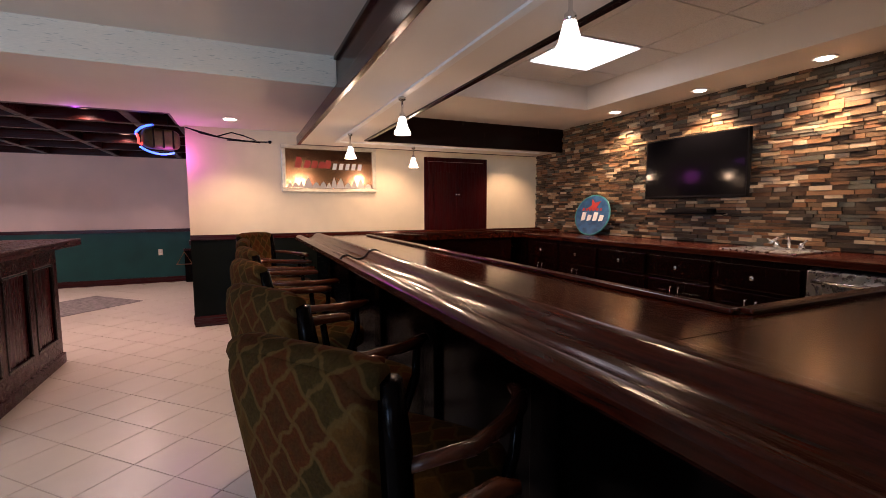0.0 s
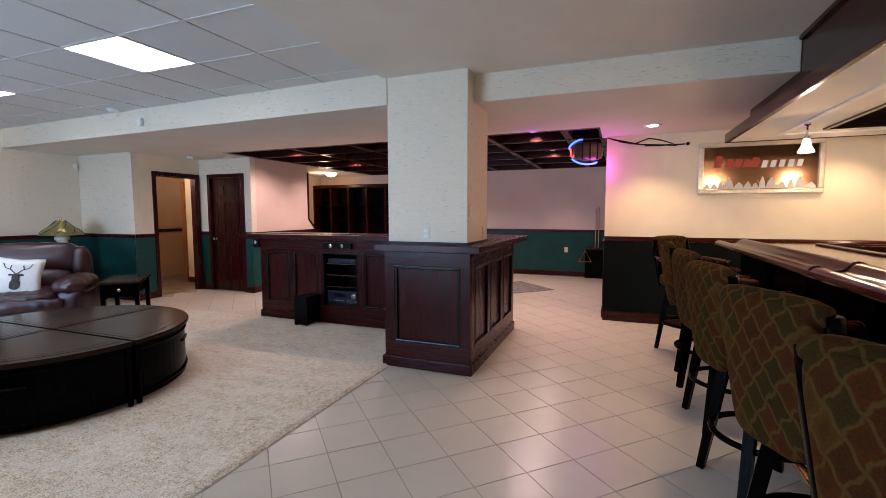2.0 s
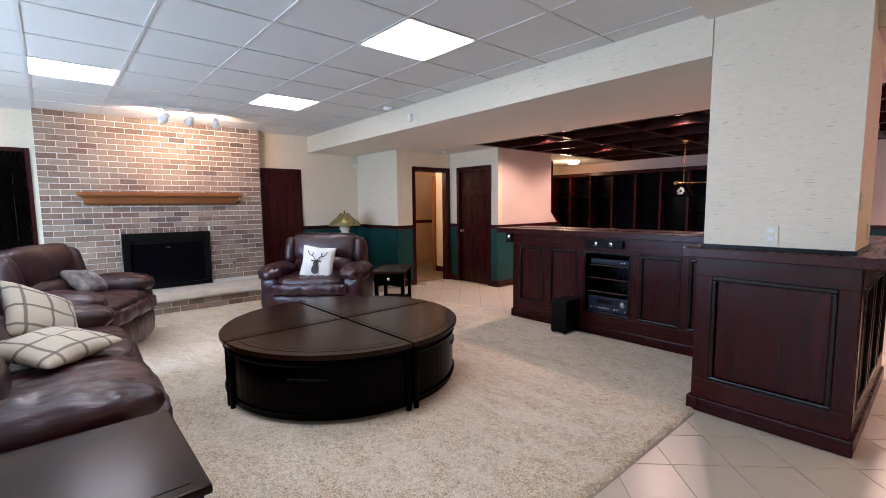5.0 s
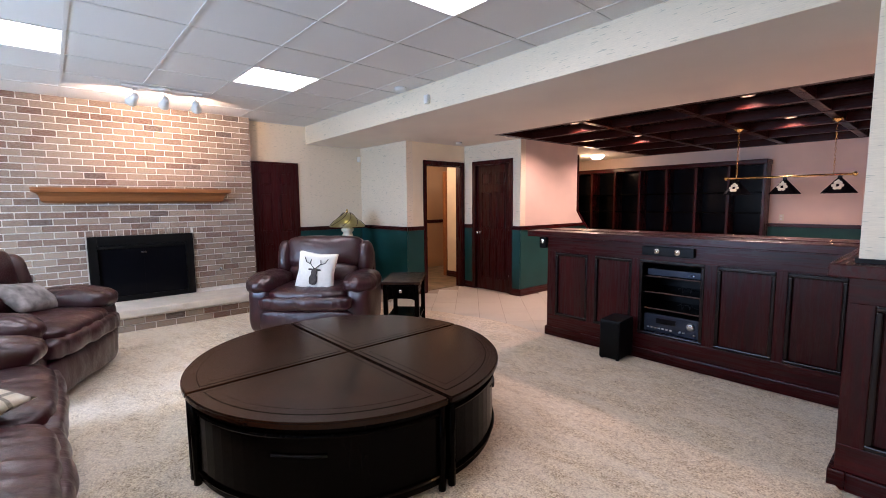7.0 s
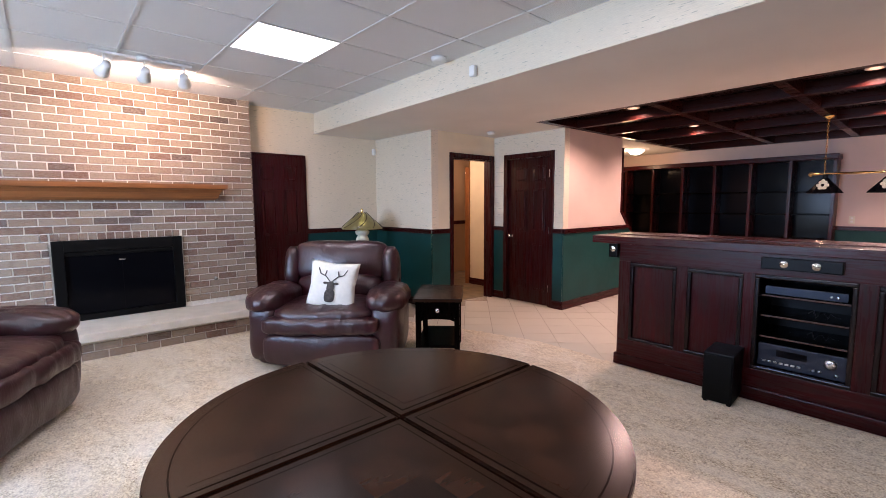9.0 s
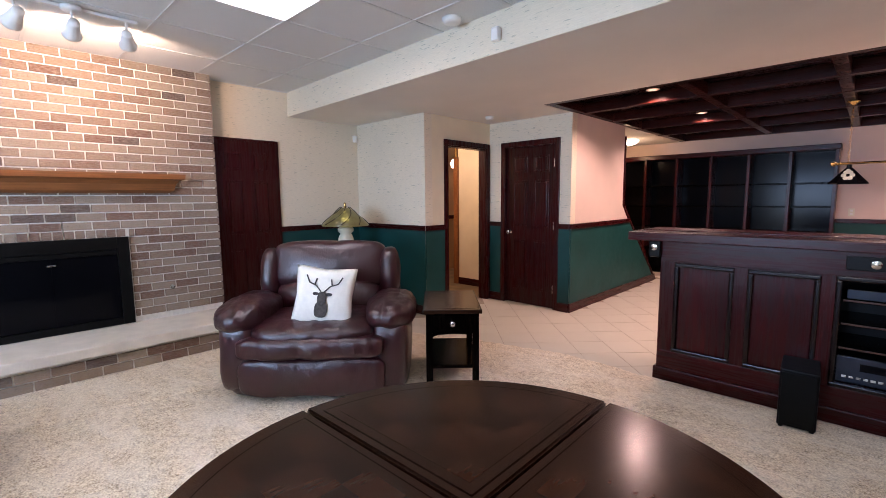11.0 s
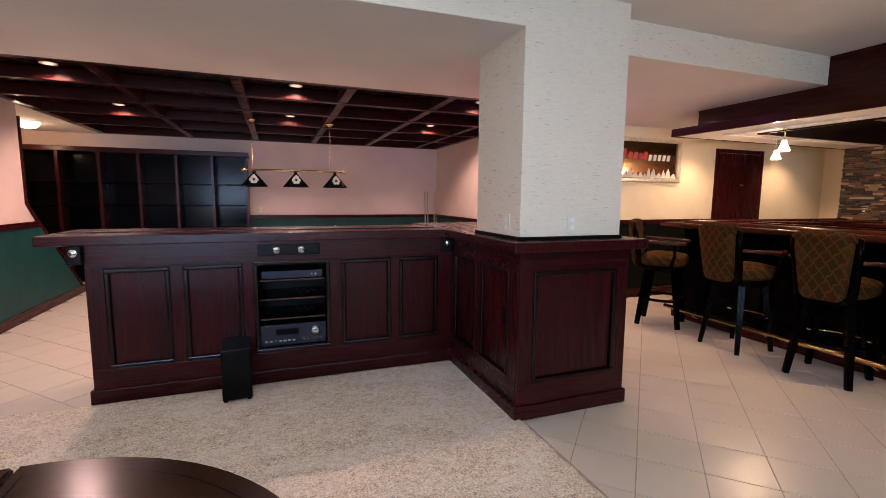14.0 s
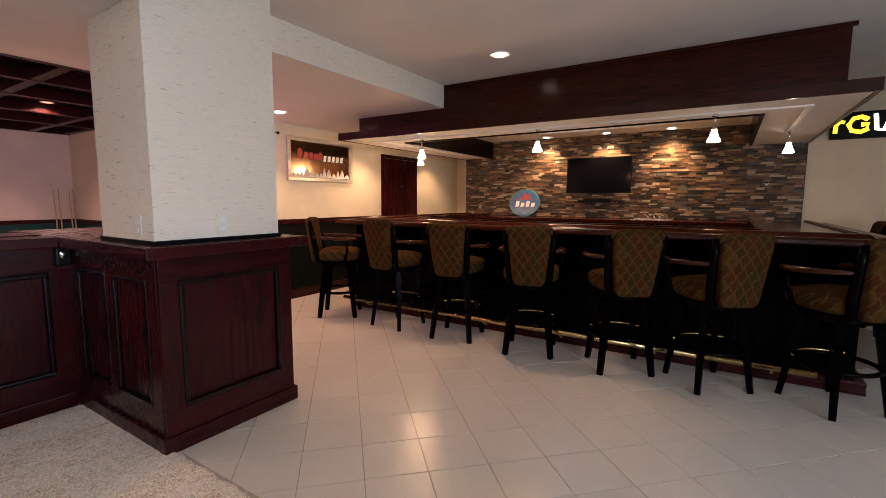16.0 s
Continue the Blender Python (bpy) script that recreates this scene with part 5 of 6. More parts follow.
for pts in ([(0.13, 5.97, 2.34), (0.25, 5.96, 2.30), (0.42, 5.96, 2.265), (0.62, 5.96, 2.245), (0.80, 5.96, 2.235), (0.95, 5.97, 2.24)],
            [(0.20, 5.97, 2.31), (0.38, 5.96, 2.27), (0.55, 5.96, 2.33), (0.68, 5.96, 2.30), (0.82, 5.96, 2.25), (0.70, 5.96, 2.235), (0.5, 5.96, 2.24)],
            [(0.07, 5.97, 2.36), (0.2, 5.965, 2.325), (0.45, 5.965, 2.262), (0.86, 5.965, 2.228)]):
    bm = bmesh.new()
    tube(bm, pts, 0.008, 6)
    part("cable", bm, BLACK, cb, "", True)
bm = bmesh.new()
lathe(bm, [(0.02, 0), (0.02, 0.012), (0.012, 0.02)], seg=12)
bm.transform(pose(0.98, 5.998, 2.245, 90, 0, 0))
part("cable_hook", bm, BLACK, cb)
ne = thing("neon_sign", "hanging lit neon bar sign in a dark case", "neon sign", at=pose(-0.17, 5.92, 2.20, 0, 0, 28))
bm = bmesh.new()
puff(bm, (0, 0, 0), (0.19, 0.07, 0.115), 4.0, cuts=8)
part("case", bm, plain("olive_case", (0.06, 0.055, 0.02), 0.3, vary=0.4, scale=18), ne, "dark olive case", True)
for x in (-0.10, 0.0, 0.10):
    slab("rib", ne, BLACK, x - 0.008, x + 0.008, -0.078, -0.066, -0.10, 0.10, bevel=0.002)
bm = bmesh.new()
tube(bm, [(0.25 * math.cos(a), 0.02, 0.16 * math.sin(a)) for a in [math.radians(q) for q in range(105, 172, 8)]], 0.012, 8)
part("neon_tube", bm, LED_BLUE, ne, "blue neon tube", True)
bm = bmesh.new()
tube(bm, [(0.25 * math.cos(a), 0.02, 0.16 * math.sin(a)) for a in [math.radians(q) for q in range(216, 310, 8)]], 0.012, 8)
part("neon_tube", bm, LED_BLUE, ne, "blue neon tube", True)
bm = bmesh.new()
tube(bm, [(-0.235, 0.0, 0.04), (-0.22, 0.0, -0.02), (-0.225, 0.0, -0.06), (-0.195, 0.0, -0.075), (-0.18, 0.0, -0.05)], 0.012, 8)
part("neon_tube", bm, LED_RED, ne, "red neon tube", True)
for x in (-0.08, 0.08):
    bm = bmesh.new()
    tube(bm, [(x, 0, 0.10), (x, 0, 0.2995)], 0.004, 6)
    part("hanger", bm, BLACK, ne)
lamp("neon_glow", "POINT", pose(-0.04, 5.86, 2.00), 5.5, (1.0, 0.14, 0.80), 0.12)
# extra lamp with no tube of its own, added for purple along the coffer edge
lamp("neon_glow", "POINT", pose(-0.80, 5.44, 2.32), 1.3, (0.75, 0.12, 1.0), 0.04)
ls = thing("lit_bar_sign", "lit black bar sign with yellow and white marks", "sign")
slab("case", ls, BLACK, 4.27, 4.338, -1.15, -0.03, 2.13, 2.44, bevel=0.01)
bm = bmesh.new()
def stroke(bm, pts, z, r, x=4.262):
    tube(bm, [(x, a, b) for a, b in pts], r, 8)
stroke(bm, [(-0.07, 2.20), (-0.075, 2.29), (-0.12, 2.33), (-0.15, 2.32)], 0, 0.022)
stroke(bm, [(-0.36, 2.34), (-0.30, 2.375), (-0.23, 2.36), (-0.19, 2.29), (-0.22, 2.22), (-0.30, 2.20), (-0.36, 2.23), (-0.36, 2.285), (-0.30, 2.285)], 0, 0.026)
part("tube_mark", bm, SIGN_YELLOW, ls, "yellow glowing mark", True)
bm = bmesh.new()
stroke(bm, [(-0.42, 2.40), (-0.44, 2.22), (-0.50, 2.21), (-0.53, 2.30)], 0, 0.022)
stroke(bm, [(-0.58, 2.31), (-0.60, 2.22), (-0.68, 2.22), (-0.69, 2.32)], 0, 0.022)
stroke(bm, [(-0.78, 2.40), (-0.80, 2.22), (-0.90, 2.24), (-0.88, 2.32), (-0.80, 2.31)], 0, 0.022)
part("tube_mark", bm, SIGN_WHITE, ls, "white glowing mark", True)
plate("wall_outlet", pose(4.318, 0.55, 1.62, 0, 0, -90), "dark outlet plate on the stone wall")
plate("wall_outlet", pose(4.318, 4.75, 1.28, 0, 0, -90), "dark outlet plate on the stone wall")

# ---- bar stools ----


def bar_stool(m, label):
    """Swivel stool facing +x, floor at z 0."""
    s = thing("bar_stool", label, "bar stool", "bar stools", at=m)
    bm = bmesh.new()
    puff(bm, (0.03, 0, 0.735), (0.235, 0.245, 0.065), 4.0, (0, 0, 0.35), 0.006, 5, 1.0, 9)
    part("seat", bm, FABRIC, s, "tapestry seat cushion", True)
    bm = bmesh.new()
    lathe(bm, [(0.20, 0.61), (0.215, 0.625), (0.215, 0.66), (0.20, 0.675)], 0.02, 0, 0, 28)
    part("seat_ring", bm, SHADED_ESPRESSO, s)
    # curved upholstered back, wider at the top
    bm = bmesh.new()
    puff(bm, (0, 0, 0), (0.045, 0.182, 0.25), 7.0, (0.25, 0, 0), 0.004, 7, 3.0, 13)
    for v in bm.verts:
        h = (v.co.z + 0.25) / 0.50
        v.co.y *= 0.74 + 0.28 * h
        v.co.x += 0.55 * v.co.y * v.co.y - 0.07 * h - 0.24
        v.co.z += 0.89 + 0.012 * math.cos(v.co.y * 6)
    part("backrest", bm, FABRIC, s, "tapestry back with rolled top", True)
    bm = bmesh.new()
    tube(bm, [(-0.30 + 0.55 * y * y, y, 1.122 + 0.010 * math.cos(y * 6)) for y in [-0.19 + 0.038 * k for k in range(11)]], [0.030, 0.04] + [0.043] * 7 + [0.04, 0.030], 10)
    part("top_roll", bm, FABRIC, s, "", True)
    for sd in (-1, 1):
        bm = bmesh.new()
        tube(bm, [(-0.20, sd * 0.165, 0.66), (-0.215, sd * 0.176, 0.80), (-0.25, sd * 0.192, 1.0), (-0.275, sd * 0.200, 1.13)], [0.030, 0.032, 0.030, 0.022], 8)
        part("back_post", bm, SHADED_ESPRESSO, s, "", True)
        bm = bmesh.new()
        tube(bm, [(-0.235, sd * 0.205, 0.955), (-0.10, sd * 0.275, 0.945), (0.05, sd * 0.285, 0.935), (0.16, sd * 0.275, 0.93), (0.235, sd * 0.245, 0.932), (0.255, sd * 0.215, 0.93)], [0.014, 0.017, 0.021, 0.023, 0.02, 0.013], 10)
        part("arm", bm, ARM_WOOD, s, "polished mahogany arm", True)
        bm = bmesh.new()
        tube(bm, [(0.12, sd * 0.235, 0.66), (0.16, sd * 0.262, 0.80), (0.15, sd * 0.277, 0.925)], [0.018, 0.016, 0.014], 8)
        part("arm_post", bm, SHADED_ESPRESSO, s, "", True)
        for fx in (-1, 1):
            bm = bmesh.new()
            pts = [(fx * 0.135 + 0.02, sd * 0.135, 0.615), (fx * 0.165 + 0.02, sd * 0.165, 0.35), (fx * 0.205 + 0.02, sd * 0.20, 0.0015)]
            tube(bm, pts, [0.036, 0.034, 0.027], 4)
            part("leg", bm, SHADED_ESPRESSO, s)
    bm = bmesh.new()
    tube(bm, [(0.02 + 0.235 * math.cos(a), 0.235 * math.sin(a), 0.30) for a in [2 * math.pi * k / 28 for k in range(28)]], 0.016, 8, True)
    part("foot_ring", bm, SHADED_ESPRESSO, s, "round wooden foot ring", True)
    bm = bmesh.new()
    tube(bm, [(0.02 + 0.235 * math.cos(a), 0.235 * math.sin(a), 0.318) for a in [math.radians(q) for q in range(-60, 61, 10)]], 0.010, 6)
    part("foot_plate", bm, BRASS, s, "brass foot plate", True)
    return s


ARM_WOOD = wood("arm_mahogany", (0.024, 0.007, 0.004), (0.10, 0.028, 0.012), 0.25, (3, 16, 16), 0.3)
STOOL = "dark wooden bar stool with tapestry upholstery"
first = bar_stool(pose(0.985, 0.265, 0, 0, 0, 38), STOOL + ", turned a little")
for x, y, r in ((0.95, 1.00, 36), (0.93, 1.64, 28), (0.92, 2.42, 16), (0.93, 3.21, 10), (0.92, 3.98, -4), (0.90, 4.86, -55)):
    tagged(copy_thing(first, pose(x, y, 0, 0, 0, r)), STOOL + (", turned at the bar end" if r < -40 else " at the bar"))
for x, y, r in ((3.85, -0.20, 90), (3.10, -0.23, 88)):
    tagged(copy_thing(first, pose(x, y, 0, 0, 0, r)), STOOL + " by the short end")

# ---- pool room ----
bk = thing("bookcase", "wide black-brown built-in bookcase with empty shelves", "bookcase")
X0, X1, YF = -7.36, -3.60, 9.70
part("back", boxes((X0, X1, 10.02, 10.049, 0, 2.1)), BOOK_BACK, bk, "glossy black back panel")
edges = [X0 + (X1 - X0) * k / 7 for k in range(8)]
for x in edges:
    slab("upright", bk, MAHOGANY, x - 0.022, x + 0.022, YF, 10.02, 0.0, 2.06)
for a, b in zip(edges, edges[1:]):
    for z in (0.06, 0.45, 0.85, 1.22, 1.58):
        slab("shelf", bk, SHADED_ESPRESSO, a + 0.022, b - 0.022, YF + 0.03, 10.02, z - 0.011, z + 0.011, bevel=0.002)
slab("cornice", bk, MAHOGANY_X, X0, X1 + 0.04, YF - 0.03, 10.02, 2.06, 2.14, bevel=0.01)
slab("plinth", bk, SHADED_ESPRESSO, X0, X1, YF - 0.008, YF + 0.01, 0.0, 0.05)
pl = thing("pool_table_lamp", "brass bar lamp with three dark glass shades", "pendant lamp")
bm = bmesh.new()
tube(bm, [(-3.52, 7.5, 1.735), (-2.22, 7.5, 1.735)], 0.013, 10)
part("bar", bm, BRASS, pl, "brass bar", True)
for x in (-3.52, -2.22):
    bm = bmesh.new()
    puff(bm, (x, 7.5, 1.735), (0.026, 0.026, 0.026), 2.0, cuts=4)
    part("finial", bm, BRASS, pl, "", True)
for x in (-3.40, -2.41):
    bm = bmesh.new()
    z, k = 1.745, 0
    while z < LOW - 0.045:
        a = [(x + (0.008 * math.cos(t) if k % 2 else 0), 7.5 + (0 if k % 2 else 0.008 * math.cos(t)), z + 0.016 + 0.019 * math.sin(t)) for t in [math.pi * q / 4 for q in range(8)]]
        tube(bm, a, 0.0022, 4, True)
        z, k = z + 0.030, k + 1
    part("chain", bm, BRASS, pl, "fine brass chain")
    bm = bmesh.new()
    lathe(bm, [(0.055, 0), (0.055, -0.012), (0.03, -0.03), (0.01, -0.045)], x, 7.5, LOW, 20)
    part("canopy", bm, BRASS, pl, "", True)
for x in (-3.39, -2.87, -2.35):
    bm = bmesh.new()
    lathe(bm, [(0.022, 1.72), (0.022, 1.69), (0.035, 1.68), (0.165, 1.525), (0.168, 1.515), (0.16, 1.515), (0.03, 1.67)], x, 7.5, 0, 6)
    sd = part("shade", bm, BLACK_GLASS, pl, "dark glass shade")
    bm = bmesh.new()
    for q in range(6):
        a = math.pi * q / 3
        puff(bm, (x + 0.035 * math.cos(a), 7.37 + 0.02 * math.sin(a), 1.605 + 0.035 * math.sin(a)), (0.022, 0.008, 0.018), 2.5, cuts=3)
    puff(bm, (x, 7.385, 1.65), (0.018, 0.010, 0.022), 2.5, cuts=3)
    part("emblem", bm, IVORY, sd, "pale floral emblem", True)
    lamp("shade_bulb", "POINT", pose(x, 7.5, 1.55), 3.0, WARM, 0.03)
fl = thing("flush_light", "small round flush ceiling light by the stairs", "ceiling light")
bm = bmesh.new()
lathe(bm, [(0.02, -0.09), (0.09, -0.07), (0.13, -0.03), (0.14, -0.004)], -6.33, 9.05, LOW, 28)
part("shade", bm, FROST, fl, "", True)
cq = thing("cue_rack", "dark wooden cue rack standing in the corner", "cue rack")
slab("base", cq, SHADED_ESPRESSO, -0.42, 0.02, 9.83, 10.01, 0.004, 0.62, bevel=0.008)
slab("top", cq, MAHOGANY_X, -0.44, 0.03, 9.81, 10.01, 0.621, 0.65, bevel=0.006)
for i, x in enumerate((-0.22, -0.16, -0.02, 0.025)):
    bm = bmesh.new()
    tube(bm, [(x, 9.93, 0.655), (x, 9.95, 1.05), (x, 9.98, 1.50 + 0.03 * (i % 2))], [0.013, 0.010, 0.006], 8)
    solo("pool_cue", bm, CUE_WOOD, "slim maple pool cue standing in the rack", "pool cue", "cues", True)
bm = bmesh.new()
tube(bm, [(-0.55, 9.80, 0.36), (-0.29, 9.80, 0.36), (-0.42, 9.83, 0.60)], 0.018, 6, True)
solo("ball_triangle", bm, OAK, "wooden ball triangle hung on the cue rack", "ball rack")
random.seed(9)
bm = bmesh.new()
box(bm, -0.75, 0.75, -0.55, 0.55, 0.001, 0.010, bevel=0.003)
bm.transform(pose(-1.75, 7.95, 0, 0, 0, 45))
rg = solo("rug", bm, RUG, "grey patterned rug lying diagonally on the tiles", "rug")

# ---- lounge ----


def overstuffed(name, m, w, label, seats, category, tall=1.0):
    """Recliner or sofa facing -y, width w, floor at z 0, back towards +y."""
    s = thing(name, label, category, at=m @ Matrix.Diagonal((1, 1, tall, 1)))
    hw, arm = w / 2, 0.26
    bm = bmesh.new()
    puff(bm, (0, 0.03, 0.21), (hw - 0.03, 0.42, 0.19), 9.0, (0.0, 0.04, 0), 0.014, 5, 2.0, 22)
    part("base", bm, LEATHER, s, "", True)
    inner = w - 2 * arm + 0.06
    each = inner / seats
    for k in range(seats):
        cx = -inner / 2 + each * (k + 0.5)
        wide = 0.065 if seats == 1 else 0.03
        for nm, c, h, bu, sd in (("seat_cushion", (cx, -0.09, 0.445), (each / 2 + 0.01, 0.38, 0.085), (0, 0.05, 0.30), 1.0), ("front_roll", (cx, -0.415, 0.392), (each / 2 + wide, 0.092, 0.07), (0, 0.2, 0.1), 5.0), ("footrest_pad", (cx, -0.405, 0.185), (each / 2 + wide + 0.005, 0.065, 0.135), (0, 0.30, 0.0), 3.0)):
            bm = bmesh.new()
            puff(bm, c, h, 5.5, bu, 0.008, 8.0, sd + k, 40, pleat=0.004 if nm == "footrest_pad" else 0.009)
            part(nm, bm, LEATHER, s, "", True)
        bm = bmesh.new()
        puff(bm, (cx, 0.26, 0.58), (each / 2, 0.13, 0.15), 3.5, (0, 0.35, 0), 0.012, 6, 9.0 + k, 18, Euler((radians(-12), 0, 0)).to_matrix())
        part("lumbar_cushion", bm, LEATHER, s, "", True)
        bm = bmesh.new()
        puff(bm, (cx, 0.36, 0.83), (each / 2 + 0.03, 0.14, 0.195), 5.5, (0, 0.35, 0.03), 0.010, 5, 13.0 + k, 20, Euler((radians(-10), 0, 0)).to_matrix())
        part("head_cushion", bm, LEATHER, s, "", True)
    for sd in (-1, 1):
        bm = bmesh.new()
        puff(bm, (sd * (hw - arm / 2), -0.015, 0.31), (arm / 2, 0.385, 0.27), 6.0, (0.08, 0.04, 0), 0.008, 5, 20.0 + sd, 13)
        part("arm_body", bm, LEATHER, s, "", True)
        bm = bmesh.new()
        puff(bm, (sd * (hw - arm / 2), -0.075, 0.565), (arm / 2 + 0.035, 0.345, 0.095), 3.2, (0.1, 0.08, 0.25), 0.012, 9, 24.0 + sd, 32, pleat=0.009)
        part("arm_pad", bm, LEATHER, s, "", True)
        bm = bmesh.new()
        puff(bm, (sd * (inner / 2 + 0.055), 0.33, 0.77), (0.075, 0.13, 0.20), 3.5, (0.15, 0.2, 0.05), 0.01, 6, 30.0 + sd, 11, Euler((radians(-10), 0, 0)).to_matrix())
        part("back_wing", bm, LEATHER, s, "", True)
    bm = bmesh.new()
    puff(bm, (0, 0.44, 0.52), (hw - 0.10, 0.09, 0.44), 7.0, (0, 0.1, 0), 0.008, 4, 40.0, 11, Euler((radians(-7), 0, 0)).to_matrix())
    part("outer_back", bm, LEATHER, s, "", True)
    return s


def cushion(name, m, w, h, d, mat, label, seed, pinch=0.16):
    """A scatter cushion standing in its own xz plane."""
    bm = bmesh.new()
    n = 18
    sides = []
    for sgn in (-1, 1):
        g = [[None] * (n + 1) for _ in range(n + 1)]
        for i in range(n + 1):
            for j in range(n + 1):
                u, v = 2 * i / n - 1, 2 * j / n - 1
                if sgn == 1 and (i in (0, n) or j in (0, n)):
                    g[i][j] = sides[0][i][j]
                    continue
                k = 1 - pinch * (1 - abs(u)) * (abs(v) ** 3) * 0.6
                q = 1 - pinch * (1 - abs(v)) * (abs(u) ** 3) * 0.6
                fat = (max(0, 1 - u * u) * max(0, 1 - v * v)) ** 0.42
                wr = 0.016 * noise.noise(Vector((u * 2.2, v * 2.2, seed + sgn))) * fat
                g[i][j] = bm.verts.new((w / 2 * u * q, sgn * (d / 2 * fat + wr), h / 2 * v * k))
        sides.append(g)
        for i in range(n):
            for j in range(n):
                bm.faces.new((g[i][j], g[i + 1][j], g[i + 1][j + 1], g[i][j + 1]))
    bmesh.ops.recalc_face_normals(bm, faces=bm.faces)
    ob = new(name, mesh_of(name, bm, mat, True))
    ob.matrix_world = m
    return tagged(ob, label, "cushion")


overstuffed("armchair", pose(-6.16, 2.78, 0.018, 0, 0, 46), 1.31, "oversized oxblood leather recliner armchair", 1, "armchair", 1.01)
overstuffed("recliner", pose(-6.20, 0.30, 0.018, 0, 0, 152), 1.32, "oxblood leather recliner beside the hearth", 1, "armchair", 1.04)
overstuffed("sofa", pose(-4.02, 0.02, 0.018, 0, 0, 180), 2.3, "oxblood leather reclining sofa", 2, "sofa")
deer = pose(-5.95, 2.66, 0.715, 0, 0, 46) @ pose(0, 0, 0, -16, 6, 0)
cushion("deer_cushion", deer, 0.43, 0.43, 0.15, LINEN, "white linen cushion with dark printed emblem", 2.0)
for name, pts in (("antler", [(-0.012, 0.03), (-0.05, 0.07), (-0.10, 0.09), (-0.125, 0.14)]), ("antler", [(0.012, 0.03), (0.05, 0.07), (0.10, 0.09), (0.125, 0.14)]),
                  ("antler", [(-0.06, 0.075), (-0.05, 0.12)]), ("antler", [(0.06, 0.075), (0.05, 0.12)])):
    bm = bmesh.new()
    tube(bm, [(x, -0.0785 + 0.35 * (abs(x) ** 1.6 + abs(z - 0.0) ** 2 * 1.2), z) for x, z in pts], 0.005, 6)
    bm.transform(deer)
    part("print_mark", bm, INK, None)
bm = bmesh.new()
puff(bm, (0, -0.078, -0.02), (0.032, 0.008, 0.05), 2.5, cuts=5)
puff(bm, (0, -0.073, -0.095), (0.045, 0.008, 0.055), 3.0, cuts=5)
puff(bm, (-0.045, -0.075, 0.012), (0.022, 0.006, 0.011), 2.5, cuts=4)
puff(bm, (0.045, -0.075, 0.012), (0.022, 0.006, 0.011), 2.5, cuts=4)
bm.transform(deer)
part("print_mark", bm, INK, None)
cush = bpy.data.objects["deer_cushion"]
for ob in [o for o in scene.objects if o.name.startswith("print_mark")]:
    ob.parent = cush
    ob.matrix_parent_inverse = cush.matrix_world.inverted()
cushion("plaid_cushion", pose(-4.60, 0.05, 0.72, 0, 0, 122) @ pose(0, 0, 0, -44, 30, 0), 0.48, 0.48, 0.16, PLAID, "cream plaid cushion lying on the sofa", 5.0)
cushion("plaid_cushion", pose(-4.04, 0.10, 0.645, 0, 0, 135) @ pose(0, 0, 0, -80, 0, 0), 0.52, 0.46, 0.13, PLAID, "cream plaid cushion lying on the sofa", 7.0)
cushion("fleece_cushion", pose(-6.42, 0.36, 0.70, 0, 0, 145) @ pose(0, 0, 0, -50, 8, 0), 0.46, 0.32, 0.16, BLUE_GREY, "grey and tan throw cushion in the recliner", 8.0)

# round storage table of four wedges
CX, CY, CR, CH = -3.958, 1.93, 0.945, 0.497
ct = thing("coffee_table", "large round espresso coffee table of four wedges", "coffee table", at=pose(CX, CY, 0.02, 0, 0, 0.8))
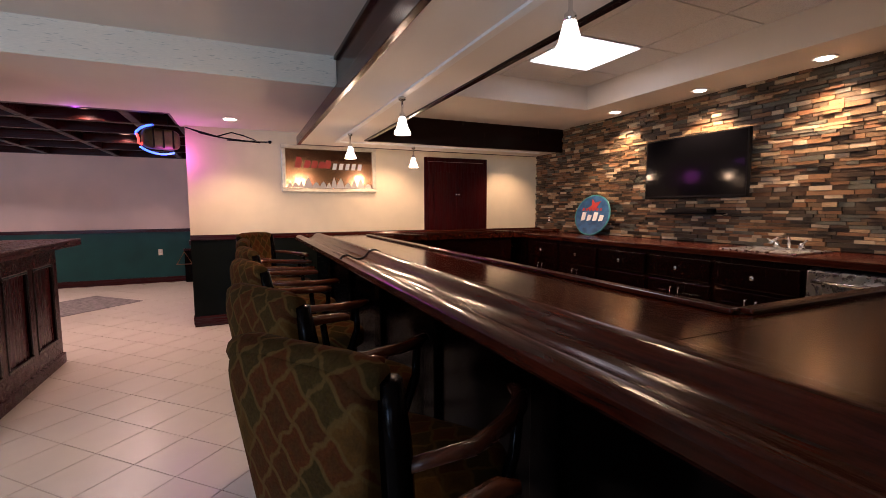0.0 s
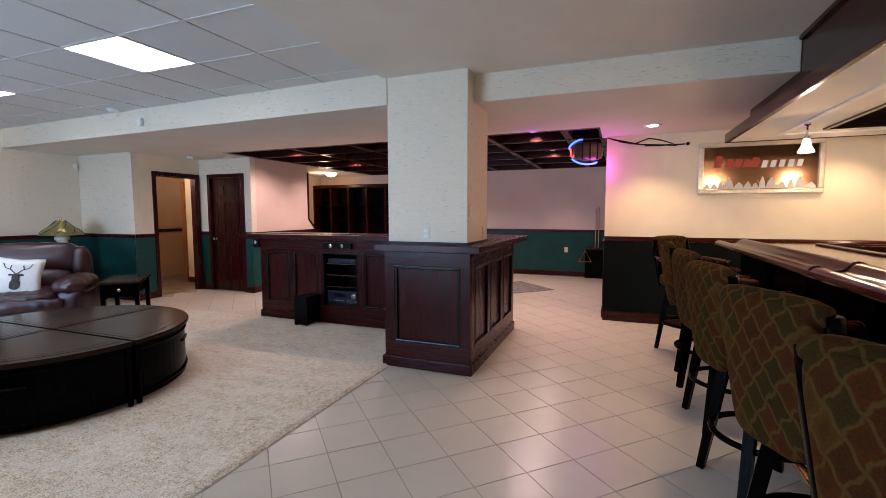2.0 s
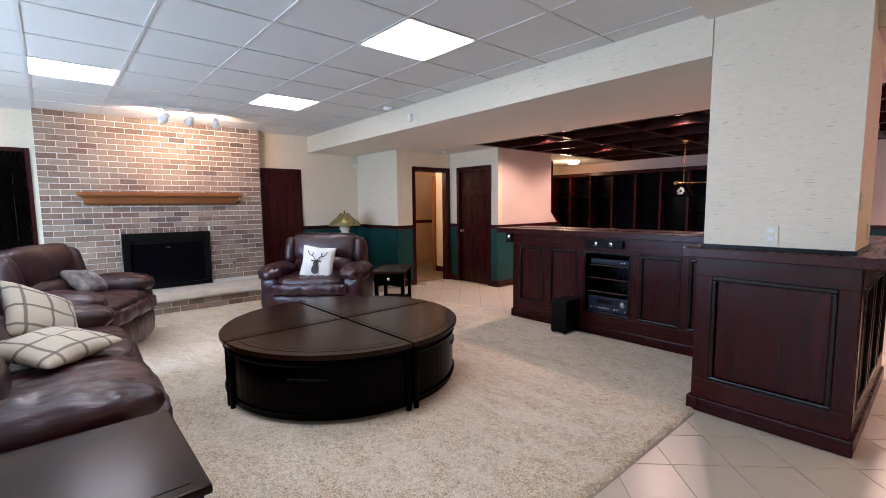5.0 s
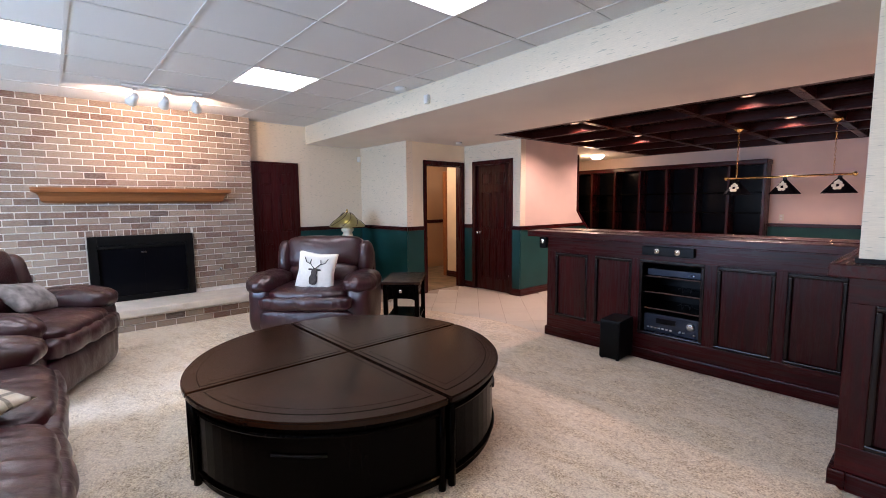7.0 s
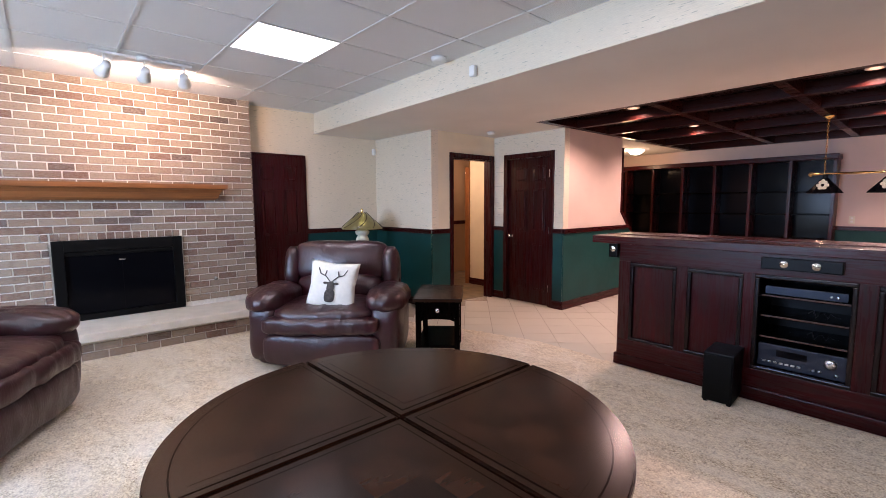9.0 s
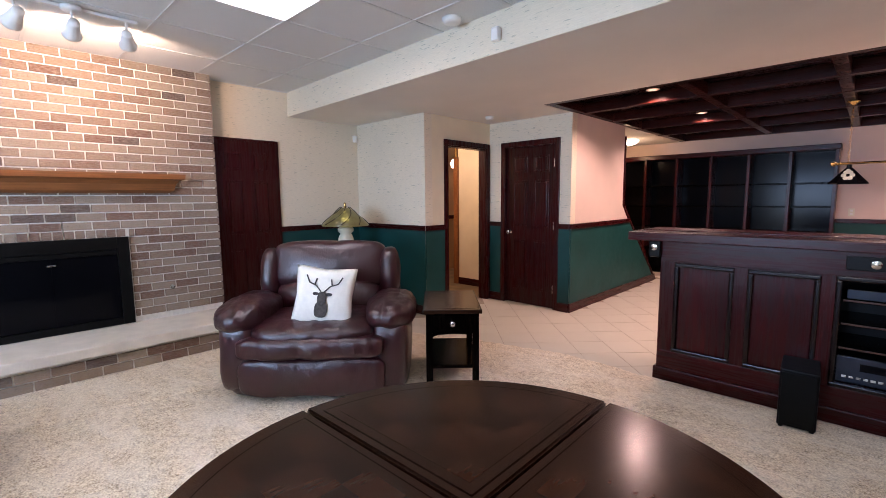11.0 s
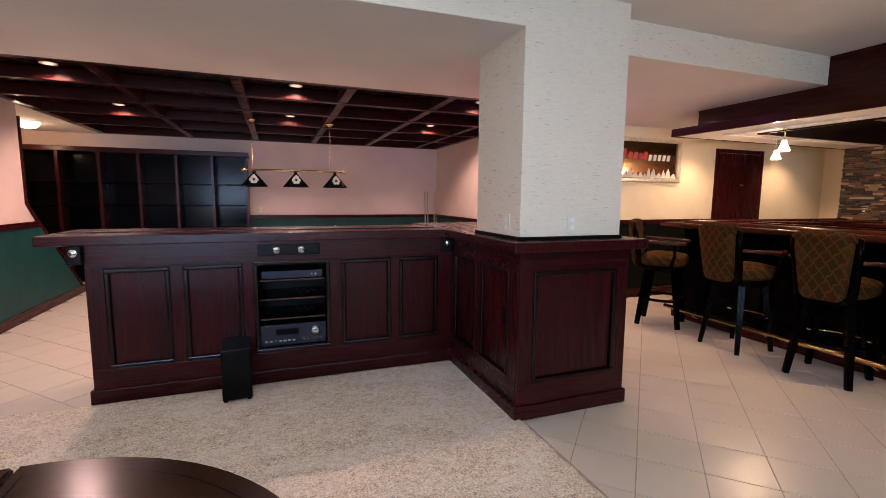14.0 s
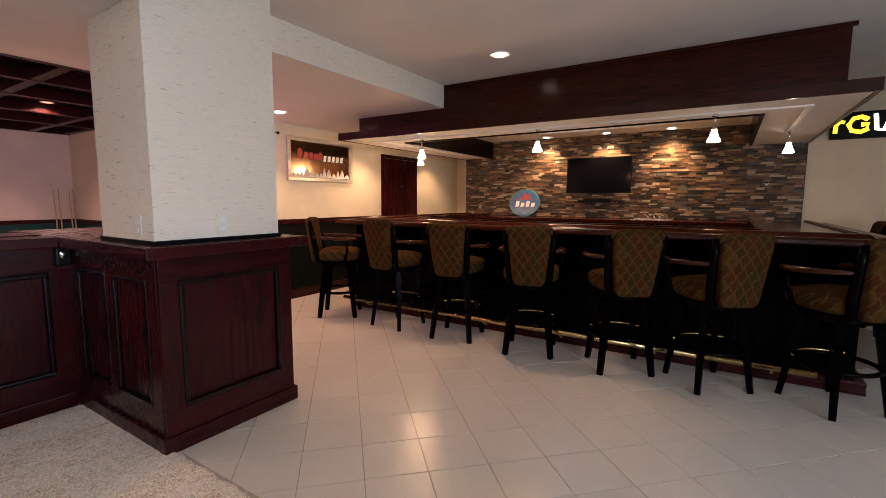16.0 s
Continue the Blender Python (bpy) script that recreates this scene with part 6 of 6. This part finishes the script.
for q in range(4):
    def wedge(r, gap, z0, z1, n=20):
        bm = bmesh.new()
        a0 = math.pi / 2 * q
        cx, cy = gap * (math.cos(a0) - math.sin(a0)), gap * (math.sin(a0) + math.cos(a0))
        pts = [(cx, cy)]
        for k in range(n + 1):
            d = math.asin(gap / r)
            a = a0 + d + (math.pi / 2 - 2 * d) * k / n
            pts.append((r * math.cos(a), r * math.sin(a)))
        prism(bm, pts, z0, z1, "z")
        return bm
    bm = wedge(CR, 0.006, CH - 0.055, CH - 0.02)
    bmesh.ops.bevel(bm, geom=[e for e in bm.edges], offset=0.008, segments=2, affect="EDGES")
    tp = part("wedge_top", bm, TABLE_TOP, ct, "dark quarter-round top")
    bm = wedge(CR - 0.075, 0.042, CH - 0.0225, CH - 0.0193)
    part("inlay", bm, SHADED_ESPRESSO, tp, "thin dark inlay line")
    bm = wedge(CR - 0.081, 0.048, CH - 0.0225, CH - 0.0187)
    part("field", bm, TABLE_TOP, tp)
    part("veneer", wedge(CR - 0.13, 0.09, CH - 0.0186, CH - 0.0179), TABLE_FIELD, tp, "parquetry veneer field")
    body = part("drum", wedge(CR - 0.036, 0.012, 0.03, CH - 0.056), SHADED_ESPRESSO, ct)
    for z in (0.075, CH - 0.10):
        bm = bmesh.new()
        tube(bm, [((CR - 0.031) * math.cos(a), (CR - 0.031) * math.sin(a), z) for a in [math.pi / 2 * q + 0.04 + (math.pi / 2 - 0.08) * k / 16 for k in range(17)]], 0.010, 6)
        part("beading", bm, SHADED_ESPRESSO, body)
    for da in (0.035, math.pi / 2 - 0.035):
        a = math.pi / 2 * q + da
        bm = bmesh.new()
        tube(bm, [((CR - 0.028) * math.cos(a), (CR - 0.028) * math.sin(a), z) for z in (0.0, 0.2, CH - 0.06)], 0.020, 8)
        part("post", bm, SHADED_ESPRESSO, ct, "", True)
    a = math.pi / 2 * q + math.pi / 4
    bm = bmesh.new()
    tube(bm, [((CR - 0.028) * math.cos(a + k), (CR - 0.028) * math.sin(a + k), CH - 0.19) for k in (-0.14, -0.07, 0, 0.07, 0.14)], 0.007, 6)
    part("pull", bm, BLACK_IRON, body, "", True)


def end_table(m, w, d, h, label, drawer):
    t = thing("end_table", label, "end table", at=m)
    part("top", boxes((-w / 2, w / 2, -d / 2, d / 2, h - 0.03, h), bevel=0.008), TABLE_TOP, t)
    part("top_inlay", boxes((-w / 2 + 0.05, w / 2 - 0.05, -d / 2 + 0.05, d / 2 - 0.05, h - 0.001, h + 0.0015)), TABLE_FIELD, t)
    part("apron", boxes((-w / 2 + 0.05, w / 2 - 0.05, -d / 2 + 0.025, d / 2 - 0.025, h - 0.17, h - 0.031)), SHADED_ESPRESSO, t)
    for x in (-1, 1):
        for y in (-1, 1):
            bm = bmesh.new()
            cx, cy = x * (w / 2 - 0.045), y * (d / 2 - 0.045)
            box(bm, cx - 0.024, cx + 0.024, cy - 0.024, cy + 0.024, 0, h - 0.031, bevel=0.004)
            part("leg", bm, SHADED_ESPRESSO, t)
    part("lower_shelf", boxes((-w / 2 + 0.03, w / 2 - 0.03, -d / 2 + 0.03, d / 2 - 0.03, 0.14, 0.165), bevel=0.004), SHADED_ESPRESSO, t)
    if drawer:
        dr = part("drawer_front", boxes((-w / 2 + 0.075, w / 2 - 0.075, -d / 2 + 0.012, -d / 2 + 0.024, h - 0.155, h - 0.045), bevel=0.004), SHADED_ESPRESSO, t)
        bm = bmesh.new()
        lathe(bm, [(0.009, 0), (0.009, 0.01), (0.02, 0.016), (0.021, 0.026), (0.010, 0.032)], seg=18)
        bm.transform(pose(0, -d / 2 + 0.012, h - 0.10, 90, 0, 0))
        part("knob", bm, CHROME, dr, "polished chrome knob", True)
        bm = bmesh.new()
        prism(bm, [(-w / 2 + 0.07, h - 0.17), (w / 2 - 0.07, h - 0.17), (w / 2 - 0.07, h - 0.205), (w / 2 - 0.11, h - 0.19), (0, h - 0.185), (-w / 2 + 0.11, h - 0.19), (-w / 2 + 0.07, h - 0.205)], -d / 2 + 0.03, -d / 2 + 0.045, "y")
        part("scalloped_rail", bm, SHADED_ESPRESSO, t)
    return t


end_table(pose(-5.55, 3.55, 0.018, 0, 0, 45), 0.43, 0.70, 0.585, "narrow espresso chairside table with chrome-knobbed drawer", True)
end_table(pose(-2.41, 0.10, 0.018, 0, 0, 0), 0.68, 0.70, 0.585, "square dark espresso end table beside the sofa", False)
lt = end_table(pose(-7.72, 4.05, 0, 0, 0, 45), 0.5, 0.5, 0.56, "dark corner table carrying the lamp", False)
la = thing("table_lamp", "stoneware table lamp with olive pleated glass shade", "table lamp", at=pose(-7.70, 4.03, 0.562))
bm = bmesh.new()
lathe(bm, [(0.085, 0), (0.09, 0.018), (0.07, 0.04), (0.10, 0.17), (0.105, 0.28), (0.085, 0.39), (0.062, 0.435), (0.09, 0.455), (0.095, 0.49), (0.07, 0.51)], seg=32)
part("base", bm, STONEWARE, la, "cream stoneware base", True)
bm = bmesh.new()
tube(bm, [(0, 0, 0.39), (0, 0, 0.77)], 0.008, 8)
part("stem", bm, BRASS, la)
bm = bmesh.new()
lathe(bm, [(0.27, 0.525), (0.275, 0.535), (0.17, 0.645), (0.055, 0.735), (0.047, 0.735), (0.16, 0.64), (0.265, 0.525)], seg=48)
part("shade", bm, OLIVE_GLASS, la, "olive pleated shade", True)
for k in range(8):
    a = math.pi * k / 4
    bm = bmesh.new()
    tube(bm, [((0.276 - 0.22 * f) * math.cos(a + 1.1 * f), (0.276 - 0.22 * f) * math.sin(a + 1.1 * f), 0.537 + 0.20 * f + 0.010) for f in [q / 8 for q in range(9)]], 0.005, 6)
    part("rib", bm, INK, la)
bm = bmesh.new()
lathe(bm, [(0.012, 0.735), (0.02, 0.75), (0.012, 0.77), (0.018, 0.785), (0.004, 0.80)], seg=14)
part("finial", bm, BRASS, la, "", True)
lamp("table_bulb", "POINT", pose(-7.70, 4.03, 1.14), 5, (1.0, 0.72, 0.35), 0.04)
# track spots over the fireplace
ts = thing("spot_track", "white three-lamp ceiling track by the fireplace", "track light")
slab("bar", ts, TRIM_WHITE, -7.035, -7.005, 1.17, 1.90, HIGH - 0.025, HIGH - 0.005, bevel=0.003)
bm = bmesh.new()
lathe(bm, [(0.06, 0), (0.06, -0.02), (0.05, -0.028)], -7.02, 1.54, HIGH - 0.004, 24)
part("canopy", bm, TRIM_WHITE, ts, "", True)
for y in (1.265, 1.54, 1.835):
    m = look((-7.02, y, HIGH - 0.14), (-8.1, y + (y - 1.54) * 0.9, 2.15))
    bm = bmesh.new()
    lathe(bm, [(0.028, 0.075), (0.034, 0.06), (0.036, 0.02), (0.05, -0.045), (0.055, -0.07), (0.048, -0.068), (0.03, -0.02)], seg=22)
    bm.transform(m)
    hd = part("spot_head", bm, TRIM_WHITE, ts, "white spot head", True)
    bm = bmesh.new()
    lathe(bm, [(0.040, -0.055), (0.042, -0.05)], seg=18)
    bm.transform(m)
    part("lens", bm, BULB, hd)
    bm = bmesh.new()
    tube(bm, [(-7.02, y, HIGH - 0.024), (-7.02, y, HIGH - 0.10)], 0.008, 8)
    part("stem", bm, TRIM_WHITE, ts)
    lamp("spot_light", "SPOT", look(m @ Vector((0, 0, -0.08)), (-8.1, y + (y - 1.54) * 0.9, 2.44)), 36, (1.0, 0.72, 0.50), 0.03, angle=115, blend=0.8)
for name, x, y, z, r, label in (("smoke_detector", -5.41, 3.43, HIGH, 0.065, "round white smoke detector on the ceiling"), ("smoke_detector", -6.62, 5.42, LOW, 0.05, "small round white ceiling detector")):
    bm = bmesh.new()
    lathe(bm, [(r * 0.5, -0.04), (r * 0.85, -0.036), (r, -0.02), (r * 1.02, -0.0008)], x, y, z, 28)
    solo(name, bm, TRIM_WHITE, label, "smoke detector", smooth=True)
for x, y, z in ((-5.10, 3.535, 2.50), (-8.27, 4.61, 2.20)):
    solo("motion_sensor", boxes((x - 0.03, x + 0.03, y - 0.025, y + 0.02, z - 0.045, z + 0.045), bevel=0.014), TRIM_WHITE, "small white motion sensor", "sensor")

# ---- carpet ----
setting("carpet_edge", boxes((-8.3, -1.715, -3.12, 3.36, -0.005, 0.003)), GROUT, "carpet backing", "floor")
STEP = 0.026
EDGE = [(-8.3, 3.55), (-6.6, 4.05), (-5.75, 4.36), (-5.1, 4.55), (-4.3, 4.53), (-1.74, 4.53)]


def north(x):
    if x > -1.75:
        return 3.40
    for (a, b), (c, d) in zip(EDGE, EDGE[1:]):
        if a <= x <= c:
            return b + (d - b) * (x - a) / (c - a)
    return 3.4


nx, ny = int((8.28 - 1.715) / STEP), int((4.6 + 1.6) / STEP)
gx, gy = np.meshgrid(-8.28 + STEP * np.arange(nx + 1), -1.6 + STEP * np.arange(ny + 1), indexing="ij")
rng = np.random.default_rng(3)
gx2, gy2 = gx + rng.uniform(-0.010, 0.010, gx.shape), gy + rng.uniform(-0.010, 0.010, gx.shape)
gz = 0.014 + 0.007 * rng.random(gx.shape)
seam = np.abs(gx - (-6.82 + 0.16 * (gy - 1.05)) + 0.012 * np.sin(gy * 21)) < 0.021
gz = np.where(seam, 0.0035, gz)
lim = np.array([north(x) for x in gx[:, 0]])[:, None]
keep = (gy <= lim)
gy2 = np.minimum(gy2, lim + 0.006)
edge_v = ~(np.roll(keep, -1, 1) & np.roll(keep, 1, 1) & np.roll(keep, -1, 0))
edge_v[0, :] = False
gz = np.where(edge_v, 0.001, gz)
gz[-1, :] = 0.001
ids = np.arange(gx.size).reshape(gx.shape)
a, b, c, d = ids[:-1, :-1], ids[1:, :-1], ids[1:, 1:], ids[:-1, 1:]
ok = keep[:-1, :-1] & keep[1:, :-1] & keep[1:, 1:] & keep[:-1, 1:]
faces = np.stack([a[ok], b[ok], c[ok], d[ok]], 1)
me = bpy.data.meshes.new("carpet")
me.from_pydata(np.stack([gx2, gy2, gz], -1).reshape(-1, 3).tolist(), [], faces.tolist())
me.materials.append(CARPET)
me.polygons.foreach_set("use_smooth", [True] * len(me.polygons))
tagged(new("carpet", me), "pale beige shag carpet", "carpet", kind="structure")
plain_carpet = setting("carpet_south", boxes((-8.3, -1.68, -3.12, -1.6, 0.003, 0.018)), CARPET, "pale beige shag carpet by the windows", "carpet")

# ---- brick, stone and tile pieces ----


def joined(name, parts, material, parent, label=""):
    """Many boxes as one mesh, from arrays of corners."""
    v, f = [], []
    for x0, x1, y0, y1, z0, z1 in parts:
        n = len(v)
        v += [(x, y, z) for z in (z0, z1) for y in (y0, y1) for x in (x0, x1)]
        f += [tuple(n + i for i in q) for q in ((0, 2, 3, 1), (4, 5, 7, 6), (0, 1, 5, 4), (2, 6, 7, 3), (0, 4, 6, 2), (1, 3, 7, 5))]
    me = bpy.data.meshes.new(name)
    me.from_pydata(v, [], f)
    me.materials.append(material)
    ob = new(name, me)
    ob.parent = parent
    return tagged(ob, label, kind="stuff")


def unit_piece(name, dx, dy, dz, bevel, material):
    return mesh_of(name, boxes((-dx / 2, dx / 2, -dy / 2, dy / 2, -dz / 2, dz / 2), bevel=bevel), material)


random.seed(11)
BL, BH, J = 0.205, 0.064, 0.011
CO = 0.0755
full, rest, count = unit_piece("brick", 0.03, BL - J, BH, 0.003, BRICK), [], 0
row = 0
z = HIGH - 0.005 - BH / 2
while z > 0.30:
    y = FY0 + (0.0 if row % 2 else -BL / 2)
    while y < FY1 - 0.01:
        y0, y1 = max(y, FY0) + J / 2, min(y + BL, FY1 + J / 2) - J / 2
        y += BL
        if FY1 - y1 < 0.06:
            y1 = FY1
        if y1 - y0 < 0.05:
            continue
        if z + BH / 2 > OZ0 - 0.02 and z - BH / 2 < OZ1 + 0.09 and y1 > OY0 - 0.03 and y0 < OY1 + 0.03:
            if y0 < OY0 - 0.06:
                y1 = OY0 - 0.035
            elif y1 > OY1 + 0.06:
                y0 = OY1 + 0.035
            else:
                continue
            if y1 - y0 < 0.03:
                continue
        out = random.uniform(-0.002, 0.003)
        if abs(y1 - y0 - (BL - J)) < 0.002 and count < 300:
            ob = new("brick", full)
            ob.parent = fp
            ob.location = (FX - 0.014 + out, (y0 + y1) / 2, z)
            count += 1
        else:
            rest.append((FX - 0.03, FX + out, y0, y1, z - BH / 2, z + BH / 2))
    if row % 2:                 # return of the breast towards the door
        rest.append((-8.298, FX - 0.034, FY1 - 0.013, FY1 + random.uniform(-0.002, 0.002), z - BH / 2, z + BH / 2))
    else:
        for a, b in ((-8.298, -8.212), (-8.201, FX - 0.034)):
            rest.append((a, b, FY1 - 0.013, FY1 + random.uniform(-0.002, 0.002), z - BH / 2, z + BH / 2))
    row += 1
    z -= CO
y = OY0 - 0.02
while y < OY1 + 0.01:      # upright bricks over the opening
    rest.append((FX - 0.03, FX + random.uniform(0, 0.004), y, y + 0.062, OZ1 + 0.021, OZ1 + 0.087))
    y += 0.073
for r in range(2):          # front of the hearth
    y = FY0 - 0.3 + (0.1 if r else 0)
    while y < FY1:
        rest.append((-7.545, -7.52 + random.uniform(0, 0.003), y, min(y + BL - J, FY1 + 0.02), 0.02 + 0.078 * r, 0.086 + 0.078 * r))
        y += BL
joined("brick_rest", rest, BRICK, fp)

random.seed(12)
stone = setting("wall_stone", boxes((4.335, 4.46, 0.16, 5.05, 0, LOW + 0.06)), SLATE_BED, "stacked ledger stone wall behind the bar", "wall")
sizes = [(0.07, 0.024), (0.11, 0.024), (0.17, 0.024), (0.09, 0.034), (0.14, 0.034)]
shapes = {s: unit_piece("ledger_stone", 0.03, s[0] - 0.003, s[1] - 0.003, 0.002, SLATE) for s in sizes}
rest, count, z = [], 0, CZ + 0.05
while z < LOW + 0.03:
    h = random.choice((0.024, 0.024, 0.034))
    y = 0.17 + random.uniform(-0.1, 0)
    while y < 5.045:
        s = random.choice([q for q in sizes if q[1] == h])
        y0, y1 = max(y, 0.165), min(y + s[0], 5.045)
        out = random.choice((0, 0.002, 0.005, 0.009, 0.015))
        near = 2.2 < y < 4.4
        if y1 - y0 > s[0] - 0.001 and near and count < 300 and z > 1.2:
            ob = new("ledger_stone", shapes[s])
            ob.parent = stone
            ob.location = (4.325 - out, (y0 + y1) / 2, z + h / 2)
            count += 1
        elif y1 - y0 > 0.02:
            rest.append((4.31 - out, 4.34, y0 + 0.0015, y1 - 0.0015, z + 0.0015, z + h - 0.0015))
        y += s[0]
    z += h
joined("ledger_stone_rest", rest, SLATE, stone)

random.seed(13)
floor = bpy.data.objects["floor"]
P, OX, OY = 0.322, -0.663, 1.699
me_tile = mesh_of("tile", boxes((-P / 2 + 0.0028, P / 2 - 0.0028, -P / 2 + 0.0028, P / 2 - 0.0028, -0.005, 0.0), bevel=0.0012), TILE)
s2, count, v, f = math.sqrt(0.5), 0, [], []
for i in range(-60, 61):
    for j in range(-60, 61):
        x, y = OX + P * s2 * (i + j + 1), OY + P * s2 * (j - i)
        if not (-7.0 < x < 5.6 and -3.1 < y < 10.05) or (x < -1.95 and y < north(x) - 0.35) or (x < -5.8 and y > 6.2) or (1.6 < x and -0.4 < y < 5.2 and x > 1.9):
            continue
        dz = random.uniform(-0.0006, 0.0006)
        if -1.6 < x < 1.2 and -0.6 < y < 5.6 and count < 300:
            ob = new("tile", me_tile)
            ob.parent = floor
            ob.matrix_local = pose(x, y, dz, 0, 0, 45)
            count += 1
        else:
            n, h = len(v), P / 2 - 0.0028
            for zz in (-0.005, dz):
                v += [(x + s2 * (a - b), y + s2 * (a + b), zz) for a, b in ((-h, -h), (h, -h), (h, h), (-h, h))]
            f += [tuple(n + q for q in r) for r in ((3, 2, 1, 0), (4, 5, 6, 7), (0, 1, 5, 4), (1, 2, 6, 5), (2, 3, 7, 6), (3, 0, 4, 7))]
me = bpy.data.meshes.new("tile_rest")
me.from_pydata(v, [], f)
me.materials.append(TILE)
ob = new("tile_rest", me)
ob.parent = floor
tagged(ob, kind="stuff")
